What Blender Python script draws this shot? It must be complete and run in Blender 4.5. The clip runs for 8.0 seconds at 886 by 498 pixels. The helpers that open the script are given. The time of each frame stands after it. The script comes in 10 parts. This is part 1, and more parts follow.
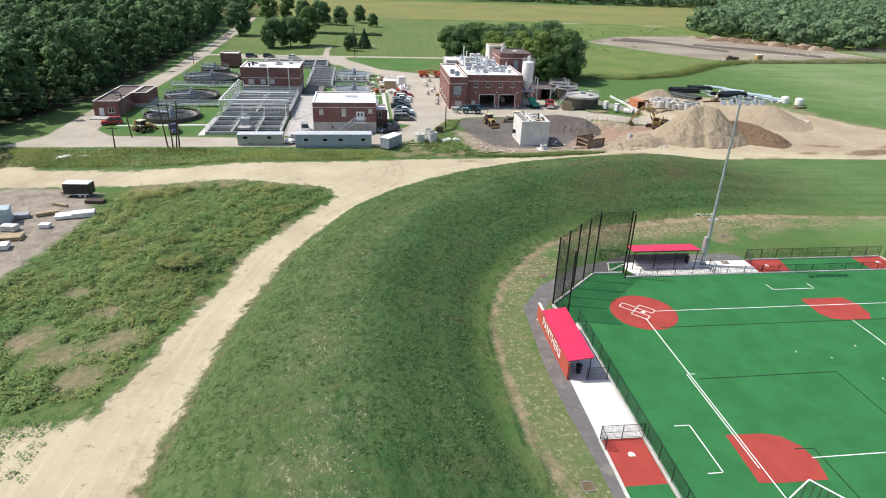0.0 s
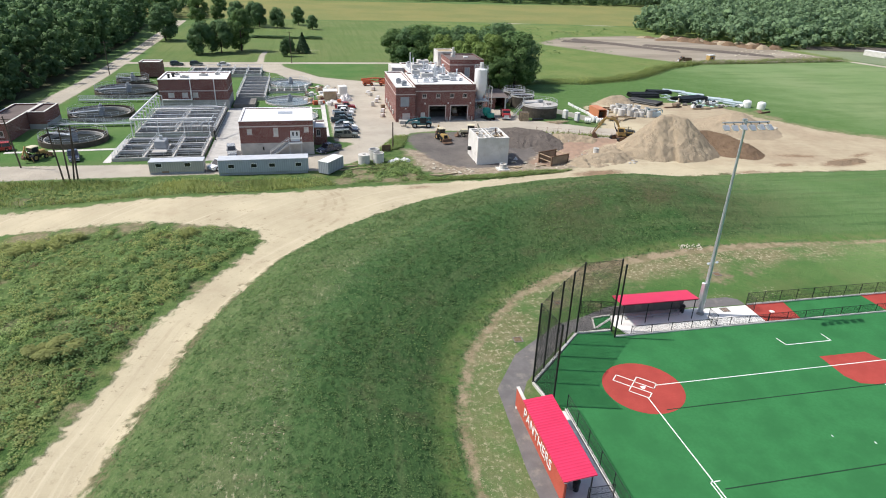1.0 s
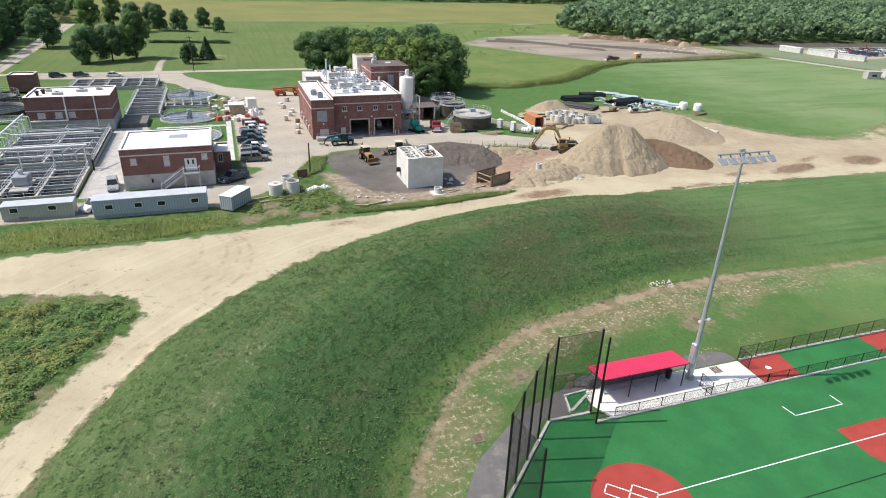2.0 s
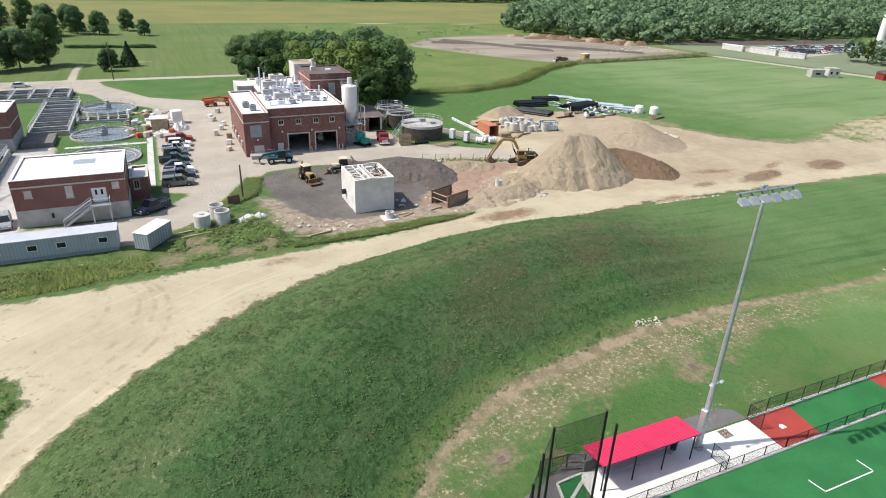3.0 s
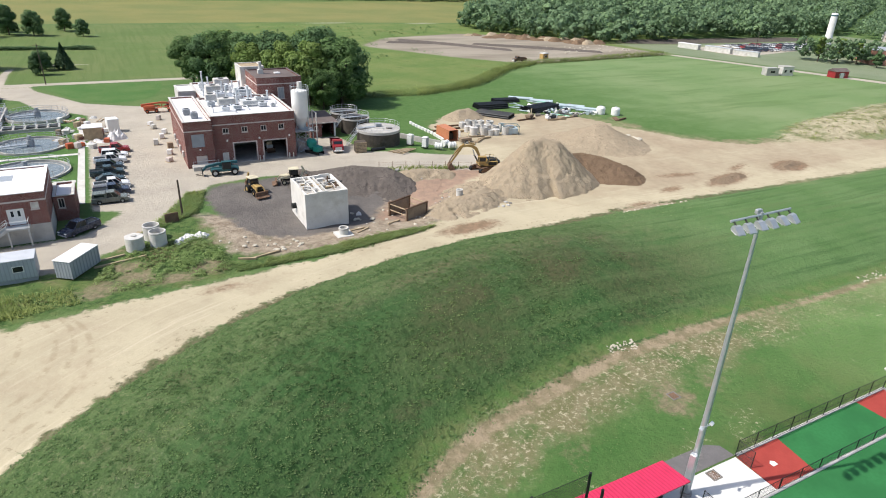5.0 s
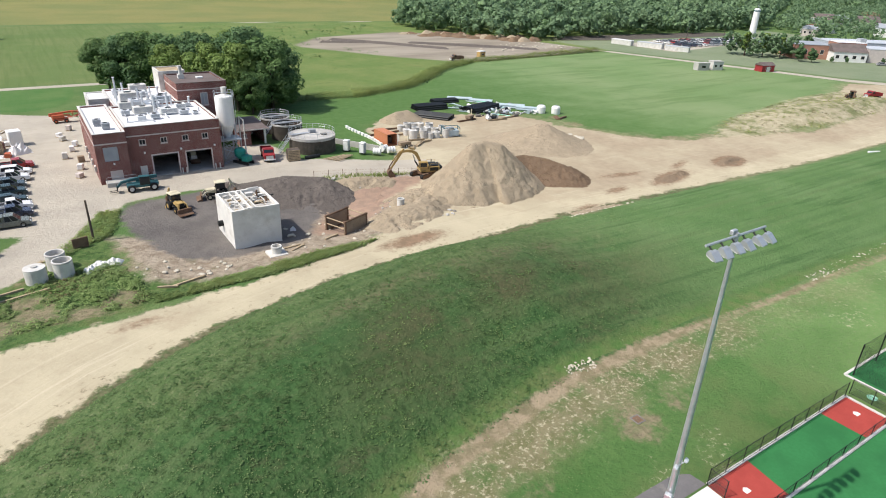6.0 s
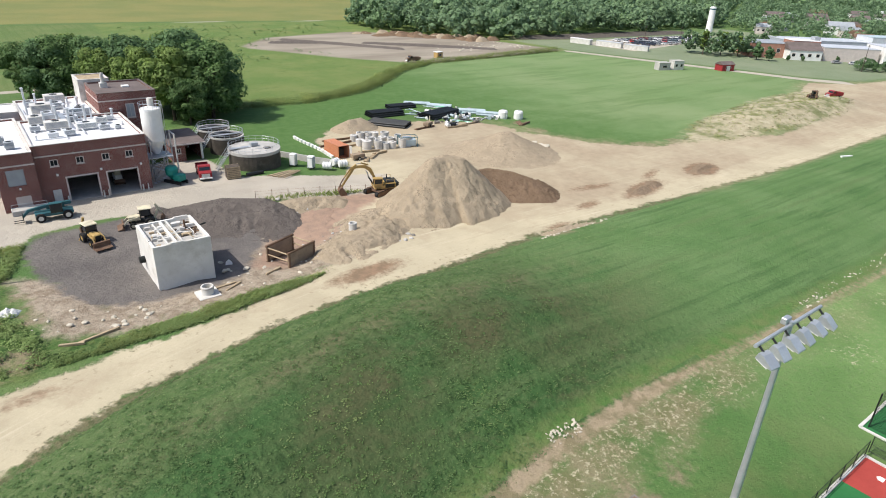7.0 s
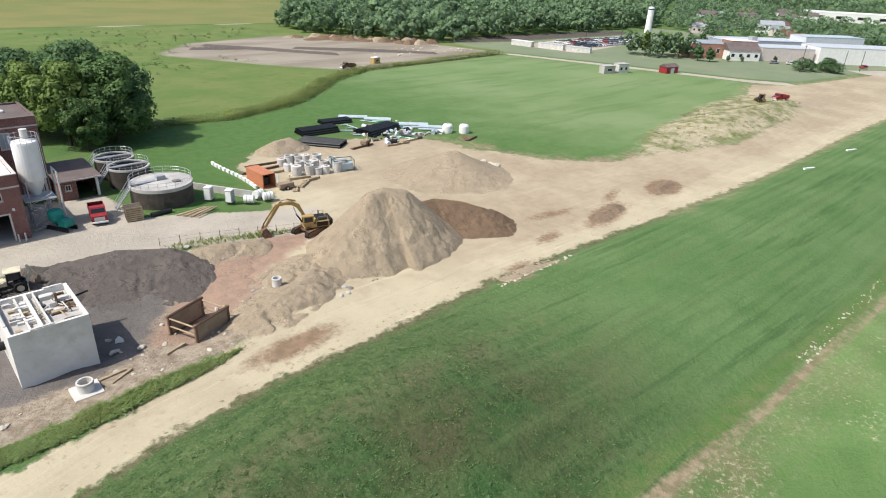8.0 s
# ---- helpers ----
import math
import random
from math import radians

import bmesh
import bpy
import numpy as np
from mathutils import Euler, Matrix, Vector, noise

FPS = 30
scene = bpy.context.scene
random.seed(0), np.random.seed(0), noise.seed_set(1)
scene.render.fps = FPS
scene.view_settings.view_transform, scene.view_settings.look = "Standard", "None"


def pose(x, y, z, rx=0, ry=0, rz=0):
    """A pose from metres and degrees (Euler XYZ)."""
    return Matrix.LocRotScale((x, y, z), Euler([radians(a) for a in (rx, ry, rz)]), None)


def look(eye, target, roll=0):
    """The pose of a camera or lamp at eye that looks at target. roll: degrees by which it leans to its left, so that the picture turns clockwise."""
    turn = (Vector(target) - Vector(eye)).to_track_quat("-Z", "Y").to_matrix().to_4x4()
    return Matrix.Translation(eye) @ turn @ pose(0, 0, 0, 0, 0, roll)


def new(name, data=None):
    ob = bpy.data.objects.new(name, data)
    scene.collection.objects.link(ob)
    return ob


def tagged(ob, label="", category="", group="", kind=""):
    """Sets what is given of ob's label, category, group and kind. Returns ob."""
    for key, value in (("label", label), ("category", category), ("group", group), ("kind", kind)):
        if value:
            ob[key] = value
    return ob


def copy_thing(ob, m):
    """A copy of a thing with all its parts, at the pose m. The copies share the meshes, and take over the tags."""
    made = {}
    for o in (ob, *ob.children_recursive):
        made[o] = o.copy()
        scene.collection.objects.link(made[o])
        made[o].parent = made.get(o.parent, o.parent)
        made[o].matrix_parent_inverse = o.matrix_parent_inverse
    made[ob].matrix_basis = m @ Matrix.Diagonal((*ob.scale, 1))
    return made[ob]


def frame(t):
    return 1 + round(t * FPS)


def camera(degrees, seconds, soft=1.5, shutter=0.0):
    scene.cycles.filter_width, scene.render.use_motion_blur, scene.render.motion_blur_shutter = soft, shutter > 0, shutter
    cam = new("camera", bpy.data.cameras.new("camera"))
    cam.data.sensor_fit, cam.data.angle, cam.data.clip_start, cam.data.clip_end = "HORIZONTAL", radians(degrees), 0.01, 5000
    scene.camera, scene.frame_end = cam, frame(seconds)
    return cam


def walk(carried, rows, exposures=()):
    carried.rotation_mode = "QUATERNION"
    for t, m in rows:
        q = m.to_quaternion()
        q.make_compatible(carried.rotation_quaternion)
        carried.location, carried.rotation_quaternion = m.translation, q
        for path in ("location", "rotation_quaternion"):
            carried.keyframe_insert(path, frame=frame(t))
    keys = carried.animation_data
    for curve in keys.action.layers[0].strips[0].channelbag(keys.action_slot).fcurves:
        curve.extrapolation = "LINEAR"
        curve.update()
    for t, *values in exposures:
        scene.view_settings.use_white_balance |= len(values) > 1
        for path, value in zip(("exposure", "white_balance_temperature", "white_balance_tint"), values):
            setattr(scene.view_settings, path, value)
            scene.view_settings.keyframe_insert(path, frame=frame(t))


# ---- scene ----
cam = camera(71.1, 8.0, 1.0)
METRES, EYE, TILT, LEAN, TURN = 88.65, 40.2, 0.0, 0.0, -7.6
ROWS = [
    (0.0, 0.0, 0.0, 0.0, 0.83, -25.27, -1.76),
    (0.5, -0.0006, 0.0993, -0.0022, -1.16, -25.23, -1.77),
    (1.0, 0.0015, 0.2006, -0.0038, -4.01, -25.19, -1.76),
    (1.5, 0.0081, 0.302, -0.0068, -7.56, -25.15, -1.72),
    (2.0, 0.0183, 0.4016, -0.0096, -11.07, -25.14, -1.75),
    (2.2, 0.0226, 0.442, -0.011, -13.02, -25.1, -1.76),
    (3.3, 0.0426, 0.5585, -0.0137, -16.86, -25.07, -1.85),
    (3.5, 0.044, 0.561, -0.0141, -17.34, -25.07, -1.86),
    (4.0, 0.05, 0.5731, -0.0146, -17.22, -25.09, -1.96),
    (4.2, 0.0523, 0.5775, -0.0149, -17.2, -25.09, -1.98),
    (5.3, 0.0745, 0.6385, -0.0168, -21.53, -25.06, -2.04),
    (5.5, 0.079, 0.6496, -0.0173, -22.55, -25.07, -2.05),
    (6.0, 0.0952, 0.6842, -0.0195, -25.58, -25.05, -2.05),
    (6.5, 0.1207, 0.7327, -0.021, -28.91, -25.07, -2.13),
    (7.0, 0.1568, 0.796, -0.0226, -29.37, -25.09, -2.23),
    (7.5, 0.2015, 0.8701, -0.0156, -29.3, -25.13, -2.37),
    (8.0, 0.2477, 0.9444, -0.0174, -34.82, -24.98, -2.32),
]
walk(cam, [(t, pose(0, 0, EYE, TILT, LEAN, TURN) @ pose(METRES * x, METRES * y, METRES * z, 90 + pitch, roll, yaw)) for t, x, y, z, yaw, pitch, roll in ROWS], exposures=[(0.0, 0.42), (8.0, 0.42)])

# ---- light ----
SUN_EL, SUN_AZ = radians(54), math.atan2(-0.97, 0.24)
sun_vec = Vector((math.sin(SUN_AZ) * math.cos(SUN_EL), math.cos(SUN_AZ) * math.cos(SUN_EL), math.sin(SUN_EL)))
world = bpy.data.worlds.new("sky")
scene.world = world
world.use_nodes = True
_sky = world.node_tree.nodes.new("ShaderNodeTexSky")
_sky.sky_type, _sky.sun_disc, _sky.sun_elevation, _sky.sun_rotation = "NISHITA", False, SUN_EL, SUN_AZ % (2 * math.pi)
_sky.air_density, _sky.dust_density, _sky.ozone_density = 1.0, 2.0, 1.0
_bg = world.node_tree.nodes["Background"]
_bg.inputs["Strength"].default_value = 0.12
world.node_tree.links.new(_sky.outputs[0], _bg.inputs[0])
sun_data = bpy.data.lights.new("sun", "SUN")
sun_data.energy, sun_data.angle, sun_data.color = 3.6, radians(0.6), (1.0, 0.96, 0.90)
sun = new("sun", sun_data)
sun.matrix_world = look(sun_vec * 300, (0, 0, 0))


# ---- materials ----
class Nodes:
    """Short hand for a node material."""

    def __init__(self, name, rough=0.9, metal=0.0, spec=0.3):
        self.mat = bpy.data.materials.new(name)
        self.mat.use_nodes = True
        self.t = self.mat.node_tree
        self.bsdf = self.t.nodes["Principled BSDF"]
        self.bsdf.inputs["Roughness"].default_value = rough
        self.bsdf.inputs["Metallic"].default_value = metal
        self.bsdf.inputs["Specular IOR Level"].default_value = spec
        self.pos = self.t.nodes.new("ShaderNodeNewGeometry").outputs["Position"]

    def link(self, value, socket):
        if isinstance(value, bpy.types.NodeSocket):
            self.t.links.new(value, socket)
        elif isinstance(value, tuple) and len(value) == 3 and socket.type == "RGBA":
            socket.default_value = (*value, 1)
        else:
            socket.default_value = value

    def noise(self, scale, detail=4.0, rough=0.55, vec=None, stretch=None):
        n = self.t.nodes.new("ShaderNodeTexNoise")
        n.inputs["Scale"].default_value, n.inputs["Detail"].default_value, n.inputs["Roughness"].default_value = scale, detail, rough
        v = vec if vec is not None else self.pos
        if stretch:
            m = self.t.nodes.new("ShaderNodeMapping")
            m.inputs["Rotation"].default_value = (0, 0, radians(stretch[3]) if len(stretch) > 3 else 0)
            m.inputs["Scale"].default_value = stretch[:3]
            self.t.links.new(v, m.inputs["Vector"])
            v = m.outputs[0]
        self.t.links.new(v, n.inputs["Vector"])
        return n.outputs["Fac"]

    def math(self, op, a, b=0.0, clamp=False):
        n = self.t.nodes.new("ShaderNodeMath")
        n.operation, n.use_clamp = op, clamp
        self.link(a, n.inputs[0])
        self.link(b, n.inputs[1])
        return n.outputs[0]

    def ramp(self, value, lo, hi, a=0.0, b=1.0):
        n = self.t.nodes.new("ShaderNodeMapRange")
        n.interpolation_type = "SMOOTHSTEP"
        self.link(value, n.inputs[0])
        for i, v in enumerate((lo, hi, a, b)):
            n.inputs[1 + i].default_value = v
        return n.outputs[0]

    def mix(self, fac, a, b):
        n = self.t.nodes.new("ShaderNodeMix")
        n.data_type = "RGBA"
        self.link(fac, n.inputs["Factor"])
        self.link(a, n.inputs[6])
        self.link(b, n.inputs[7])
        return n.outputs[2]

    def attr(self, name):
        n = self.t.nodes.new("ShaderNodeAttribute")
        n.attribute_name = name
        return n.outputs["Fac"]

    def island(self):
        return self.t.nodes.new("ShaderNodeNewGeometry").outputs["Random Per Island"]

    def single(self):
        return self.t.nodes.new("ShaderNodeObjectInfo").outputs["Random"]

    def finish(self, colour, bump=None, strength=0.3, dist=0.1, rough=None):
        self.link(colour, self.bsdf.inputs["Base Color"])
        if rough is not None:
            self.link(rough, self.bsdf.inputs["Roughness"])
        if bump is not None:
            b = self.t.nodes.new("ShaderNodeBump")
            b.inputs["Strength"].default_value, b.inputs["Distance"].default_value = strength, dist
            self.t.links.new(bump, b.inputs["Height"])
            self.t.links.new(b.outputs[0], self.bsdf.inputs["Normal"])
        return self.mat


def shade(c, k):
    return tuple(min(1.0, v * k) for v in c)


def surf(name, c, vary=0.25, scale=1.0, rough=0.8, metal=0.0, spec=0.3, bump=0.15, dirt=None, dirt_amount=0.35):
    """A surface of one colour with grain, broad variation and, if given, dirt stains."""
    n = Nodes(name, rough, metal, spec)
    fine, broad = n.noise(9 * scale, 5), n.noise(0.8 * scale, 3)
    col = n.mix(n.ramp(broad, 0.3, 0.7), shade(c, 1 - vary), shade(c, 1 + vary * 0.5))
    col = n.mix(n.math("MULTIPLY", n.ramp(fine, 0.35, 0.75), 0.5), col, shade(c, 1 - vary * 0.8))
    if dirt:
        col = n.mix(n.math("MULTIPLY", n.ramp(n.noise(0.5 * scale, 6, 0.7), 0.5, 0.72), dirt_amount * 2), col, dirt)
    return n.finish(col, fine, bump, 0.03 / scale, n.ramp(fine, 0.2, 0.8, max(0.03, rough - 0.12), min(1, rough + 0.1)))


def stripes(name, c, dark, per_metre, axis=0, rough=0.5, metal=0.0, bump=0.4):
    """Ribbed sheet: ribs run across the given world axis."""
    n = Nodes(name, rough, metal)
    sep = n.t.nodes.new("ShaderNodeSeparateXYZ")
    n.t.links.new(n.pos, sep.inputs[0])
    wave = n.math("SINE", n.math("MULTIPLY", sep.outputs[axis], per_metre * 2 * math.pi))
    col = n.mix(n.ramp(wave, 0.2, 0.95), c, dark)
    col = n.mix(n.math("MULTIPLY", n.ramp(n.noise(0.7, 5), 0.45, 0.75), 0.35), col, shade(c, 0.6))
    return n.finish(col, wave, bump, 0.03)


def brick_mat(name, c):
    n = Nodes(name, 0.85)
    sep = n.t.nodes.new("ShaderNodeSeparateXYZ")
    n.t.links.new(n.pos, sep.inputs[0])
    comb = n.t.nodes.new("ShaderNodeCombineXYZ")
    n.t.links.new(n.math("ADD", sep.outputs[0], sep.outputs[1]), comb.inputs[0])
    n.t.links.new(sep.outputs[2], comb.inputs[1])
    b = n.t.nodes.new("ShaderNodeTexBrick")
    n.t.links.new(comb.outputs[0], b.inputs["Vector"])
    b.inputs["Scale"].default_value, b.inputs["Brick Width"].default_value, b.inputs["Row Height"].default_value = 1.0, 0.22, 0.075
    b.inputs["Mortar Size"].default_value = 0.008
    for k, v in (("Color1", shade(c, 1.15)), ("Color2", shade(c, 0.8)), ("Mortar", (0.34, 0.27, 0.24))):
        b.inputs[k].default_value = (*v, 1)
    col = n.mix(n.math("MULTIPLY", n.ramp(n.noise(0.35, 5, 0.65), 0.42, 0.7), 0.45), b.outputs["Color"], shade(c, 0.62))
    col = n.mix(n.math("MULTIPLY", n.ramp(n.noise(1.2, 5, 0.7, stretch=(1, 1, 0.15)), 0.55, 0.8), 0.35), col, shade(c, 1.7))
    return n.finish(col, b.outputs["Fac"], 0.2, 0.01)


def leaf_mat(name, c, c2, mottle=1.0):
    n = Nodes(name, 0.7, spec=0.2)
    col = n.mix(n.ramp(n.island(), 0.0, 1.0, 0.5 - 0.5 * mottle, 0.5 + 0.5 * mottle), shade(c, 0.7), c2)
    col = n.mix(n.math("MULTIPLY", n.ramp(n.noise(0.22, 3), 0.35, 0.7), 0.7), col, c)
    col = n.mix(n.math("MULTIPLY", n.ramp(n.noise(0.075, 3), 0.54, 0.66), 0.65), col, (c2[0] * 1.04, c2[1] * 1.06, c2[2] * 0.9))
    col = n.mix(n.math("MULTIPLY", n.ramp(n.noise(0.06, 3), 0.47, 0.36), 0.6), col, shade(c, 0.62))
    n.bsdf.inputs["Subsurface Weight"].default_value = 0.0
    n.finish(col)
    tr = n.t.nodes.new("ShaderNodeBsdfTranslucent")
    n.link(col, tr.inputs["Color"])
    m = n.t.nodes.new("ShaderNodeMixShader")
    m.inputs[0].default_value = 0.4
    n.t.links.new(n.bsdf.outputs[0], m.inputs[1])
    n.t.links.new(tr.outputs[0], m.inputs[2])
    n.t.links.new(m.outputs[0], n.t.nodes["Material Output"].inputs["Surface"])
    return n.mat


def net_mat(name, c, cover, size):
    """Woven wire or netting: see-through between the strands."""
    n = Nodes(name, 0.6)
    sep = n.t.nodes.new("ShaderNodeSeparateXYZ")
    n.t.links.new(n.pos, sep.inputs[0])
    along = n.math("ADD", sep.outputs[0], sep.outputs[1])
    up = sep.outputs[2]
    k = 2 * math.pi / size
    w1 = n.math("SINE", n.math("MULTIPLY", n.math("ADD", along, up), k))
    w2 = n.math("SINE", n.math("MULTIPLY", n.math("SUBTRACT", along, up), k))
    strand = n.math("MAXIMUM", w1, w2)
    n.finish(c)
    tr = n.t.nodes.new("ShaderNodeBsdfTransparent")
    m = n.t.nodes.new("ShaderNodeMixShader")
    n.t.links.new(n.ramp(strand, 0.9 - cover, 1.0 - cover * 0.6), m.inputs[0])
    n.t.links.new(tr.outputs[0], m.inputs[1])
    n.t.links.new(n.bsdf.outputs[0], m.inputs[2])
    n.t.links.new(m.outputs[0], n.t.nodes["Material Output"].inputs["Surface"])
    return n.mat


def ground_mat():
    n = Nodes("ground_cover", 0.95, spec=0.15)
    fine, mid, broad, huge = n.noise(3.0, 6, 0.65), n.noise(0.55, 5, 0.6), n.noise(0.11, 4), n.noise(0.02, 3)
    tuft = n.noise(1.4, 5, 0.7)
    edge = n.math("MULTIPLY", n.math("SUBTRACT", n.noise(0.45, 6, 0.65), 0.5), 5.0)
    edge_small = n.math("MULTIPLY", n.math("SUBTRACT", n.noise(1.6, 5, 0.65), 0.5), 2.0)

    def zone(name, soft=0.5, rag=edge_small):
        return n.ramp(n.math("ADD", n.attr(name), rag), -soft, soft)

    # meadow and mown grass
    col = n.mix(n.ramp(broad, 0.35, 0.65), (0.082, 0.150, 0.046), (0.118, 0.172, 0.060))
    col = n.mix(n.math("MULTIPLY", n.ramp(tuft, 0.5, 0.72), 0.55), col, (0.050, 0.100, 0.028))
    # lush crop and lawn further off; the far crop is paled by painted haze
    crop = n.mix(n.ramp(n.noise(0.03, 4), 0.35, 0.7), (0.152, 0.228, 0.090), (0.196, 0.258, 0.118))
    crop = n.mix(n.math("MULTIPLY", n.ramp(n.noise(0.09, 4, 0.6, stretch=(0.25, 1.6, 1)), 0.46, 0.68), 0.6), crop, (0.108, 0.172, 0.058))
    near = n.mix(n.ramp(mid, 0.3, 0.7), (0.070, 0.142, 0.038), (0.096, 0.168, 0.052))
    crop = n.mix(n.ramp(n.math("ADD", n.attr("crop_haze"), n.math("MULTIPLY", n.math("SUBTRACT", broad, 0.5), 0.6)), 0.05, 0.7), near, crop)
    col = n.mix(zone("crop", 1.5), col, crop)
    lawn = n.mix(n.ramp(n.noise(0.1, 5, 0.6), 0.35, 0.7), (0.070, 0.150, 0.040), (0.102, 0.172, 0.054))
    col = n.mix(zone("lawn", 0.6), col, lawn)
    meadow = n.mix(n.ramp(n.noise(0.05, 5, 0.65), 0.35, 0.65), (0.112, 0.172, 0.048), (0.158, 0.196, 0.064))
    meadow = n.mix(n.math("MULTIPLY", n.ramp(n.noise(0.25, 6, 0.7), 0.52, 0.75), 0.6), meadow, (0.060, 0.100, 0.030))
    meadow = n.mix(n.math("MULTIPLY", n.ramp(n.noise(0.035, 4), 0.58, 0.75), 0.4), meadow, (0.225, 0.185, 0.085))
    col = n.mix(zone("meadow", 2), col, meadow)
    ripe = n.mix(n.ramp(huge, 0.35, 0.65), (0.215, 0.205, 0.075), (0.165, 0.185, 0.065))
    col = n.mix(zone("ripe", 3), col, ripe)
    far_green = n.mix(n.ramp(n.noise(0.03, 4, 0.6), 0.38, 0.62), (0.112, 0.164, 0.052), (0.142, 0.178, 0.064))
    far_green = n.mix(n.math("MULTIPLY", n.ramp(n.noise(0.35, 3, 0.5, stretch=(1.6, 0.06, 1, 8)), 0.45, 0.62), 0.5), far_green, (0.092, 0.138, 0.042))
    col = n.mix(zone("far_green", 3), col, far_green)
    litter = n.mix(n.ramp(mid, 0.35, 0.65), (0.050, 0.046, 0.028), (0.036, 0.048, 0.020))
    col = n.mix(zone("forest_floor", 1.5, edge), col, litter)
    # levee sward: dark and dense inside, thinner and paler over the crest, mown in tracks further along
    prof = n.math("ADD", n.attr("prof"), n.math("MULTIPLY", edge, 0.035))
    clump = n.noise(1.3, 6, 0.74, stretch=(1.0, 0.6, 1, 25))
    sward = n.mix(n.ramp(broad, 0.3, 0.7), (0.044, 0.098, 0.030), (0.066, 0.124, 0.041))
    sward = n.mix(n.math("MULTIPLY", n.ramp(clump, 0.48, 0.60), 0.85), sward, (0.022, 0.058, 0.016))
    sward = n.mix(n.math("MULTIPLY", n.ramp(n.noise(1.9, 6, 0.76), 0.53, 0.64), 0.75), sward, (0.098, 0.152, 0.058))
    crest = n.mix(n.ramp(mid, 0.3, 0.7), (0.070, 0.118, 0.038), (0.100, 0.144, 0.054))
    crest = n.mix(n.math("MULTIPLY", n.ramp(clump, 0.49, 0.62), 0.75), crest, (0.036, 0.076, 0.022))
    crest = n.mix(n.math("MULTIPLY", n.ramp(n.noise(1.9, 6, 0.78), 0.54, 0.64), 0.7), crest, (0.190, 0.200, 0.104))
    sward = n.mix(n.math("MULTIPLY", n.ramp(prof, 0.53, 0.66), n.math("SUBTRACT", 1.0, n.math("MULTIPLY", n.attr("mown"), 0.55))), sward, crest)
    sward = n.mix(n.math("MULTIPLY", n.ramp(n.noise(0.055, 4, 0.6), 0.40, 0.60), n.math("MULTIPLY", n.attr("worn"), 0.85)), sward, n.mix(n.ramp(tuft, 0.4, 0.65), (0.092, 0.082, 0.042), (0.056, 0.062, 0.028)))
    sward = n.mix(n.math("MULTIPLY", n.ramp(n.noise(0.13, 5, 0.65), 0.38, 0.58), n.math("MULTIPLY", n.attr("crest_dry"), 0.8)), sward, n.mix(n.ramp(tuft, 0.4, 0.62), (0.165, 0.142, 0.082), (0.082, 0.088, 0.042)))
    scuff = n.math("MULTIPLY", n.ramp(n.noise(0.22, 6, 0.7, stretch=(0.7, 1.3, 1, 60)), 0.54, 0.66), 0.5)
    sward = n.mix(scuff, sward, n.mix(n.ramp(tuft, 0.42, 0.62), (0.112, 0.108, 0.055), (0.060, 0.078, 0.032)))
    # mown grass further east, its colour also brightened to paint in haze and flare
    lush = n.mix(n.ramp(broad, 0.3, 0.7), (0.104, 0.190, 0.062), (0.142, 0.226, 0.086))
    sward = n.mix(n.math("MULTIPLY", n.attr("mown"), 0.75), sward, lush)
    wave = n.math("SINE", n.math("MULTIPLY", n.math("ADD", n.attr("from_toe"), n.math("MULTIPLY", edge, 0.32)), 2 * math.pi / 2.1))
    pass_ = n.math("MULTIPLY", n.ramp(wave, -0.4, 0.9), n.ramp(n.noise(0.2, 5, 0.65, stretch=(0.12, 1.0, 1, 0)), 0.36, 0.62))
    sward = n.mix(n.math("MULTIPLY", pass_, n.math("MULTIPLY", n.attr("mown"), 0.34)), sward, (0.050, 0.104, 0.034))
    sward = n.mix(n.math("MULTIPLY", n.ramp(n.noise(0.62, 4, 0.6, stretch=(0.05, 1.0, 1, 1.5)), 0.52, 0.70), n.math("MULTIPLY", n.attr("mown"), 0.30)), sward, (0.048, 0.100, 0.032))
    cmb = n.t.nodes.new("ShaderNodeCombineXYZ")
    spx = n.t.nodes.new("ShaderNodeSeparateXYZ")
    n.t.links.new(n.pos, spx.inputs[0])
    n.link(n.attr("from_toe"), cmb.inputs[0])
    n.link(n.math("MULTIPLY", spx.outputs[0], 0.06), cmb.inputs[1])
    n.link(n.math("MULTIPLY", spx.outputs[1], 0.06), cmb.inputs[2])
    streak = n.noise(0.55, 6, 0.72, vec=cmb.outputs[0])
    sward = n.mix(n.math("MULTIPLY", n.ramp(streak, 0.52, 0.66), 0.45), sward, (0.120, 0.158, 0.066))
    sward = n.mix(n.math("MULTIPLY", n.ramp(streak, 0.46, 0.34), 0.45), sward, (0.030, 0.074, 0.022))
    flake = n.ramp(n.noise(2.6, 5, 0.75, stretch=(1.0, 0.45, 1, 30)), 0.55, 0.64)
    thatch = n.math("MULTIPLY", n.attr("straw_crest"), n.ramp(n.noise(0.3, 5, 0.65), 0.38, 0.60))
    sward = n.mix(n.math("MULTIPLY", thatch, 0.45), sward, (0.155, 0.160, 0.082))
    sward = n.mix(n.math("MULTIPLY", thatch, flake), sward, (0.360, 0.335, 0.220))
    col = n.mix(zone("levee", 0.8), col, sward)
    col = n.mix(n.math("MULTIPLY", n.ramp(n.math("ADD", n.attr("toe_band"), edge_small), -1.0, 1.2), 0.8), col, n.mix(n.ramp(mid, 0.35, 0.65), (0.082, 0.160, 0.040), (0.130, 0.165, 0.058)))
    brim = n.math("MULTIPLY", n.ramp(n.math("ADD", n.attr("brim"), edge_small), -0.6, 0.9), n.ramp(n.noise(0.6, 6, 0.74), 0.38, 0.52))
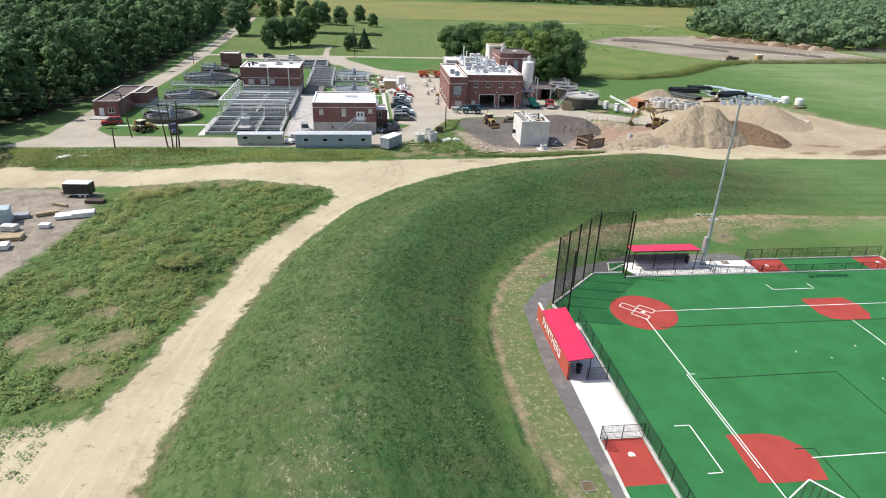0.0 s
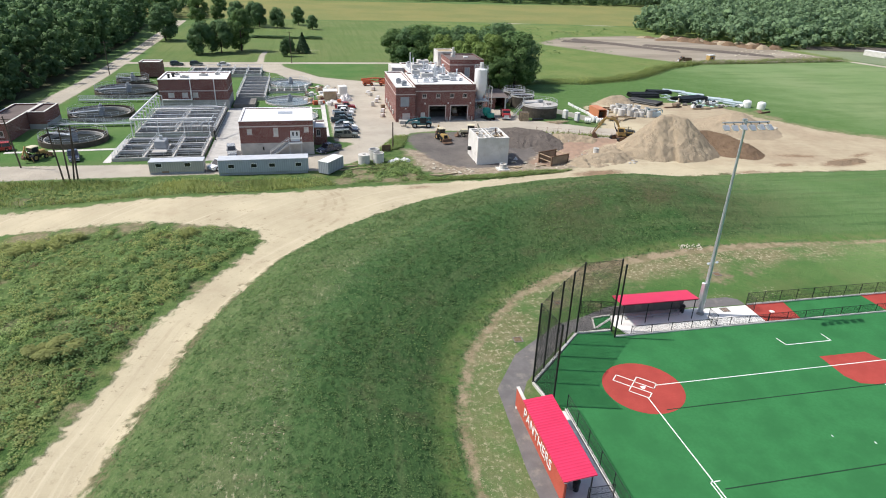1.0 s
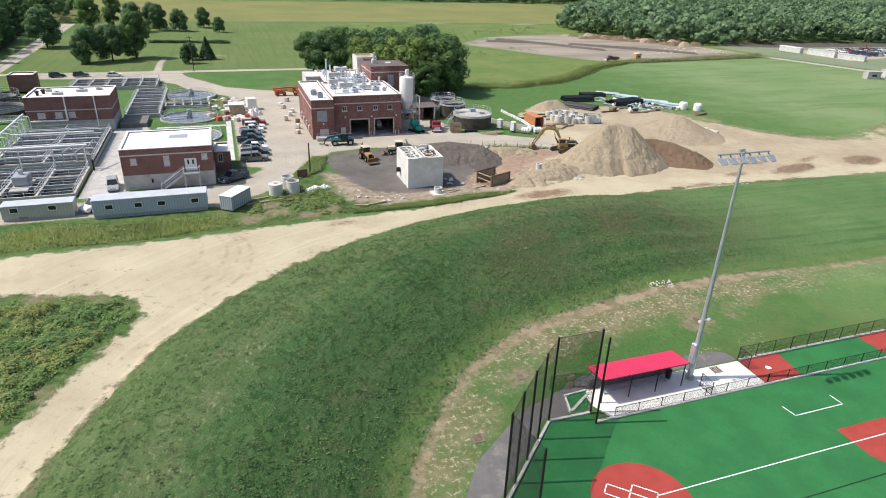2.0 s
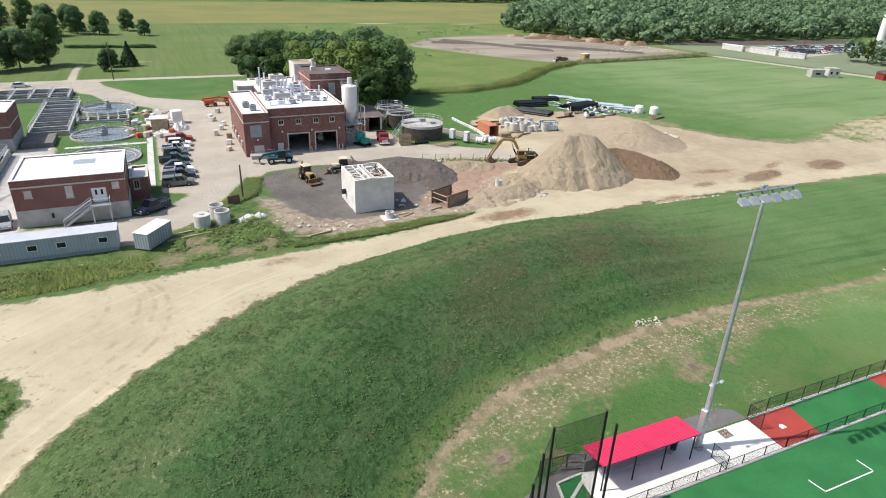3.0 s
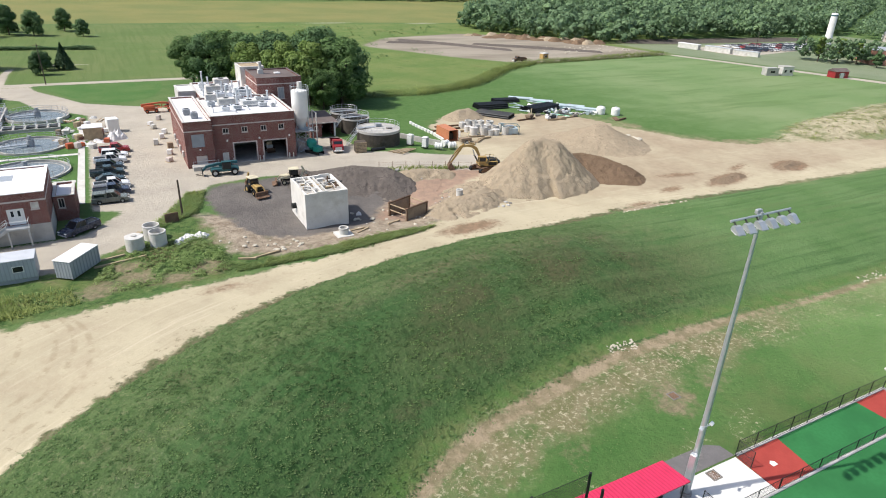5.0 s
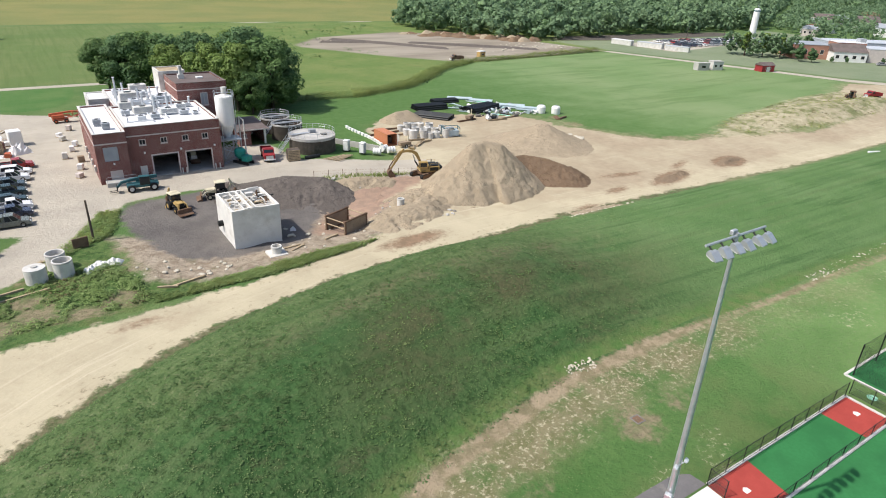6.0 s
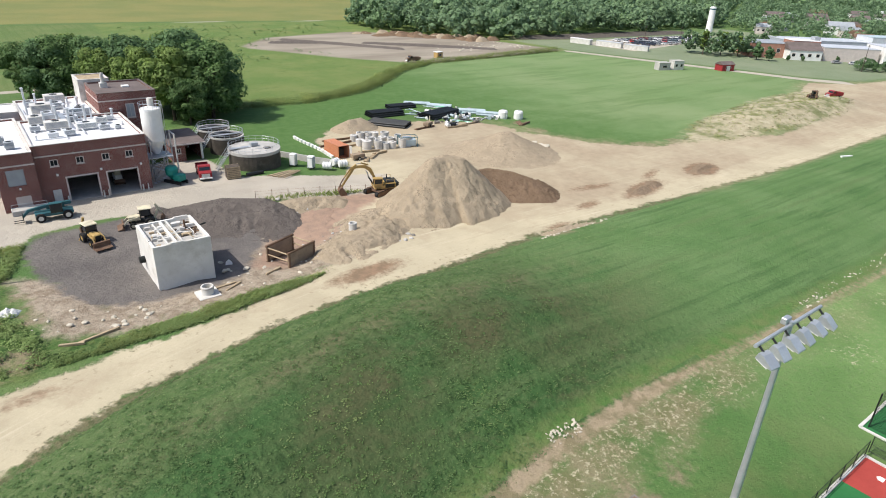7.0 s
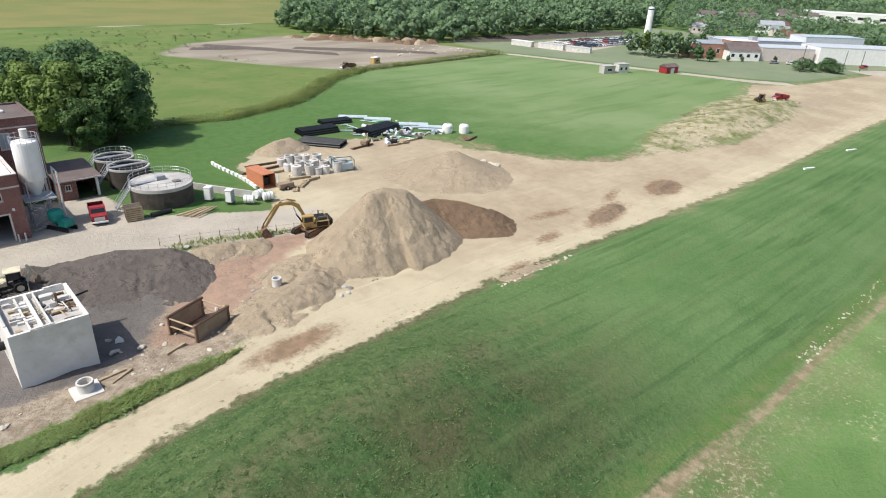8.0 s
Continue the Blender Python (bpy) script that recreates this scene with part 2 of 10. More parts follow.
    col = n.mix(n.math("MULTIPLY", brim, 0.85), col, n.mix(n.ramp(tuft, 0.45, 0.6), (0.150, 0.128, 0.075), (0.075, 0.082, 0.038)))
    # rough weeds beside the dirt road
    weed = n.mix(n.ramp(mid, 0.35, 0.65), (0.064, 0.118, 0.032), (0.100, 0.150, 0.048))
    weed = n.mix(n.math("MULTIPLY", n.ramp(n.noise(0.8, 6, 0.74), 0.49, 0.60), 0.85), weed, (0.032, 0.070, 0.018))
    weed = n.mix(n.math("MULTIPLY", n.ramp(n.noise(1.5, 6, 0.76), 0.54, 0.62), 0.7), weed, (0.165, 0.195, 0.078))
    weed = n.mix(n.math("MULTIPLY", n.ramp(n.noise(0.16, 5, 0.65), 0.50, 0.66), 0.6), weed, (0.140, 0.160, 0.055))
    weed = n.mix(n.math("MULTIPLY", n.ramp(n.noise(0.09, 6, 0.68, vec=None, stretch=(1, 1.6, 1, 40)), 0.56, 0.66), 0.8), weed, n.mix(n.ramp(tuft, 0.42, 0.62), (0.215, 0.180, 0.110), (0.105, 0.105, 0.050)))
    col = n.mix(zone("weed", 0.6, edge), col, weed)
    apron = n.mix(n.ramp(broad, 0.35, 0.65), (0.058, 0.132, 0.034), (0.088, 0.160, 0.048))
    apron = n.mix(n.math("MULTIPLY", n.ramp(tuft, 0.46, 0.68), 0.5), apron, (0.045, 0.098, 0.026))
    apron = n.mix(n.math("MULTIPLY", n.ramp(n.noise(0.07, 5, 0.65), 0.48, 0.66), 0.55), apron, (0.125, 0.150, 0.058))
    # eastern apron brightened the same way: haze and flare put into the grass colour
    apron = n.mix(n.math("MULTIPLY", n.attr("mown"), n.ramp(broad, 0.3, 0.65, 0.55, 1.0)), apron, n.mix(n.ramp(tuft, 0.4, 0.7), (0.148, 0.244, 0.080), (0.182, 0.260, 0.102)))
    col = n.mix(n.math("MULTIPLY", n.attr("apron"), n.ramp(n.attr("dry_west"), 0.0, 1.0, 1.0, 0.35)), col, apron)
    # thin dead grass over bare soil inside the levee's foot
    soil = n.mix(n.ramp(mid, 0.35, 0.65), (0.235, 0.195, 0.118), (0.160, 0.145, 0.072))
    belt = n.ramp(n.math("ADD", n.attr("bare"), n.math("ADD", n.math("MULTIPLY", edge, 1.1), n.math("MULTIPLY", n.math("SUBTRACT", broad, 0.5), 9.0))), -1.6, 2.2)
    col = n.mix(n.math("MULTIPLY", n.math("MULTIPLY", belt, n.attr("dryness")), n.ramp(n.noise(0.14, 6, 0.72), 0.36, 0.58, 0.15, 0.85)), col, soil)
    col = n.mix(n.math("MULTIPLY", n.math("MULTIPLY", n.math("MULTIPLY", belt, n.attr("dryness")), n.ramp(n.noise(0.14, 5, 0.65), 0.32, 0.50)), n.math("MULTIPLY", n.ramp(n.noise(1.7, 6, 0.80), 0.52, 0.62), 0.9)), col, (0.470, 0.420, 0.290))
    col = n.mix(n.math("MULTIPLY", n.math("MULTIPLY", n.attr("apron"), n.ramp(n.noise(0.12, 6, 0.68), 0.56, 0.66)), n.ramp(n.noise(1.7, 6, 0.80), 0.53, 0.62)), col, (0.430, 0.400, 0.265))
    col = n.mix(n.ramp(n.math("ADD", n.attr("track"), n.math("MULTIPLY", edge_small, 0.9)), -0.35, 0.45), col, n.mix(n.ramp(mid, 0.4, 0.6), (0.315, 0.250, 0.165), (0.200, 0.168, 0.098)))
    bald = n.ramp(n.math("ADD", n.attr("bald"), n.math("ADD", edge_small, n.math("MULTIPLY", edge, 1.1))), -0.9, 1.2)
    col = n.mix(n.math("MULTIPLY", bald, n.ramp(n.noise(0.9, 6, 0.72), 0.35, 0.6, 0.45, 0.85)), col, n.mix(n.ramp(tuft, 0.4, 0.6), (0.270, 0.210, 0.140), (0.190, 0.155, 0.098)))
    # earth, sand and gravel
    comb = n.t.nodes.new("ShaderNodeCombineXYZ")
    sepx = n.t.nodes.new("ShaderNodeSeparateXYZ")
    n.t.links.new(n.pos, sepx.inputs[0])
    n.link(n.math("MULTIPLY", n.attr("from_road"), 1.0), comb.inputs[0])
    n.link(n.math("MULTIPLY", sepx.outputs[0], 0.035), comb.inputs[1])
    n.link(n.math("MULTIPLY", sepx.outputs[1], 0.035), comb.inputs[2])
    rut = n.noise(1.3, 5, 0.7, vec=comb.outputs[0])
    sand = n.mix(n.ramp(broad, 0.3, 0.7), (0.480, 0.418, 0.290), (0.405, 0.348, 0.240))
    sand = n.mix(n.math("MULTIPLY", n.ramp(mid, 0.5, 0.75), 0.28), sand, (0.345, 0.285, 0.200))
    sand = n.mix(n.math("MULTIPLY", n.ramp(n.noise(0.07, 6, 0.70), 0.53, 0.66), 0.35), sand, (0.320, 0.245, 0.168))
    sand = n.mix(n.math("MULTIPLY", n.ramp(fine, 0.5, 0.8), 0.3), sand, (0.570, 0.500, 0.375))
    sand = n.mix(n.math("MULTIPLY", n.ramp(rut, 0.54, 0.68), 0.32), sand, (0.335, 0.275, 0.190))
    sand = n.mix(n.math("MULTIPLY", n.ramp(rut, 0.46, 0.32), 0.45), sand, (0.580, 0.510, 0.375))
    churn = n.math("MULTIPLY", n.ramp(n.noise(1.1, 6, 0.75), 0.57, 0.66), n.ramp(n.attr("sand"), 3.5, 0.2, 0.0, 0.9))
    sand = n.mix(churn, sand, (0.185, 0.155, 0.095))
    sand = n.mix(n.math("MULTIPLY", n.ramp(n.noise(0.75, 6, 0.72), 0.60, 0.66), n.ramp(n.noise(0.06, 4), 0.50, 0.62, 0.0, 0.8)), sand, (0.245, 0.190, 0.120))
    for cx, cy, r0 in ((-9.5, 117.5, 13.4), (-9.5, 117.5, 15.1), (-10.5, 119.0, 11.2), (-7.5, 116.0, 14.6)):
        dx, dy = n.math("SUBTRACT", sepx.outputs[0], cx), n.math("SUBTRACT", sepx.outputs[1], cy)
        rr = n.math("SQRT", n.math("ADD", n.math("MULTIPLY", dx, dx), n.math("MULTIPLY", dy, dy)))
        ring = n.ramp(n.math("ABSOLUTE", n.math("SUBTRACT", n.math("ADD", rr, n.math("MULTIPLY", edge_small, 0.15)), r0)), 0.42, 0.12)
        east = n.math("MULTIPLY", n.ramp(sepx.outputs[0], -3.0, 1.0), n.ramp(n.noise(0.7, 5, 0.65), 0.42, 0.56))
        sand = n.mix(n.math("MULTIPLY", n.math("MULTIPLY", ring, east), 0.45), sand, (0.270, 0.215, 0.135))
    off_lane = n.math("MULTIPLY", n.ramp(sepx.outputs[0], 72.0, 112.0), n.ramp(n.math("ADD", n.attr("from_road"), n.math("MULTIPLY", edge, 1.6)), 3.0, 9.0))
    sand = n.mix(n.math("MULTIPLY", off_lane, n.ramp(n.noise(0.05, 5, 0.6), 0.34, 0.62, 0.25, 0.8)), sand, n.mix(n.ramp(mid, 0.35, 0.65), (0.350, 0.275, 0.190), (0.295, 0.230, 0.158)))
    thin = n.math("MULTIPLY", n.ramp(sepx.outputs[0], 118.0, 140.0), n.ramp(n.math("ADD", n.attr("sand"), n.math("ADD", n.math("MULTIPLY", edge, 1.8), n.math("MULTIPLY", n.math("SUBTRACT", broad, 0.5), 12.0))), -6.0, 1.0))
    col = n.mix(n.math("MULTIPLY", thin, 0.6), col, n.mix(n.ramp(mid, 0.4, 0.62), (0.330, 0.290, 0.180), (0.190, 0.200, 0.095)))
    col = n.mix(zone("sand", 0.5, edge), col, sand)
    earth = n.mix(n.ramp(mid, 0.3, 0.7), (0.250, 0.212, 0.172), (0.335, 0.290, 0.235))
    earth = n.mix(n.math("MULTIPLY", n.ramp(n.noise(0.3, 6, 0.7), 0.5, 0.65), 0.6), earth, (0.165, 0.140, 0.112))
    earth = n.mix(n.math("MULTIPLY", n.ramp(n.noise(0.12, 5), 0.52, 0.66), flake), earth, (0.460, 0.420, 0.330))
    col = n.mix(zone("west_earth", 1.0, edge), col, earth)
    damp = n.mix(n.ramp(n.noise(0.9, 5, 0.7), 0.38, 0.62), (0.250, 0.158, 0.100), (0.180, 0.122, 0.076))
    col = n.mix(n.math("MULTIPLY", n.ramp(n.math("ADD", n.attr("brown"), n.math("ADD", edge_small, n.math("MULTIPLY", edge, 0.35))), -0.7, 0.7), 0.92), col, damp)
    rubble = n.mix(n.ramp(n.noise(0.8, 6, 0.7), 0.35, 0.65), (0.370, 0.310, 0.235), (0.225, 0.175, 0.125))
    rubble = n.mix(n.math("MULTIPLY", n.ramp(n.noise(0.35, 5), 0.57, 0.7), 0.45), rubble, (0.125, 0.130, 0.062))
    rubble = n.mix(n.ramp(n.noise(2.4, 6, 0.8), 0.58, 0.66), rubble, (0.135, 0.108, 0.082))
    rubble = n.mix(n.ramp(n.noise(3.1, 5, 0.8), 0.62, 0.68), rubble, (0.470, 0.430, 0.370))
    col = n.mix(zone("rubble", 1.0, edge), col, rubble)
    spoil = n.mix(n.ramp(mid, 0.35, 0.65), (0.440, 0.385, 0.265), (0.345, 0.305, 0.195))
    spoil = n.mix(n.math("MULTIPLY", n.ramp(n.noise(0.13, 6, 0.7), 0.44, 0.60), 0.85), spoil, n.mix(n.ramp(tuft, 0.4, 0.65), (0.185, 0.190, 0.078), (0.110, 0.150, 0.052)))
    col = n.mix(n.ramp(n.math("ADD", n.attr("spoil"), n.math("MULTIPLY", edge, 1.6)), -1.5, 2.5), col, spoil)
    red = n.mix(n.ramp(mid, 0.35, 0.7), (0.350, 0.238, 0.172), (0.275, 0.195, 0.145))
    col = n.mix(zone("red_earth", 1.2, edge), col, red)
    gravel = n.mix(n.ramp(broad, 0.3, 0.7), (0.450, 0.402, 0.330), (0.385, 0.345, 0.285))
    gravel = n.mix(n.math("MULTIPLY", n.ramp(n.noise(0.25, 6, 0.7), 0.45, 0.72), 0.4), gravel, (0.300, 0.265, 0.215))
    col = n.mix(zone("gravel", 0.4), col, gravel)
    black = n.mix(n.ramp(n.noise(0.2, 5, 0.65), 0.3, 0.7), (0.118, 0.106, 0.098), (0.172, 0.154, 0.140))
    black = n.mix(n.math("MULTIPLY", n.ramp(fine, 0.5, 0.75), 0.4), black, (0.060, 0.055, 0.052))
    col = n.mix(zone("black_grit", 0.8, edge), col, black)
    dull = n.mix(n.ramp(n.noise(0.05, 5, 0.6), 0.35, 0.65), (0.185, 0.222, 0.138), (0.225, 0.250, 0.165))
    col = n.mix(n.math("MULTIPLY", n.math("MULTIPLY", zone("dull", 3, edge), n.math("SUBTRACT", 1.0, zone("gravel", 0.4))), 0.85), col, dull)
    col = n.mix(zone("fallow", 3, edge), col, n.mix(n.ramp(mid, 0.3, 0.7), (0.080, 0.070, 0.060), (0.120, 0.105, 0.088)))
    works = n.mix(n.ramp(n.noise(0.03, 5, 0.6, stretch=(0.5, 2.0, 1, 20)), 0.35, 0.65), (0.335, 0.295, 0.235), (0.235, 0.200, 0.155))
    col = n.mix(zone("works", 2, edge), col, works)
    bump = n.math("ADD", n.math("MULTIPLY", tuft, 0.7), n.math("MULTIPLY", fine, 0.3))
    bump = n.math("MULTIPLY", bump, n.ramp(zone("sand", 0.5, edge), 0.0, 1.0, 1.0, 0.25))
    return n.finish(col, bump, 0.72, 0.46)


def soil_mat(name, c, dark, pale):
    """Tipped earth: broad tone, clods, dark cracks between them and pale dry crumbs."""
    n = Nodes(name, 0.97, spec=0.05)
    broad, mid, fine = n.noise(0.22, 5, 0.65), n.noise(1.1, 6, 0.72), n.noise(4.5, 6, 0.75)
    col = n.mix(n.ramp(broad, 0.32, 0.68), shade(c, 0.88), shade(c, 1.1))
    col = n.mix(n.math("MULTIPLY", n.ramp(mid, 0.50, 0.66), 0.6), col, dark)
    col = n.mix(n.math("MULTIPLY", n.ramp(fine, 0.54, 0.68), 0.45), col, pale)
    run = n.noise(0.9, 5, 0.7, stretch=(1.0, 0.5, 0.35, 20))
    col = n.mix(n.math("MULTIPLY", n.ramp(n.math("ABSOLUTE", n.math("SUBTRACT", run, 0.5)), 0.022, 0.004), n.ramp(broad, 0.45, 0.6, 0.0, 0.75)), col, shade(dark, 0.6))
    bump = n.math("ADD", mid, n.math("MULTIPLY", fine, 0.45))
    return n.finish(col, bump, 0.9, 0.35)


def water_mat():
    n = Nodes("tank_water", 0.45, spec=0.12)
    col = n.mix(n.noise(0.3, 3), (0.016, 0.019, 0.017), (0.032, 0.036, 0.030))
    return n.finish(col, n.noise(3, 3), 0.08, 0.02)


M = dict(
    ground=ground_mat(),
    turf=surf("turf", (0.036, 0.164, 0.055), 0.16, 0.35, 0.9, spec=0.1, bump=0.05),
    turf_red=surf("red_turf", (0.36, 0.062, 0.050), 0.12, 0.6, 0.9, spec=0.1, bump=0.05),
    line_white=surf("white_line", (0.72, 0.76, 0.70), 0.08, 1.0, 0.8),
    line_dark=surf("dark_line", (0.012, 0.045, 0.020), 0.1, 1.0, 0.8),
    concrete=surf("concrete", (0.46, 0.44, 0.41), 0.16, 0.8, 0.9, dirt=(0.27, 0.25, 0.22), dirt_amount=0.25),
    pad=surf("clean_concrete", (0.68, 0.665, 0.63), 0.09, 0.8, 0.9, dirt=(0.50, 0.47, 0.42), dirt_amount=0.15),
    concrete_pale=surf("pale_concrete", (0.58, 0.56, 0.52), 0.12, 0.8, 0.9, dirt=(0.40, 0.36, 0.30), dirt_amount=0.28),
    vault=surf("new_precast_concrete", (0.70, 0.675, 0.63), 0.10, 0.5, 0.9, dirt=(0.46, 0.42, 0.36), dirt_amount=0.3),
    tank_dark=surf("stained_tank_wall", (0.078, 0.066, 0.054), 0.3, 0.8, 0.9, dirt=(0.16, 0.14, 0.11), dirt_amount=0.3),
    concrete_dark=surf("dark_concrete", (0.20, 0.185, 0.165), 0.25, 0.8, 0.9, dirt=(0.10, 0.09, 0.08)),
    asphalt=surf("asphalt", (0.150, 0.140, 0.138), 0.16, 1.0, 0.95, dirt=(0.27, 0.245, 0.205), dirt_amount=0.32),
    brick=brick_mat("red_brick", (0.192, 0.064, 0.052)),
    brick_pale=surf("pale_brick", (0.40, 0.21, 0.15), 0.12, 0.6, 0.85),
    brick_bright=surf("red_block", (0.46, 0.095, 0.060), 0.10, 0.8, 0.85),
    trim=surf("stone_trim", (0.58, 0.51, 0.47), 0.1, 1.0, 0.8),
    roof_white=surf("white_membrane", (0.80, 0.78, 0.77), 0.07, 0.4, 0.6, dirt=(0.55, 0.52, 0.50), dirt_amount=0.2),
    roof_dark=surf("brown_roof", (0.150, 0.120, 0.110), 0.2, 0.6, 0.9),
    roof_red=stripes("red_roof_sheet", (0.62, 0.035, 0.095), (0.50, 0.025, 0.075), 3.0, 0, 0.4),
    roof_red_y=stripes("red_roof_sheet_y", (0.62, 0.035, 0.095), (0.50, 0.025, 0.075), 3.0, 1, 0.4),
    white=surf("white_paint", (0.78, 0.77, 0.74), 0.07, 1.0, 0.45),
    offwhite=surf("offwhite_plastic", (0.62, 0.60, 0.56), 0.15, 1.0, 0.6, dirt=(0.38, 0.34, 0.28)),
    galv=surf("galvanised_steel", (0.50, 0.52, 0.54), 0.12, 1.5, 0.42, 0.55, bump=0.05),
    galv_pale=surf("pale_galvanised", (0.62, 0.64, 0.66), 0.1, 1.5, 0.5, 0.1, bump=0.05),
    mint=surf("mint_plastic", (0.35, 0.72, 0.52), 0.08, 1.0, 0.5),
    grey_paint=surf("grey_paint", (0.33, 0.35, 0.37), 0.12, 1.0, 0.55),
    trailer=stripes("trailer_siding", (0.40, 0.43, 0.47), (0.33, 0.36, 0.40), 2.4, 0, 0.5, bump=0.2),
    trailer_tan=stripes("tan_siding", (0.42, 0.41, 0.36), (0.36, 0.35, 0.31), 2.4, 0, 0.5, bump=0.2),
    corrugated=stripes("corrugated_grey", (0.34, 0.37, 0.40), (0.22, 0.24, 0.27), 3.0, 0, 0.5),
    orange=stripes("orange_steel", (0.52, 0.205, 0.105), (0.43, 0.165, 0.082), 3.0, 1, 0.55),
    roof_trailer=surf("trailer_roof", (0.50, 0.52, 0.55), 0.1, 0.8, 0.5),
    black_steel=surf("black_steel", (0.016, 0.018, 0.017), 0.2, 2.0, 0.5),
    black_paint=surf("black_gloss", (0.018, 0.019, 0.022), 0.15, 1.0, 0.3, spec=0.5),
    rubber=surf("rubber", (0.022, 0.021, 0.020), 0.25, 2.0, 0.9),
    glass=surf("dark_glass", (0.020, 0.024, 0.028), 0.1, 1.0, 0.08, spec=0.6, bump=0.0),
    rust=surf("rusty_steel", (0.185, 0.115, 0.075), 0.3, 1.0, 0.85, dirt=(0.10, 0.05, 0.03)),
    rust_plate=surf("brown_steel_plate", (0.300, 0.225, 0.155), 0.2, 0.8, 0.8, dirt=(0.12, 0.08, 0.055)),
    wood=surf("weathered_timber", (0.40, 0.31, 0.20), 0.25, 1.5, 0.9),
    pole_wood=surf("pole_timber", (0.095, 0.075, 0.058), 0.25, 1.5, 0.9),
    yellow=surf("machine_yellow", (0.42, 0.285, 0.105), 0.15, 1.2, 0.55, dirt=(0.25, 0.17, 0.08), dirt_amount=0.4),
    cream=surf("machine_cream", (0.62, 0.56, 0.40), 0.15, 1.2, 0.55, dirt=(0.35, 0.29, 0.20)),
    machine_blue=surf("machine_blue", (0.036, 0.120, 0.138), 0.2, 1.2, 0.5),
    machine_green=surf("machine_green", (0.020, 0.240, 0.190), 0.2, 1.2, 0.5),
    machine_red=surf("machine_red", (0.30, 0.030, 0.034), 0.2, 1.2, 0.5),
    lift_orange=surf("lift_orange", (0.52, 0.130, 0.060), 0.2, 1.2, 0.55),
    pile=soil_mat("pile_soil", (0.370, 0.300, 0.212), (0.280, 0.220, 0.150), (0.440, 0.370, 0.270)),
    pile_brown=soil_mat("pile_cut_soil", (0.196, 0.134, 0.088), (0.130, 0.086, 0.054), (0.320, 0.245, 0.170)),
    pile_damp=soil_mat("damp_scraped_soil", (0.245, 0.182, 0.125), (0.165, 0.118, 0.076), (0.330, 0.262, 0.185)),
    pile_grit=soil_mat("pile_grit", (0.142, 0.122, 0.108), (0.088, 0.076, 0.068), (0.215, 0.188, 0.162)),
    rock=surf("pale_rock", (0.52, 0.47, 0.38), 0.2, 1.2, 0.95),
    bark=surf("bark", (0.085, 0.066, 0.050), 0.3, 1.5, 0.95),
    pipe_black=surf("black_pipe", (0.020, 0.022, 0.024), 0.2, 1.0, 0.45),
    pipe_blue=surf("pale_blue_pipe", (0.42, 0.50, 0.53), 0.15, 1.0, 0.5),
    tarp=surf("white_tarp", (0.74, 0.72, 0.70), 0.12, 0.8, 0.55),
    water=water_mat(),
    # the sky's reflection is painted into this water's base colour
    water_sky=surf("sky_tinted_water", (0.185, 0.215, 0.225), 0.12, 0.3, 0.25, spec=0.4, bump=0.05),
    net=net_mat("black_net", (0.012, 0.013, 0.014), 0.24, 0.09),
    chain=net_mat("chain_link", (0.020, 0.028, 0.022), 0.08, 0.11),
    leaf=leaf_mat("leaves_green", (0.118, 0.210, 0.072), (0.198, 0.305, 0.112)),
    leaf_dark=leaf_mat("leaves_dark", (0.112, 0.205, 0.088), (0.170, 0.270, 0.118), 0.6),
    # paler and bluer than near leaves: distance haze put into the colour
    leaf_hazed=leaf_mat("leaves_hazed", (0.175, 0.275, 0.142), (0.262, 0.378, 0.208), 0.5),
    leaf_light=leaf_mat("leaves_light", (0.180, 0.270, 0.070), (0.260, 0.350, 0.110)),
    leaf_conifer=leaf_mat("needles", (0.062, 0.118, 0.058), (0.090, 0.150, 0.075)),
    weed_leaf=leaf_mat("weed_leaves", (0.225, 0.325, 0.105), (0.310, 0.390, 0.155), 0.7),
    weed_deep=leaf_mat("deep_weed_leaves", (0.170, 0.285, 0.095), (0.235, 0.335, 0.130), 0.7),
    weed_yellow=leaf_mat("weed_flowers", (0.340, 0.370, 0.130), (0.320, 0.365, 0.125), 0.7),
    grass=leaf_mat("grass_blades", (0.100, 0.185, 0.060), (0.165, 0.240, 0.092)),
    grass_light=leaf_mat("pale_grass_blades", (0.150, 0.230, 0.085), (0.225, 0.275, 0.125)),
    sward=leaf_mat("sward_leaves", (0.108, 0.190, 0.064), (0.142, 0.222, 0.086)),
    straw=leaf_mat("straw", (0.380, 0.340, 0.220), (0.520, 0.470, 0.320)),
    corn=leaf_mat("corn_leaves", (0.200, 0.270, 0.080), (0.300, 0.330, 0.120)),
    dry_leaf=leaf_mat("dry_stalks", (0.185, 0.155, 0.075), (0.260, 0.215, 0.115)),
)
for _i, _c in enumerate([(0.72, 0.72, 0.72), (0.035, 0.045, 0.075), (0.030, 0.055, 0.062), (0.060, 0.085, 0.100), (0.33, 0.035, 0.035), (0.15, 0.165, 0.145), (0.30, 0.31, 0.32)]):
    M["car%d" % _i] = surf("car_paint_%s" % "abcdefg"[_i], _c, 0.05, 0.5, 0.28, spec=0.55, bump=0.0)


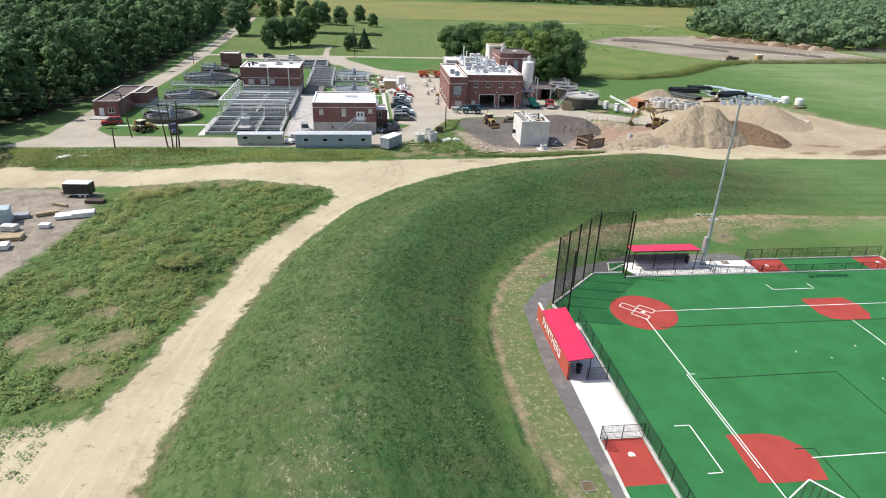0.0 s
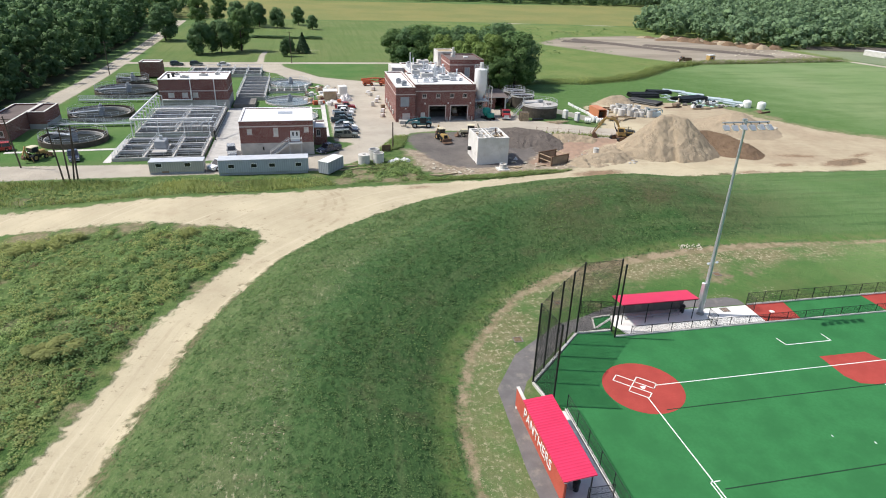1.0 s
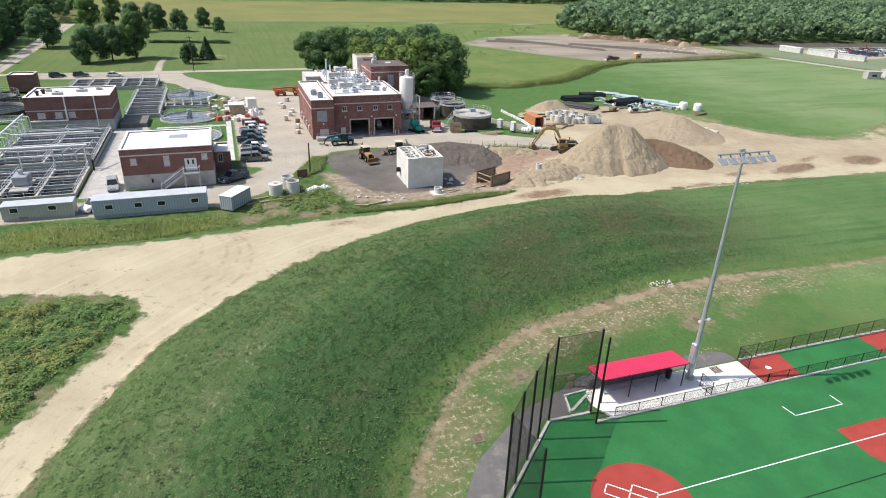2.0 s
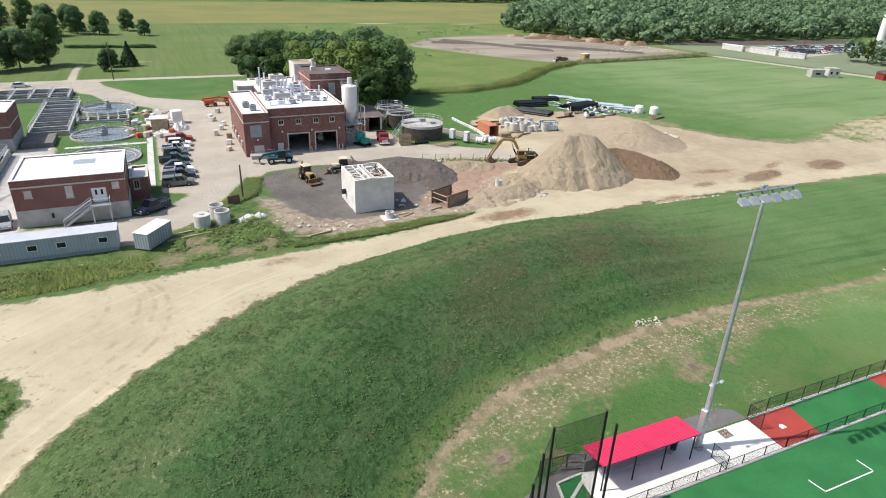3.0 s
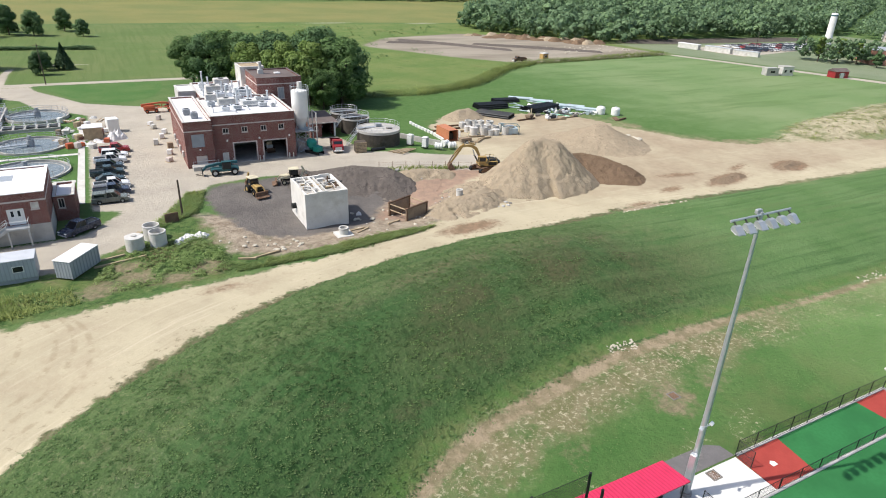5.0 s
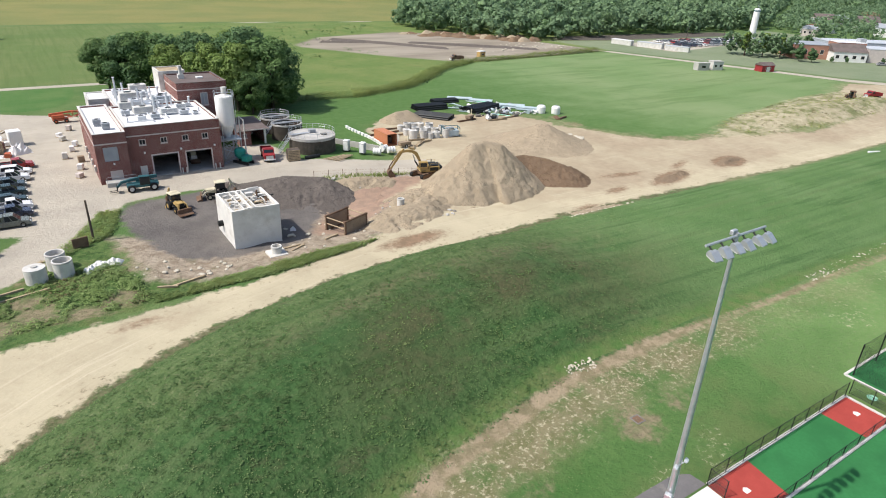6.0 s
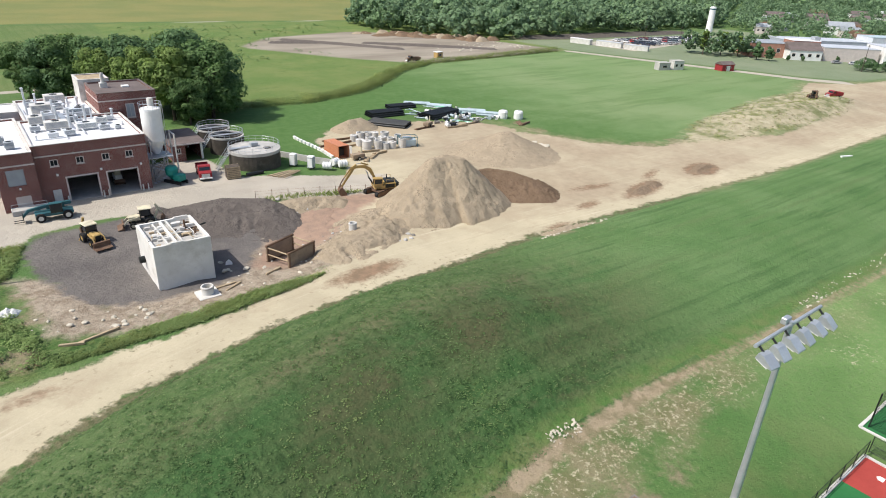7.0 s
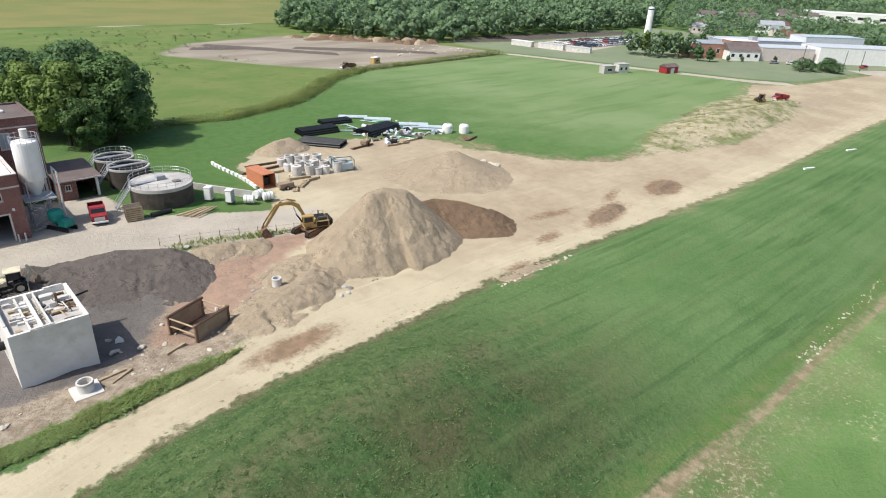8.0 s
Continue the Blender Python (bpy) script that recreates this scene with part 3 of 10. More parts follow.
# ---- building blocks ----
class Geo:
    """Collects the faces of one part."""

    def __init__(self):
        self.v, self.f = [], []

    def add(self, v, f):
        k = len(self.v)
        self.v += [tuple(p) for p in v]
        self.f += [tuple(k + i for i in q) for q in f]
        return self

    def box(self, x0, x1, y0, y1, z0, z1, m=None):
        v = [(x, y, z) for z in (z0, z1) for y in (y0, y1) for x in (x0, x1)]
        if m is not None:
            v = [m @ Vector(p) for p in v]
        return self.add(v, [(0, 2, 3, 1), (4, 5, 7, 6), (0, 1, 5, 4), (2, 6, 7, 3), (0, 4, 6, 2), (1, 3, 7, 5)])

    def cbox(self, x0, x1, y0, y1, z0, z1, c, m=None):
        """A box with its edges cut by c."""
        v, f = [], []
        P = {}
        for sx, x in ((-1, x0), (1, x1)):
            for sy, y in ((-1, y0), (1, y1)):
                for sz, z in ((-1, z0), (1, z1)):
                    for ax in range(3):
                        p = [x - sx * c, y - sy * c, z - sz * c]
                        p[ax] = (x, y, z)[ax]
                        P[sx, sy, sz, ax] = len(v)
                        v.append(Vector(p))
        S = (-1, 1)
        for ax in range(3):
            a, b = (ax + 1) % 3, (ax + 2) % 3
            for s in S:
                q = []
                for sa, sb in ((-1, -1), (1, -1), (1, 1), (-1, 1)):
                    k = [0, 0, 0]
                    k[ax], k[a], k[b] = s, sa, sb
                    q.append(P[(*k, ax)])
                f.append(tuple(q if s > 0 else q[::-1]))
            for sa in S:
                for sb in S:
                    k0, k1 = [0, 0, 0], [0, 0, 0]
                    k0[ax], k0[a], k0[b] = -1, sa, sb
                    k1[ax], k1[a], k1[b] = 1, sa, sb
                    q = [P[(*k0, a)], P[(*k1, a)], P[(*k1, b)], P[(*k0, b)]]
                    f.append(tuple(q if sa * sb < 0 else q[::-1]))
        for sx in S:
            for sy in S:
                for sz in S:
                    q = [P[sx, sy, sz, 0], P[sx, sy, sz, 1], P[sx, sy, sz, 2]]
                    f.append(tuple(q if sx * sy * sz > 0 else q[::-1]))
        if m is not None:
            v = [m @ p for p in v]
        return self.add(v, f)

    def cyl(self, a, b, r0, r1=None, n=12, caps=True):
        a, b = Vector(a), Vector(b)
        r1 = r0 if r1 is None else r1
        d = (b - a).normalized()
        u = d.orthogonal().normalized()
        w = d.cross(u)
        v, f = [], []
        for c, r in ((a, r0), (b, r1)):
            for i in range(n):
                t = 2 * math.pi * i / n
                v.append(c + r * (math.cos(t) * u + math.sin(t) * w))
        for i in range(n):
            j = (i + 1) % n
            f.append((i, j, n + j, n + i))
        if caps:
            f += [tuple(range(n))[::-1], tuple(range(n, 2 * n))]
        return self.add(v, f)

    def pipe(self, pts, r, n=8):
        for a, b in zip(pts[:-1], pts[1:]):
            self.cyl(a, b, r, n=n)
        return self

    def lathe(self, cx, cy, prof, n=24, a0=0.0, a1=2 * math.pi):
        """Turns (radius, height) pairs about an upright axis."""
        full = abs(a1 - a0 - 2 * math.pi) < 1e-6
        m = n if full else n + 1
        v = [(cx + r * math.cos(a0 + (a1 - a0) * i / n), cy + r * math.sin(a0 + (a1 - a0) * i / n), z) for r, z in prof for i in range(m)]
        f = []
        for k in range(len(prof) - 1):
            for i in range(n):
                j = (i + 1) % m
                f.append((k * m + i, k * m + j, (k + 1) * m + j, (k + 1) * m + i))
        return self.add(v, f)

    def prism(self, pts, y0, y1, m=None):
        """A profile of (x, z) pairs, drawn along y."""
        n = len(pts)
        v = [Vector((x, y, z)) for y in (y0, y1) for x, z in pts]
        f = [tuple(range(n)), tuple(range(2 * n - 1, n - 1, -1))] + [(i + n, (i + 1) % n + n, (i + 1) % n, i) for i in range(n)]
        if m is not None:
            v = [m @ p for p in v]
        return self.add(v, f)

    def slab(self, pts, z0, z1):
        """A plan outline of (x, y) pairs between two heights."""
        n = len(pts)
        v = [(x, y, z) for z in (z0, z1) for x, y in pts]
        f = [tuple(range(n))[::-1], tuple(range(n, 2 * n))] + [(i, (i + 1) % n, (i + 1) % n + n, i + n) for i in range(n)]
        return self.add(v, f)

    def wall(self, axis, at, u0, u1, z0, z1, th, holes=()):
        """A wall along x (axis 0) or y (axis 1), th thick inwards from `at`, with openings (u0, u1, z0, z1) through it."""
        us = sorted({u0, u1, *[h[0] for h in holes], *[h[1] for h in holes]})
        zs = sorted({z0, z1, *[h[2] for h in holes], *[h[3] for h in holes]})
        lo, hi = min(at, at + th), max(at, at + th)
        full = {(i, j) for i in range(len(us) - 1) for j in range(len(zs) - 1)
                if not any(h[0] < (us[i] + us[i + 1]) / 2 < h[1] and h[2] < (zs[j] + zs[j + 1]) / 2 < h[3] for h in holes)}
        index = {}

        def at_(i, j, k):
            if (i, j, k) not in index:
                index[i, j, k] = len(self.v)
                d = (lo, hi)[k]
                self.v.append((us[i], d, zs[j]) if axis == 0 else (d, us[i], zs[j]))
            return index[i, j, k]

        for i, j in full:
            c = [(i, j), (i + 1, j), (i + 1, j + 1), (i, j + 1)]
            fs = [[(p, 0) for p in c], [(p, 1) for p in c[::-1]]]
            for s, (di, dj) in enumerate(((0, -1), (1, 0), (0, 1), (-1, 0))):
                if (i + di, j + dj) not in full:
                    p, r = c[s], c[(s + 1) % 4]
                    fs.append([(r, 0), (p, 0), (p, 1), (r, 1)])
            for f in fs:
                ids = tuple(at_(*p, k) for p, k in f)
                self.f.append(ids if axis == 0 else ids[::-1])
        return self


def mesh_of(name, g, mat, smooth=False):
    me = bpy.data.meshes.new(name)
    me.from_pydata(g.v, [], g.f)
    me.materials.append(M[mat] if isinstance(mat, str) else mat)
    if smooth:
        me.polygons.foreach_set("use_smooth", [True] * len(me.polygons))
    me.update()
    return me


def part(name, g, mat, parent, label="", smooth=False):
    ob = new(name, mesh_of(name, g, mat, smooth))
    if parent is not None:
        ob.parent = parent
        ob.matrix_parent_inverse = parent.matrix_world.inverted()
    return tagged(ob, label)


def thing(name, x, y, z, label, category, group="", kind="", rz=0.0):
    """An Empty at a thing's base; its parts are then built round the origin and carried along."""
    ob = new(name)
    ob.empty_display_size = 0.3
    ob.matrix_world = pose(x, y, z, 0, 0, rz)
    return tagged(ob, label, category, group, kind)


def sub(name, g, mat, parent, label="", smooth=False):
    """A part whose numbers are counted from its thing's own base."""
    ob = new(name, mesh_of(name, g, mat, smooth))
    ob.parent = parent
    return tagged(ob, label)


def single(name, g, mat, label, category, group="", kind="", smooth=False, x=0.0, y=0.0, z=0.0, rz=0.0):
    ob = new(name, mesh_of(name, g, mat, smooth))
    ob.matrix_world = pose(x, y, z, 0, 0, rz)
    return tagged(ob, label, category, group, kind)


# ---- lie of the land ----
TOE = [(19, -200), (17.5, 0), (16.1, 36), (14.5, 42.6), (14.1, 49.2), (13.8, 55), (14.8, 64.4), (17.8, 73), (23.2, 80.6), (27.9, 85.5), (33, 88.7), (38.7, 91), (46.8, 92.8), (55.8, 94.5), (69.7, 95.1), (90, 94), (108, 93.3), (128, 92.8), (700, 90)]
RIN = [(-23, -200), (-19.5, 0), (-18.3, 37.2), (-17.7, 44.8), (-15.7, 60), (-11.1, 79.3), (-3.7, 95), (2.5, 102), (8.5, 107), (18, 114), (30, 120.5), (44, 125), (55, 126.5), (69.4, 127), (91, 128), (126, 126.5), (155, 125.8), (184, 126), (227, 127), (700, 127)]
SAND_EAST = [(420, 127), (420, 150), (300, 168), (285, 178), (262, 170), (246, 158), (235, 149), (215, 143), (190, 141), (176, 148), (150, 151), (140, 160), (134, 172), (126, 184), (112, 189), (97, 192), (85, 196), (81, 186), (82, 176), (76, 166), (64, 150), (62, 139), (59, 137), (52, 134.8), (46, 132.2), (42, 131), (29.3, 129.3), (20, 127.3)]
SAND_WEST = [(8.8, 125), (0.2, 123.8), (-5.5, 123), (-27.7, 123), (-48.6, 122), (-64, 123), (-68, 134), (-76, 134), (-100, 128), (-100, 108), (-72, 112.5), (-45.5, 112.9), (-25.6, 112.4), (-14, 110), (-7, 107), (-4.8, 102.7), (-9, 95), (-14.1, 85), (-16.6, 80.5), (-17.8, 70.8), (-21.3, 60.7), (-22.7, 53.6), (-25, 47), (-36, 46), (-52, 44), (-56, 20), (-40, 0)]
SAND = RIN[1:-1] + SAND_EAST + SAND_WEST
YARD_ROAD = [(3, 139), (10, 143), (17, 150), (22, 158), (26, 166), (34, 167.5), (52, 165.5), (66, 160), (78, 157), (85, 166), (72, 171), (66, 174), (60, 176), (58, 190), (46, 192), (46, 222), (30, 226), (24, 236), (15, 241), (6, 247), (0, 258), (-6, 268), (-8, 275), (-52, 275.5), (-52, 270), (-22, 266), (-9, 255), (-5, 244), (7, 231), (7.3, 160), (12, 158), (6, 150), (-12, 149), (-12, 196), (-18, 196), (-18, 147), (-8, 145), (2, 144)]
PLANT_ROAD = [(-78, 138.5), (4, 138.5), (4, 144.5), (-58, 147.5), (-63, 153), (-64, 164), (-71, 164), (-72, 148)]
LANE_A = [(-72, 150), (-68.9, 150), (-67.5, 234), (-69.0, 350), (-73.2, 450), (-76, 450), (-71.4, 330), (-70, 234), (-72, 164)]
LANE_B = [(-68.5, 150), (-65.0, 150), (-64.0, 234), (-66.0, 350), (-69.6, 450), (-72.4, 450), (-68.6, 350), (-67.1, 234), (-68.6, 164)]
FIELD_LANE = [(258, 283), (263, 283), (278, 240), (296, 185), (306, 170), (300, 166), (291, 180), (273, 238)]
FAR_ROAD = [(-400, 452), (-10, 460), (100, 459), (205, 446), (330, 420), (330, 417), (205, 442), (100, 455), (-10, 456), (-400, 448)]
CROSS_ROAD = [(-70, 281.5), (-20, 281), (40, 280.5), (62, 284), (62, 280.5), (40, 276.8), (-20, 277), (-70, 277.5)]
GARDEN_PATH = [(-17.5, 281), (-17.6, 300), (-16.6, 314), (-5, 317.5), (8, 316), (8, 314), (-5, 315), (-14.6, 311.5), (-15.4, 300), (-15.0, 281)]
BERM = [(-4, 275.5), (12, 276), (28, 275.5), (27, 262), (22, 249), (14, 245), (7, 249), (2, 258), (-3, 268)]
GRAVEL = [YARD_ROAD, PLANT_ROAD, LANE_A, LANE_B, FIELD_LANE, FAR_ROAD, CROSS_ROAD, GARDEN_PATH]
BLACK = [(24, 160), (27, 165.5), (40, 166), (52, 164), (57, 160), (54.5, 152), (50.5, 146), (47, 141), (43, 139.6), (35, 139.6), (30, 141), (27, 146), (25, 153)]
RED = [(48.5, 142.5), (54, 150), (61, 155), (69, 159.5), (79, 163), (84, 160), (77, 155), (69, 150.5), (61, 144.5), (53, 139.5)]
YARD = [(82.5, 179), (84, 190), (90, 201), (104, 204), (118, 196), (128, 190), (132, 180), (124, 172), (100, 170), (88, 167), (84, 170)]
RUBBLE = [(21, 154), (24, 144), (24, 136), (32, 133.2), (50, 135), (62, 136.5), (70, 140), (66, 150), (78, 160), (72, 163), (62, 161), (56, 163), (50, 150), (36, 145), (26, 150)]
WEED = [(-60, 50), (-33, 46), (-24, 46), (-21, 55), (-19, 64), (-16, 74), (-14.5, 82), (-10, 90), (-4, 100), (-3, 104), (-6, 109), (-18, 112), (-42, 113), (-48, 104), (-46, 96), (-52, 84), (-60, 76), (-75, 70)]
STRIP = [(-110, 124), (-66, 123.5), (-28, 124), (-6, 124), (9, 126), (29, 130.5), (42, 132.5), (49, 133.2), (42, 134.6), (30, 134), (22, 140), (22, 152), (12, 147), (8, 138), (-60, 138), (-110, 137)]
MOUND = [(158, 150), (172, 145), (200, 141), (235, 143), (256, 150), (266, 160), (262, 171), (240, 171), (222, 169), (196, 163), (176, 159)]
PATCHES = [(60.2, 131.5, 5.6, 1.7, 4), (21.7, 125.2, 2.6, 0.8, 8), (144.0, 135.0, 5.5, 3.2, 12), (122.5, 133.6, 7.0, 2.3, 12), (106.2, 133.4, 2.6, 1.1, 8), (94.5, 129.4, 2.4, 0.7, 0), (131, 138.6, 3.4, 0.9, 20), (114, 139.5, 4.5, 1.0, -8)]
HEDGE = [(66, 221), (72, 226), (82, 231), (100, 229.5), (122, 236.5), (137, 248), (152, 262), (175, 274.5), (207, 277), (258, 282)]
CROP = [(58, 160), (74, 173), (80, 185), (84, 199), (100, 205), (130, 204), (140, 170), (152, 152), (176, 149), (190, 142), (215, 144), (246, 159), (264, 172), (290, 179), (273, 238), (257, 281)] + HEDGE[::-1] + [(66, 205)]
MEADOW = HEDGE + [(300, 300), (330, 330), (330, 418), (205, 441), (100, 454), (84, 454), (70, 300), (64, 240)]
LAWN = [(-66, 283), (11, 282), (10.5, 320), (9.8, 351), (-24, 356), (-62, 352), (-64, 300)]
RIPE = [(-500, 462), (-10, 461), (100, 460), (205, 447), (330, 421), (520, 560), (520, 700), (200, 640), (-100, 650), (-500, 640)]
FARG = [(-60, 282), (12, 282), (30, 282), (60, 262), (70, 300), (84, 454), (-10, 455), (-60, 452), (-66, 352)]
WORKS = [(146, 372), (122, 345), (150, 300), (170, 278), (207, 279), (262, 285), (247, 342), (220, 372), (196, 384)]
FALLOW = [(262, 326), (300, 316), (420, 310), (420, 330), (330, 338), (280, 340)]
DULL = [(266, 281), (282, 240), (299, 187), (310, 170), (470, 150), (470, 330), (420, 309), (300, 315), (262, 325)]
LOT = [(296, 268), (392, 284), (400, 305), (332, 310), (292, 300)]
YARDR = [(372, 172), (400, 150), (440, 120), (420, 105), (380, 135), (364, 160)]
WEST = [(-46.8, 109), (-44.8, 98), (-45.6, 90), (-46.6, 84), (-47.6, 77), (-56, 66), (-110, 66), (-110, 111), (-72, 112.5), (-52, 112)]
BALD = [(32.1, 82.3, 1.7), (57.6, 86.5, 2.3), (63.5, 87.0, 1.2), (36.6, 80.8, 0.9), (17.6, 30.5, 1.0), (44, 84, 0.8), (-27, 60, 2.6), (-33, 58, 2.4), (-28.5, 53.5, 2.2), (-37, 62, 2.4), (-30, 66, 1.4), (-36, 72, 1.6), (-32, 84, 1.2), (-38, 90, 1.4), (-39, 111, 3.0), (-32, 111.5, 2.6), (-25, 110.8, 2.4), (-17, 109.4, 2.0), (-11, 107.6, 1.6), (-16.5, 77, 1.8), (-19.5, 67, 1.6), (-12.5, 90, 1.4), (8, 131.2, 2.6), (12, 133.5, 2.4), (16.5, 131.5, 1.8), (21, 133.2, 2.0), (24, 147, 2.0), (25, 142, 2.8), (28.5, 137.6, 2.6), (11, 137, 1.8), (140, 157, 4.0), (149, 153, 3.5), (159, 150.5, 3.5), (169, 149, 3.0), (134.5, 168, 3.0), (136, 176, 2.4), (136.5, 184, 1.8), (91, 126.2, 2.2), (99, 126.0, 1.6)]
FOREST = [(-86, 128), (-86, 150), (-78, 180), (-75, 233), (-79, 352), (-87, 420), (-120, 470), (-260, 470), (-260, 128)]
PLANTGRASS = [(-64, 150), (-19, 150), (-19, 196), (-12, 196), (-12, 163), (7, 163), (7, 231), (-5, 238), (-44, 246), (-62, 246)]


def seg_dist(px, py, line):
    best = np.full(px.shape, 1e9)
    for (ax, ay), (bx, by) in zip(line[:-1], line[1:]):
        dx, dy = bx - ax, by - ay
        t = np.clip(((px - ax) * dx + (py - ay) * dy) / (dx * dx + dy * dy + 1e-12), 0, 1)
        best = np.minimum(best, np.hypot(px - ax - t * dx, py - ay - t * dy))
    return best


def inside(px, py, poly):
    c = np.zeros(px.shape, bool)
    for (ax, ay), (bx, by) in zip(poly, poly[1:] + poly[:1]):
        if ay != by:
            c ^= ((ay > py) != (by > py)) & (px < (bx - ax) * (py - ay) / (by - ay) + ax)
    return c


def signed(px, py, poly):
    d = np.minimum(seg_dist(px, py, poly + poly[:1]), 12.0)
    return np.where(inside(px, py, poly), d, -d)


def smooth(e0, e1, x):
    t = np.clip((x - e0) / (e1 - e0), 0, 1)
    return t * t * (3 - 2 * t)


LEVEE = TOE + RIN[::-1]


def land(px, py):
    """Height of the ground, metres above the playing field."""
    px, py = np.asarray(px, float), np.asarray(py, float)
    road = 2.0 * (1 - smooth(2, 55, px))
    west = road * (1 - 0.75 * smooth(-20, -46, px)) * (0.35 + 0.65 * smooth(140, 118, py))
    plant = 0.6 * smooth(124, 139, py) * smooth(260, 200, py) * smooth(80, 62, px)
    base = np.maximum(west * smooth(150, 120, py), plant)
    base = base - 0.9 * smooth(166, 150, py) * smooth(130, 141, py) * smooth(24, 34, px) * smooth(62, 52, px)
    base = base - 0.9 * np.exp(-(((px - 57) / 7) ** 2 + ((py - 146) / 6) ** 2))
    base = base - 0.8 * np.exp(-(((px - 61) / 7) ** 2 + ((py - 151.5) / 3.5) ** 2))
    mound = 3.6 * np.exp(-(((px - 212) / 26) ** 2 + ((py - 152 + 0.08 * (px - 212)) / 8.0) ** 2)) + 2.2 * np.exp(-(((px - 245) / 16) ** 2 + ((py - 152) / 6) ** 2))
    base = base + mound
    inl = inside(px, py, LEVEE)
    d_t, d_r = seg_dist(px, py, TOE), seg_dist(px, py, RIN)
    f = d_t / (d_t + d_r + 1e-9)
    prof = np.interp(f, [0, 0.08, 0.17, 0.3, 0.42, 0.52, 0.65, 0.78, 0.9, 1.0], [0, 0.7, 1.9, 3.5, 4.7, 5.0, 4.85, 4.2, 2.6, 0.0])
    k = 1 - 0.45 * smooth(58, 80, px)
    bank = prof * k + road * smooth(0.55, 1.0, f) * 0.9
    bank = np.where(f > 0.9, np.maximum(bank, base), bank)
    infield = inside(px, py, TOE + [(700, -200)])
    z = np.where(inl, bank, np.where(infield, 0.0, base))
    return np.where(inside(px, py, FIELD), -0.35, z)


FIELD = [(25.2, -60), (25.2, 62.6), (24.0, 63.2), (23.4, 67.1), (31.6, 75.2), (56.6, 75.2), (56.6, 78.2), (79.0, 78.2), (79.0, 73.8), (150, 73.8), (150, -60)]


def steps(*runs):
    out = []
    for a, b, s in runs:
        n = max(1, round((b - a) / s))
        out += [a + (b - a) * i / n for i in range(n)]
    return np.array(out + [runs[-1][1]])


gx = steps((-4500, -900, 900), (-900, -300, 75), (-300, -85, 6), (-85, 150, 1.2), (150, 300, 3), (300, 800, 12), (800, 4500, 370))
gy = steps((-4500, -900, 900), (-900, -60, 60), (-60, 26, 3), (26, 192, 1.2), (192, 300, 2.5), (300, 700, 8), (700, 1500, 80), (1500, 4500, 500))
GX, GY = np.meshgrid(gx, gy)
FX, FY = GX.ravel(), GY.ravel()
FZ = land(FX, FY)
sd = {k: signed(FX, FY, p) for k, p in (("sand", SAND), ("black_grit", BLACK), ("red_earth", RED), ("rubble", RUBBLE), ("crop", CROP), ("meadow", MEADOW), ("lawn", LAWN), ("ripe", RIPE), ("far_green", FARG), ("works", WORKS), ("levee", LEVEE), ("west_earth", WEST), ("forest_floor", FOREST))}
sd["gravel"] = np.max([signed(FX, FY, p) for p in GRAVEL + [LOT, YARDR]], axis=0)
sd["weed"] = np.maximum(signed(FX, FY, WEED), signed(FX, FY, STRIP))
sd["lawn"] = np.max([sd["lawn"], signed(FX, FY, PLANTGRASS), signed(FX, FY, BERM)], axis=0)
sd["fallow"] = signed(FX, FY, FALLOW)
sd["dull"] = signed(FX, FY, DULL)
sd["sand"] = np.maximum(sd["sand"], signed(FX, FY, YARD))
sd["spoil"] = signed(FX, FY, MOUND)
# how far the crop takes its paler colour, distance haze included
sd["crop_haze"] = smooth(95, 250, FX)
_dt, _dr = seg_dist(FX, FY, TOE), seg_dist(FX, FY, RIN)
_in = inside(FX, FY, TOE + [(700, -200)])
_f = _dt / (_dt + _dr + 1e-9)
_lv = sd["levee"] > 0
_away = np.where(_in, _dt, -_dt)
sd["track"] = (0.62 + 0.35 * smooth(26, 36, FX) * smooth(82, 66, FX) - 0.08 * smooth(30, 60, FY) * smooth(40, 20, FX) - np.abs(_away - 0.4))
sd["bare"] = np.where(_in, np.minimum(_dt + 1.0, 5.8 - _dt), -_dt)
sd["dry_west"] = smooth(84, 66, FY) * smooth(40, 24, FX)
sd["prof"] = np.where(_lv, _f, np.where(_in, 0.0, 1.0))
sd["from_toe"] = _dt
sd["from_road"] = _dr
# eastward mask: mowing tracks, and the haze painted into levee and apron grass
sd["mown"] = smooth(66, 98, FX)
sd["worn"] = smooth(26, 46, FX) * smooth(98, 80, FX) * np.exp(-(((_f - 0.40) / 0.21) ** 2)) * _lv
sd["crest_dry"] = np.exp(-(((_f - 0.625) / 0.045) ** 2)) * smooth(20, 40, FX) * smooth(118, 92, FX) * _lv
sd["straw_crest"] = np.exp(-(((_f - 0.60) / 0.10) ** 2)) * (0.55 + 0.45 * smooth(62, 45, FY)) * smooth(112, 80, FY) * smooth(30, 5, FX)
sd["toe_band"] = np.where(_lv, 2.6 - _dt, -12.0)
sd["dryness"] = np.maximum(0.25, np.maximum(np.maximum(0.55 * smooth(84, 66, FY) * smooth(40, 24, FX), 0.85 * smooth(64, 70, FY) * smooth(40, 30, FX)), smooth(24, 34, FX) * (0.35 * smooth(130, 100, FX) + 0.65 * smooth(90, 72, FX))))
sd["bald"] = np.max([r - np.hypot(FX - x, FY - y) for x, y, r in BALD], axis=0)
sd["apron"] = np.where(_in, 1.0, 0.0)
_w = 1.15 * smooth(0, 14, FX) * smooth(175, 120, FX)
_e = np.where(_lv, _dr, -_dr) + _w
_side = (_dr < 8) & (~_in) & (_dr < _dt)
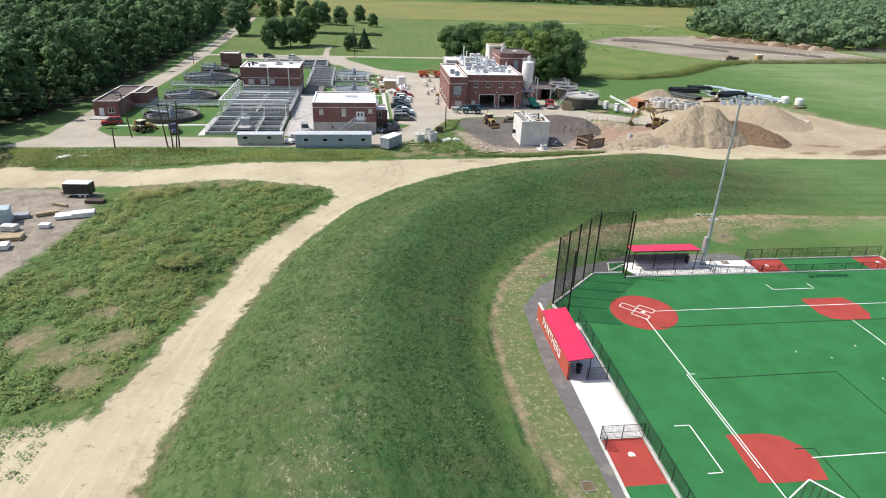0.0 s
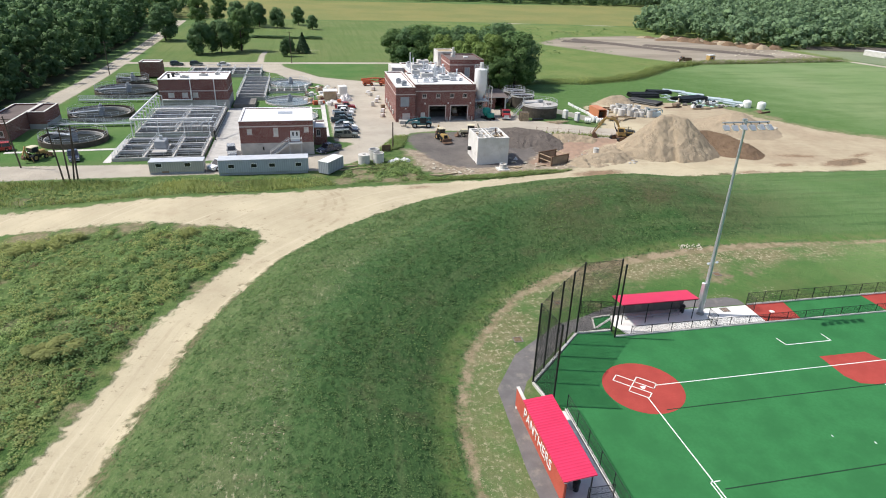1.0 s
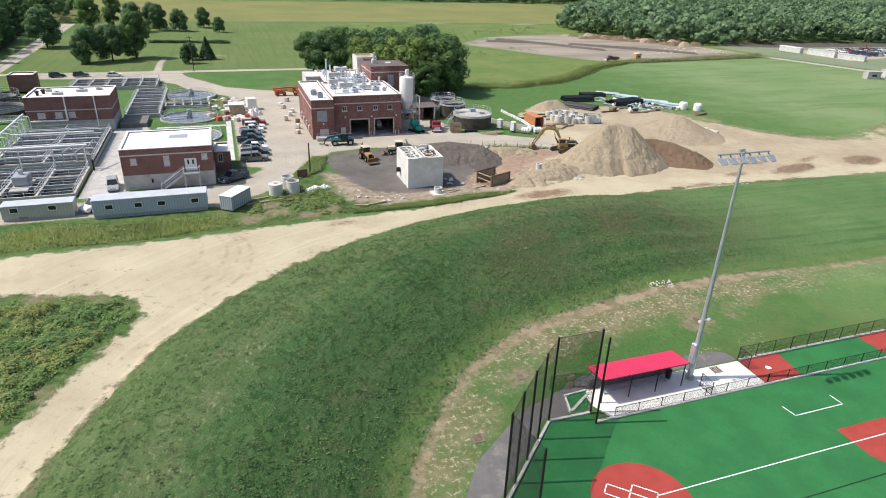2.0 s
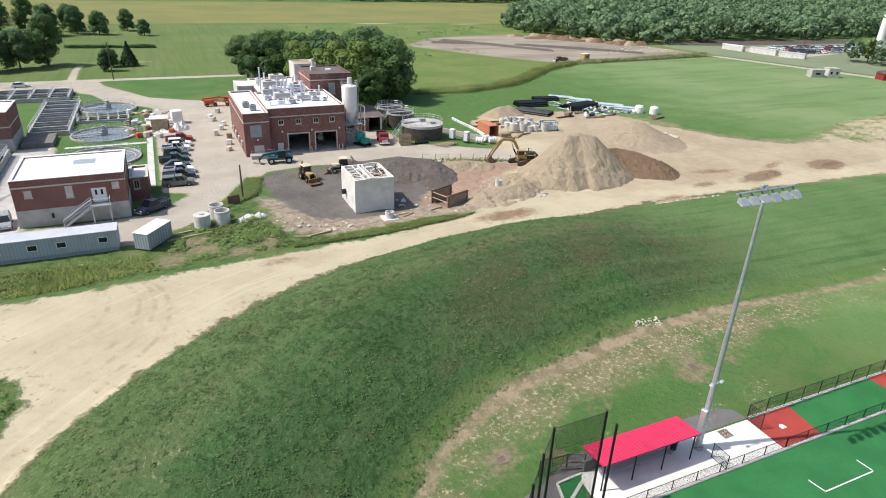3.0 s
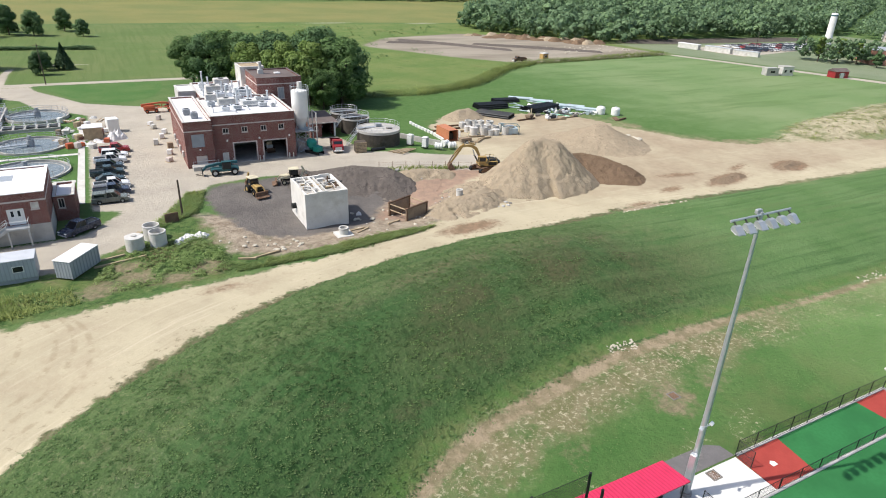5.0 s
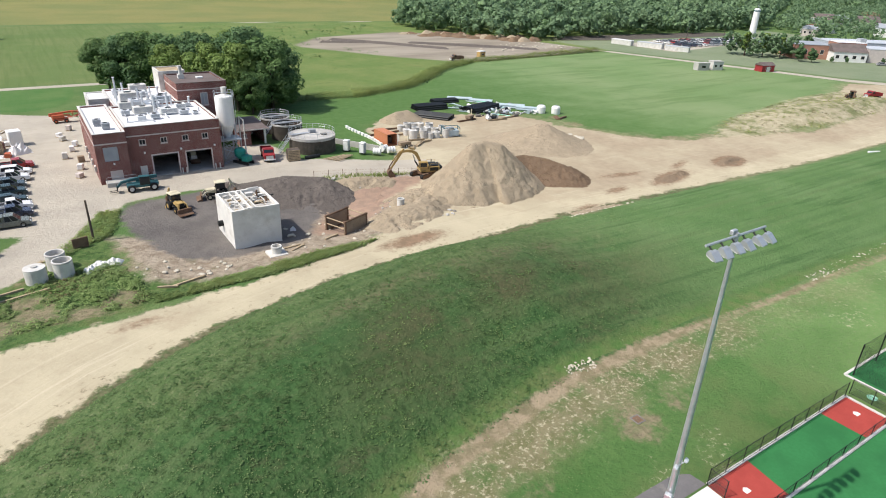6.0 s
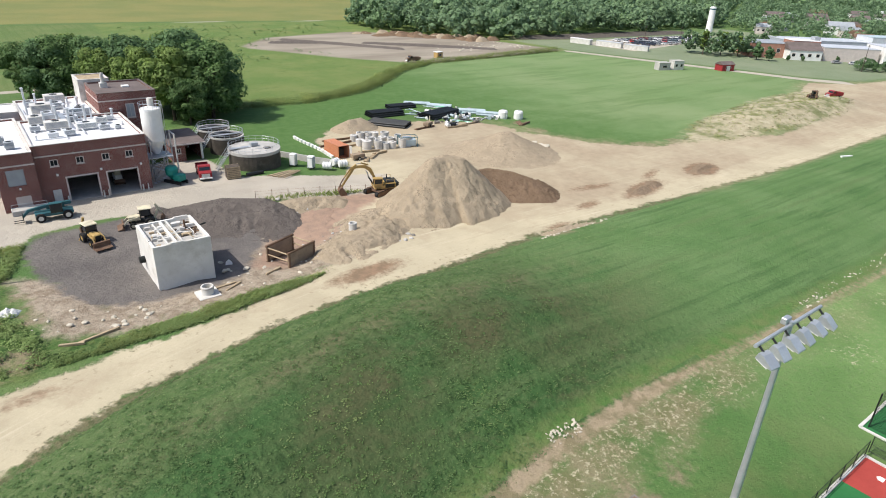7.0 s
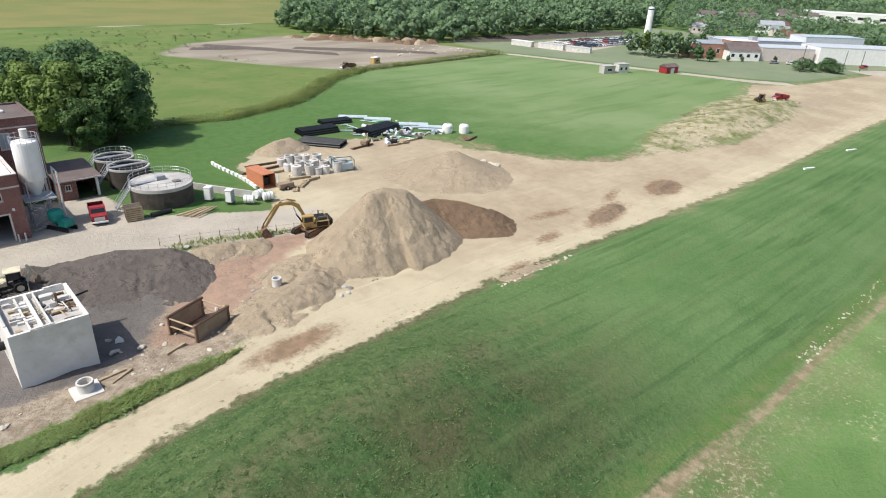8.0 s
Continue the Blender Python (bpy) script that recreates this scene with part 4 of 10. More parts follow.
sd["sand"] = np.where(_side, np.minimum(sd["sand"], -_e), sd["sand"])
sd["levee"] = np.where(_side, np.maximum(sd["levee"], _e), sd["levee"])
sd["brim"] = np.where(_side, 1.7 - np.abs(_e), -12.0)
def stain(x, y, a, b, rz):
    c_, s_ = math.cos(radians(rz)), math.sin(radians(rz))
    u, v = (FX - x) * c_ + (FY - y) * s_, (FY - y) * c_ - (FX - x) * s_
    return (1 - np.sqrt((u / a) ** 2 + (v / b) ** 2)) * b


sd["brown"] = np.maximum(np.max([stain(*p) for p in PATCHES], axis=0), -12.0)
_rough = np.clip(sd["sand"], 0, 1) * 0.10 + np.clip(sd["rubble"], 0, 1) * 0.28 + np.clip(sd["weed"], 0, 1) * 0.14 + np.clip(sd["levee"], 0, 1) * 0.07 + np.clip(sd["black_grit"], 0, 1) * 0.08
_near = (FX > -90) & (FX < 300) & (FY > 20) & (FY < 260)
_bump = np.array([noise.noise((x * 0.35, y * 0.35, 0.0)) + 0.6 * noise.noise((x * 0.9, y * 0.9, 4.0)) if k else 0.0 for x, y, k in zip(FX, FY, _near)])
FZ = FZ + _bump * _rough
_nx, _ny = len(gx), len(gy)
_q = np.arange(_nx * _ny).reshape(_ny, _nx)
_faces = np.stack([_q[:-1, :-1].ravel(), _q[:-1, 1:].ravel(), _q[1:, 1:].ravel(), _q[1:, :-1].ravel()], 1)
gm = bpy.data.meshes.new("ground")
gm.from_pydata(np.stack([FX, FY, FZ], 1).tolist(), [], _faces.tolist())
gm.materials.append(M["ground"])
gm.polygons.foreach_set("use_smooth", [True] * len(gm.polygons))
for _k, _vals in sd.items():
    gm.attributes.new(_k, "FLOAT", "POINT").data.foreach_set("value", np.asarray(_vals, np.float32))
ground = tagged(new("ground", gm), "grass land with a levee, dirt roads and crop fields", "ground", kind="structure")


def gz(x, y):
    return float(land(np.array([x]), np.array([y]))[0])


# ---- trees and other growth ----
def leaf_quads(rng, centres, radii, per, size, up=0.25, lift=0.3, loose=0.42):
    """Many small clumps of leaves on the skins of lobes: four corners and the way each one faces."""
    c = np.repeat(np.asarray(centres), per, 0)
    r = np.repeat(np.asarray(radii), per, 0)
    n = len(c)
    d = rng.normal(size=(n, 3))
    d[:, 2] += up
    d /= np.linalg.norm(d, axis=1)[:, None]
    p = c + d * r * rng.uniform(0.72, 1.08, (n, 1))
    nrm = d + rng.normal(scale=loose, size=(n, 3))
    nrm[:, 2] += lift
    nrm /= np.linalg.norm(nrm, axis=1)[:, None]
    u = np.cross(nrm, rng.normal(size=(n, 3)))
    u /= np.linalg.norm(u, axis=1)[:, None] + 1e-9
    w = np.cross(nrm, u)
    s = size * rng.uniform(0.6, 1.3, (n, 1))
    k = rng.uniform(0.5, 0.9, (n, 1))
    soft = 0.75 * d + 0.35 * nrm
    soft[:, 2] += 0.6 * lift
    soft /= np.linalg.norm(soft, axis=1)[:, None]
    away = (np.sum(nrm * soft, axis=1) < 0)[:, None]
    a, b = np.where(away, p + u * s, p - u * s), np.where(away, p - u * s, p + u * s)
    return np.stack([a, p - w * s * k, b, p + w * s * k + nrm * s * 0.25, soft], 1)


def quads_mesh(name, q, mat):
    me = bpy.data.meshes.new(name)
    n = len(q)
    facing = q[:, 4] if q.shape[1] == 5 else None
    q = q[:, :4]
    me.vertices.add(n * 4)
    me.vertices.foreach_set("co", np.ascontiguousarray(q, np.float32).reshape(-1))
    me.loops.add(n * 4)
    me.loops.foreach_set("vertex_index", np.arange(n * 4, dtype=np.int32))
    me.polygons.add(n)
    me.polygons.foreach_set("loop_start", np.arange(0, n * 4, 4, dtype=np.int32))
    me.polygons.foreach_set("loop_total", np.full(n, 4, np.int32))
    me.materials.append(M[mat])
    me.update(calc_edges=True)
    if facing is not None:
        me.polygons.foreach_set("use_smooth", np.ones(n, bool))
        me.normals_split_custom_set_from_vertices(np.repeat(facing, 4, 0).astype(np.float32))
    return me


def lobes(rng, h, r, base, n):
    """Lobes of a crown between base and h."""
    c, rad = [], []
    mid = (h + base) / 2
    for i in range(n):
        a, t = rng.uniform(0, 2 * math.pi), rng.uniform(-0.8, 0.95)
        k = r * math.sqrt(max(0.05, 1 - t * t)) * rng.uniform(0.35, 0.85)
        lr = r * rng.uniform(0.20, 0.42)
        c.append((k * math.cos(a), k * math.sin(a), mid + t * (h - base) / 2 * 0.78))
        rad.append((lr, lr, lr * 0.85))
    return c, rad


def tree(name, seed, h, r, mat, label, per=190, size=0.42, base=0.22, n=15, conifer=False):
    rng = np.random.default_rng(seed)
    t = thing(name, 0, 0, 0, label, "tree")
    g = Geo()
    lean = [(rng.uniform(-0.02, 0.02) * h * k, rng.uniform(-0.02, 0.02) * h * k, h * 0.7 * k) for k in (0, 0.3, 0.6, 1)]
    rad = [h * 0.022, h * 0.016, h * 0.011, h * 0.004]
    for i in range(3):
        g.cyl(lean[i], lean[i + 1], rad[i], rad[i + 1], 9)
    if conifer:
        c, ra = [], []
        for i in range(26):
            k = i / 25
            for j in range(5):
                a = j * 1.257 + i * 0.7
                w = r * (1 - k) * 0.75
                c.append((w * math.cos(a), w * math.sin(a), h * (0.08 + 0.88 * k)))
                ra.append((r * 0.30 * (1.05 - k), r * 0.30 * (1.05 - k), h * 0.03))
        per = 22
    else:
        c, ra = lobes(rng, h, r, h * base, n)
        for x, y, z in c[:7]:
            s = Vector((0, 0, h * rng.uniform(0.28, 0.5)))
            e = Vector((x, y, z))
            m = s.lerp(e, 0.5) + Vector((0, 0, h * 0.03))
            g.cyl(s, m, h * 0.009, h * 0.006, 6)
            g.cyl(m, e, h * 0.006, h * 0.002, 6)
    sub("trunk", g, "bark", t, "brown bark")
    crown = new("crown", quads_mesh("crown", leaf_quads(rng, c, ra, per, size), mat))
    crown.parent = t
    return t


def plant(t, spots, seed, group):
    """The first spot takes the tree itself, the others copies of it, each turned and scaled."""
    rng = random.Random(seed)
    for i, (x, y, k) in enumerate(spots):
        m = pose(x, y, gz(x, y) - 0.05, 0, 0, rng.uniform(0, 360)) @ Matrix.Diagonal((k * rng.uniform(0.92, 1.08), k * rng.uniform(0.92, 1.08), k * rng.uniform(0.94, 1.06), 1))
        if i == 0:
            t.matrix_world = m
            tagged(t, group=group)
        else:
            copy_thing(t, m)


G_COPSE = "trees of the copse behind the brick building"
plant(tree("tree", 1, 17, 7.0, "leaf_dark", "dark green broadleaf tree in the copse", per=300, size=0.29, base=0.0, n=44), [(52, 258, 1.04), (67, 233, 1.18), (58, 244, 1.10), (76, 231, 0.92), (42, 264, 1.0)], 1, G_COPSE)
plant(tree("tree", 2, 18, 6.5, "leaf", "full green broadleaf tree in the copse", per=300, size=0.29, base=0.0, n=44), [(45, 262, 1.04), (71, 224, 1.12), (61, 250, 1.0), (73.5, 237, 0.98), (37, 268, 0.9), (64, 219, 0.66)], 2, G_COPSE)
plant(tree("tree", 3, 15, 5.5, "leaf_light", "light green broadleaf tree in the copse", per=300, size=0.29, base=0.02, n=40), [(57, 234, 1.15), (48, 268, 0.95), (62, 225, 1.05), (51, 247, 0.95), (66, 242, 1.1)], 3, G_COPSE)
HEDGE_ROW = [(-25, 361.6), (10, 357.2), (10, 355.2), (-25, 359.6)]
G_LAWN = "trees on the lawn"
plant(tree("tree", 4, 14, 5.6, "leaf_dark", "round dark green shade tree on mown lawn", per=240, size=0.31, base=-0.14, n=42), [(-41, 302.6, 1.02), (-33.6, 307, 1.0), (-63.3, 347, 1.25), (-6.1, 297, 0.56), (-5.0, 306, 0.5), (-36, 405, 1.05), (-24, 412, 1.0), (-14, 408, 0.9), (6, 402, 0.62), (-2, 425, 0.8), (-28, 425, 1.0)], 4, G_LAWN)
plant(tree("tree", 5, 17, 6.0, "leaf", "tall green shade tree on mown lawn", per=240, size=0.31, base=-0.12, n=42), [(-25.8, 313, 1.02), (-48, 432, 0.95), (-58, 420, 1.0)], 5, G_LAWN)
plant(tree("tree", 6, 9, 3.4, "leaf_conifer", "dark conifer on mown lawn", size=0.34, conifer=True), [(0.4, 307, 1.0)], 6, G_LAWN)
plant(tree("tree", 7, 15, 2.2, "leaf_light", "tall thin willow beside the workshops", per=130, size=0.36, base=0.0, n=18), [(321, 246, 0.95), (327, 240, 1.0), (334, 235, 0.9)], 7, "willows by the workshops")
plant(tree("tree", 8, 8.0, 2.5, "leaf_dark", "dark egg-shaped cedar beside the workshops", per=150, size=0.26, base=0.0, n=26), [(331, 223.5, 1.0), (333.5, 218.6, 0.95), (343.5, 214.5, 0.42), (350, 210.5, 0.4), (361.5, 199.5, 0.45)], 8, "cedars by the workshops")


def wood(name, seed, poly, spacing, h0, h1, mat, label, per, size, keep=None, n=7, wide=0.68):
    """A wood too far off to count: one mesh of many crowns."""
    rng = np.random.default_rng(seed)
    xs, ys = [p[0] for p in poly], [p[1] for p in poly]
    pts = []
    y = min(ys)
    while y < max(ys):
        x = min(xs)
        while x < max(xs):
            pts.append((x + rng.uniform(-0.45, 0.45) * spacing, y + rng.uniform(-0.45, 0.45) * spacing))
            x += spacing
        y += spacing
    pts = np.array(pts)
    pts = pts[inside(pts[:, 0], pts[:, 1], poly)]
    if keep is not None:
        pts = pts[keep(pts[:, 0], pts[:, 1], rng)]
    out = []
    for x, y in pts:
        h = rng.uniform(h0, h1)
        c, ra = lobes(rng, h, rng.uniform(0.75, 1.1) * spacing * wide, h * 0.05, n)
        q = leaf_quads(rng, c, ra, per, size)
        q[:, :4, 0] += x
        q[:, :4, 1] += y
        out.append(q)
    ob = new(name, quads_mesh(name, np.concatenate(out), mat))
    return tagged(ob, label, "woodland", kind="stuff")


wood("forest", 11, [(-84, 128), (-86, 150), (-79, 180), (-76, 233), (-80, 352), (-88, 420), (-120, 470), (-260, 470), (-200, 128)], 7.4, 17, 24, "leaf_dark", "dense dark deciduous forest beside the gravel lane", 46, 0.66, n=13)
wood("undergrowth", 17, [(-85, 128), (-86, 150), (-78, 180), (-75, 233), (-79, 352), (-86, 420), (-94, 420), (-88, 352), (-84, 233), (-87, 180), (-95, 150), (-94, 128)], 4.0, 4, 9, "leaf_dark", "low dense growth along the forest edge", 40, 0.5, n=6)
wood("forest", 12, [(-88, 430), (-60, 470), (-150, 700), (-420, 700), (-260, 470)], 11, 15, 22, "leaf_dark", "distant dark deciduous forest", 22, 1.1)
# far woods wear the leaf colour with haze painted in
wood("forest", 13, [(214, 414), (222, 370), (243, 340), (271, 326), (330, 336), (400, 332), (470, 330), (640, 420), (830, 520), (740, 690), (580, 800), (400, 640), (300, 520)], 9.0, 9, 17, "leaf_hazed", "distant green woodland behind the fields", 24, 1.15, n=9, wide=0.92)
wood("forest", 14, [(400, 640), (500, 700), (300, 780), (-300, 780), (-300, 720), (200, 660)], 12, 12, 18, "leaf_hazed", "far woodland on the skyline", 20, 1.5, wide=0.9)
FAR_HOUSES = [(714, 330), (605, 320), (586, 346), (560, 300), (640, 300), (675, 350), (530, 270), (690, 300)]


def among_houses(px, py, rng):
    """Trees thin out round the far houses and leave the store's front free."""
    k = rng.uniform(size=len(px)) < 0.62
    for x, y in FAR_HOUSES:
        k &= np.hypot(px - x, py - y) > 13
    return k & ~((px > 640) & (px < 800) & (np.abs(py - 262) < 34)) & (np.hypot(px - 436, py - 205) > 24)


wood("forest", 15, [(420, 225), (470, 320), (640, 410), (850, 520), (870, 200), (470, 190)], 13, 6, 13, "leaf_hazed", "scattered trees among far houses", 24, 0.85, keep=among_houses, n=8)
wood("forest", 18, [(560, 800), (740, 690), (840, 520), (870, 200), (1010, 200), (1060, 620), (800, 920)], 15, 10, 17, "leaf_hazed", "last woods below the horizon", 16, 1.7, wide=0.85)
wood("scrub", 19, [(440, 226), (480, 226), (560, 205), (560, 190), (470, 196), (445, 214)], 7, 4, 9, "leaf_hazed", "scrub behind the warehouses", 26, 0.7, n=7, wide=0.8)
wood("willow_thicket", 20, [(314, 256), (320, 236), (338, 228), (344, 236), (332, 250), (322, 258)], 3.6, 7, 13.5, "leaf_hazed", "pale willow thicket beside the workshops", 30, 0.5, n=8, wide=0.8)
wood("tree_row", 16, [(352, 248), (400, 236), (404, 246), (356, 258)], 6, 6, 9, "leaf_dark", "low dark trees beside the workshops", 40, 0.5)


def tufts(name, seed, polys, count, h0, h1, mat, label, width=0.35, category="weeds", fade=None, spread=0.9):
    """Rough growth: upright blades and leaves, one mesh."""
    rng = np.random.default_rng(seed)
    out = []
    for poly, share in polys:
        xs, ys = [p[0] for p in poly], [p[1] for p in poly]
        n = int(count * share * 5)
        px, py = rng.uniform(min(xs), max(xs), n), rng.uniform(min(ys), max(ys), n)
        k = inside(px, py, poly)
        dens = np.array([noise.noise((x * 0.12, y * 0.12, seed)) for x, y in zip(px, py)])
        k &= dens > rng.uniform(-0.45, 0.35, n)
        if fade is not None:
            k &= rng.uniform(size=n) < fade(px)
        px, py = px[k][: int(count * share)], py[k][: int(count * share)]
        m = len(px)
        pz = land(px, py)
        h = rng.uniform(h0, h1, m) * (0.7 + 0.6 * np.clip(dens[k][:m] + 0.5, 0, 1.2))
        a = rng.uniform(0, math.pi, m)
        lean = rng.normal(scale=spread, size=(m, 2)) * h[:, None]
        dx, dy = np.cos(a) * width, np.sin(a) * width
        b = np.stack([px, py, pz - 0.03], 1)
        t = b + np.stack([lean[:, 0], lean[:, 1], h], 1)
        s = np.stack([dx, dy, np.zeros(m)], 1)
        face = np.cross(s, t - b)
        s = np.where((face[:, 2] < 0)[:, None], -s, s)
        face = np.where((face[:, 2] < 0)[:, None], -face, face)
        face = face / (np.linalg.norm(face, axis=1)[:, None] + 1e-9) * 0.6 + np.array([0, 0, 0.8])
        out.append(np.stack([b - s, b + s, t + s * 0.5, t - s * 0.45, face / np.linalg.norm(face, axis=1)[:, None]], 1))
    ob = new(name, quads_mesh(name, np.concatenate(out), mat))
    return tagged(ob, label, category, kind="stuff")


WEEDS_A = [(-55, 60), (-33, 49), (-26.5, 50), (-24.4, 54), (-22.4, 61), (-19.5, 72), (-17.5, 80.5), (-15.2, 86.5), (-10.5, 96), (-6.4, 102.8), (-8.4, 106.2), (-15, 109), (-27, 111), (-41, 110), (-44, 98), (-45, 88), (-47.5, 76)]
WEEDS_B = [(-80, 125), (-30, 125), (-6, 125), (6, 127.5), (5, 133), (-14, 134.5), (-40, 136.5), (-80, 137)]
WEEDS_C = [(24, 129.8), (42, 131.4), (53, 133.2), (56, 134.6), (46, 134.6), (34, 133.2), (24, 132.6)]
WEEDS_D = [(14, 147), (22, 153), (25, 163), (22, 163), (17, 153)]
WEEDS_E = [(58, 162), (76, 158), (76, 159.5), (58, 164)]
WEEDS_F = [(6, 129), (24, 131), (22, 143), (14, 144), (8, 136)]


def clumps(name, seed, polys, count, r0, r1, mat, label, per=16, size=0.10, tall=0.38, lo=-0.4, hi=0.4, category="weeds", fade=None):
    """Low leafy clumps gathered in drifts, one mesh."""
    rng = np.random.default_rng(seed)
    c, ra = [], []
    for poly, share in polys:
        xs, ys = [p[0] for p in poly], [p[1] for p in poly]
        n = int(count * share * 6)
        px, py = rng.uniform(min(xs), max(xs), n), rng.uniform(min(ys), max(ys), n)
        dens = np.array([noise.noise((x * 0.10, y * 0.10, seed * 1.7)) + 0.5 * noise.noise((x * 0.45, y * 0.45, seed * 0.9)) for x, y in zip(px, py)])
        k = inside(px, py, poly) & (dens > rng.uniform(lo, hi, n))
        if fade is not None:
            k &= rng.uniform(size=n) < fade(px)
        for bx, by, br in BALD:
            k &= np.hypot(px - bx, py - by) > br * rng.uniform(0.7, 1.4, n)
        k = np.nonzero(k)[0][: int(count * share)]
        r = rng.uniform(r0, r1, len(k)) * (0.75 + 0.6 * np.clip(dens[k] + 0.3, 0, 1))
        c.append(np.stack([px[k], py[k], land(px[k], py[k]) + r * tall * 0.25], 1))
        ra.append(np.stack([r, r, r * tall], 1))
    q = leaf_quads(rng, np.concatenate(c), np.concatenate(ra), per, size, up=0.9, lift=1.6, loose=0.5)
    return tagged(new(name, quads_mesh(name, q, mat)), label, category, kind="stuff")


SAND_SPOTS = [(-45, 36), (-28, 36), (-27, 46), (-33, 48), (-48, 46)]
clumps("weeds", 21, [(WEEDS_A, 0.80), (WEEDS_B, 0.12), (WEEDS_F, 0.05), (WEEDS_C, 0.03)], 3000, 0.22, 0.60, "weed_leaf", "rough green weeds along the dirt road", tall=0.6)
clumps("weeds", 29, [(WEEDS_A, 0.85), (WEEDS_B, 0.15)], 1200, 0.22, 0.55, "weed_deep", "deep green weeds along the dirt road")
clumps("weeds", 22, [(WEEDS_A, 0.62), (WEEDS_B, 0.28), (WEEDS_D, 0.10)], 2200, 0.22, 0.50, "weed_yellow", "yellowish flowering weeds beside the dirt road", tall=0.8, lo=-0.05, hi=0.7)
clumps("weeds", 28, [(SAND_SPOTS, 1.0)], 60, 0.3, 0.7, "weed_deep", "dark weed clumps on bare sand", tall=0.4, lo=0.0, hi=0.5)
clumps("dead_weeds", 30, [(WEEDS_A, 0.6), (WEEDS_B, 0.2), (WEEDS_F, 0.2)], 1100, 0.2, 0.5, "dry_leaf", "dry brown weeds on thin soil", tall=0.4, lo=0.1, hi=0.7)
tufts("tall_grass", 23, [(WEEDS_B, 0.94), (WEEDS_E, 0.06)], 12000, 0.3, 0.7, "corn", "tall green grass along the plant's boundary", 0.07, "grass", None, 0.5)
clumps("weeds", 33, [(WEEDS_C, 0.62), (WEEDS_D, 0.20), (WEEDS_F, 0.18)], 2400, 0.18, 0.42, "weed_leaf", "lush weeds along the foot of the works", per=26, size=0.07, tall=0.9, lo=-0.7, hi=0.2)
clumps("weeds", 34, [(WEEDS_C, 0.6), (WEEDS_D, 0.4)], 900, 0.18, 0.45, "corn", "yellow-green weeds along the foot of the works", per=26, size=0.07, tall=1.0, lo=-0.3, hi=0.4)
clumps("hedge", 36, [(HEDGE_ROW, 1.0)], 420, 0.7, 1.0, "leaf_dark", "long low clipped hedge across the lawn", per=40, size=0.2, tall=1.1, lo=-1.4, hi=-1.0, category="hedge")
WEED_TIP = [(-20.5, 70), (-17.8, 80), (-15.4, 86.5), (-10.7, 96), (-6.6, 102.6), (-8.6, 105.6), (-14, 106), (-20, 98), (-24, 86), (-24, 74)]
WEED_TOP = [(-42, 108), (-24, 109.5), (-10, 107), (-14, 104.5), (-26, 106), (-40, 104)]
clumps("weeds", 37, [(WEED_TIP, 0.55), (WEEDS_A, 0.45)], 300, 0.5, 1.15, "weed_deep", "bushy deep green weeds along the dirt road", per=64, size=0.13, tall=0.75, lo=-0.5, hi=0.2)
clumps("weeds", 38, [(WEED_TOP, 0.4), (WEEDS_A, 0.6)], 420, 0.45, 1.05, "weed_yellow", "tall yellowish weeds on the rough ground", per=52, size=0.12, tall=0.8, lo=0.0, hi=0.5)
clumps("weeds", 39, [(WEEDS_A, 0.7), (WEEDS_F, 0.15), (WEEDS_D, 0.15)], 360, 0.45, 1.0, "weed_leaf", "bushy green weeds on the rough ground", per=52, size=0.12, tall=0.7, lo=-0.3, hi=0.4)
CORN_EDGE = HEDGE + [(x - 3.5, y + 4.0) for x, y in HEDGE[::-1]]
clumps("corn", 24, [(CORN_EDGE, 1.0)], 6800, 0.5, 0.85, "corn", "edge of a standing corn field", per=14, size=0.17, tall=2.0, lo=-1.2, hi=-0.6, category="crop")
tufts("dry_growth", 25, [(HEDGE[2:] + [(x + 1.2, y - 1.2) for x, y in HEDGE[:1:-1]], 1.0)], 2200, 0.25, 0.6, "leaf_dark", "dark weedy ditch edge", 0.14, "weeds")
clumps("shrubs", 26, [([(100, 300), (150, 300), (140, 345), (145, 372), (200, 390), (205, 430), (90, 440)], 1.0)], 150, 0.5, 1.3, "leaf", "scattered green shrubs in the meadow", per=34, size=0.22, tall=0.8, category="shrub")
clumps("mound_weeds", 27, [(MOUND, 1.0)], 420, 0.3, 0.8, "weed_yellow", "yellowish weeds on an overgrown soil mound", per=14, size=0.13)
clumps("mound_weeds", 35, [(MOUND, 1.0)], 160, 0.25, 0.6, "dry_leaf", "dry weeds on an overgrown soil mound", per=14, size=0.13)


LEVEE_A = [(x, y) for x, y in TOE if y > 20 and x < 130] + [(230, 91.8), (230, 126.9)] + [(x, y) for x, y in RIN[::-1] if y > 20 and x < 228]
APRON = [(16.6, 28), (19.4, 28), (18.7, 55), (19.2, 66.6), (23, 72.6), (33, 79.2), (38, 81), (56.5, 80.8), (57, 78.8), (79, 78.8), (83, 81), (120, 81), (120, 92.6), (70, 94.5), (47, 92), (33, 88), (23.6, 80), (18.2, 72.6), (15.4, 64), (14.6, 55)]
tufts("grass", 41, [(LEVEE_A, 1.0)], 60000, 0.02, 0.04, "grass", "dense rough grass on the levee", 0.09, "grass", lambda px: 1 - 0.8 * smooth(60, 130, px), 3.6)
tufts("grass", 42, [(LEVEE_A, 1.0)], 36000, 0.02, 0.045, "grass_light", "paler grass tufts on the levee", 0.08, "grass", lambda px: 1 - 0.6 * smooth(60, 130, px), 3.6)
tufts("grass", 43, [(APRON, 1.0)], 24000, 0.02, 0.05, "grass_light", "short grass between levee and field", 0.06, "grass", None, 1.7)
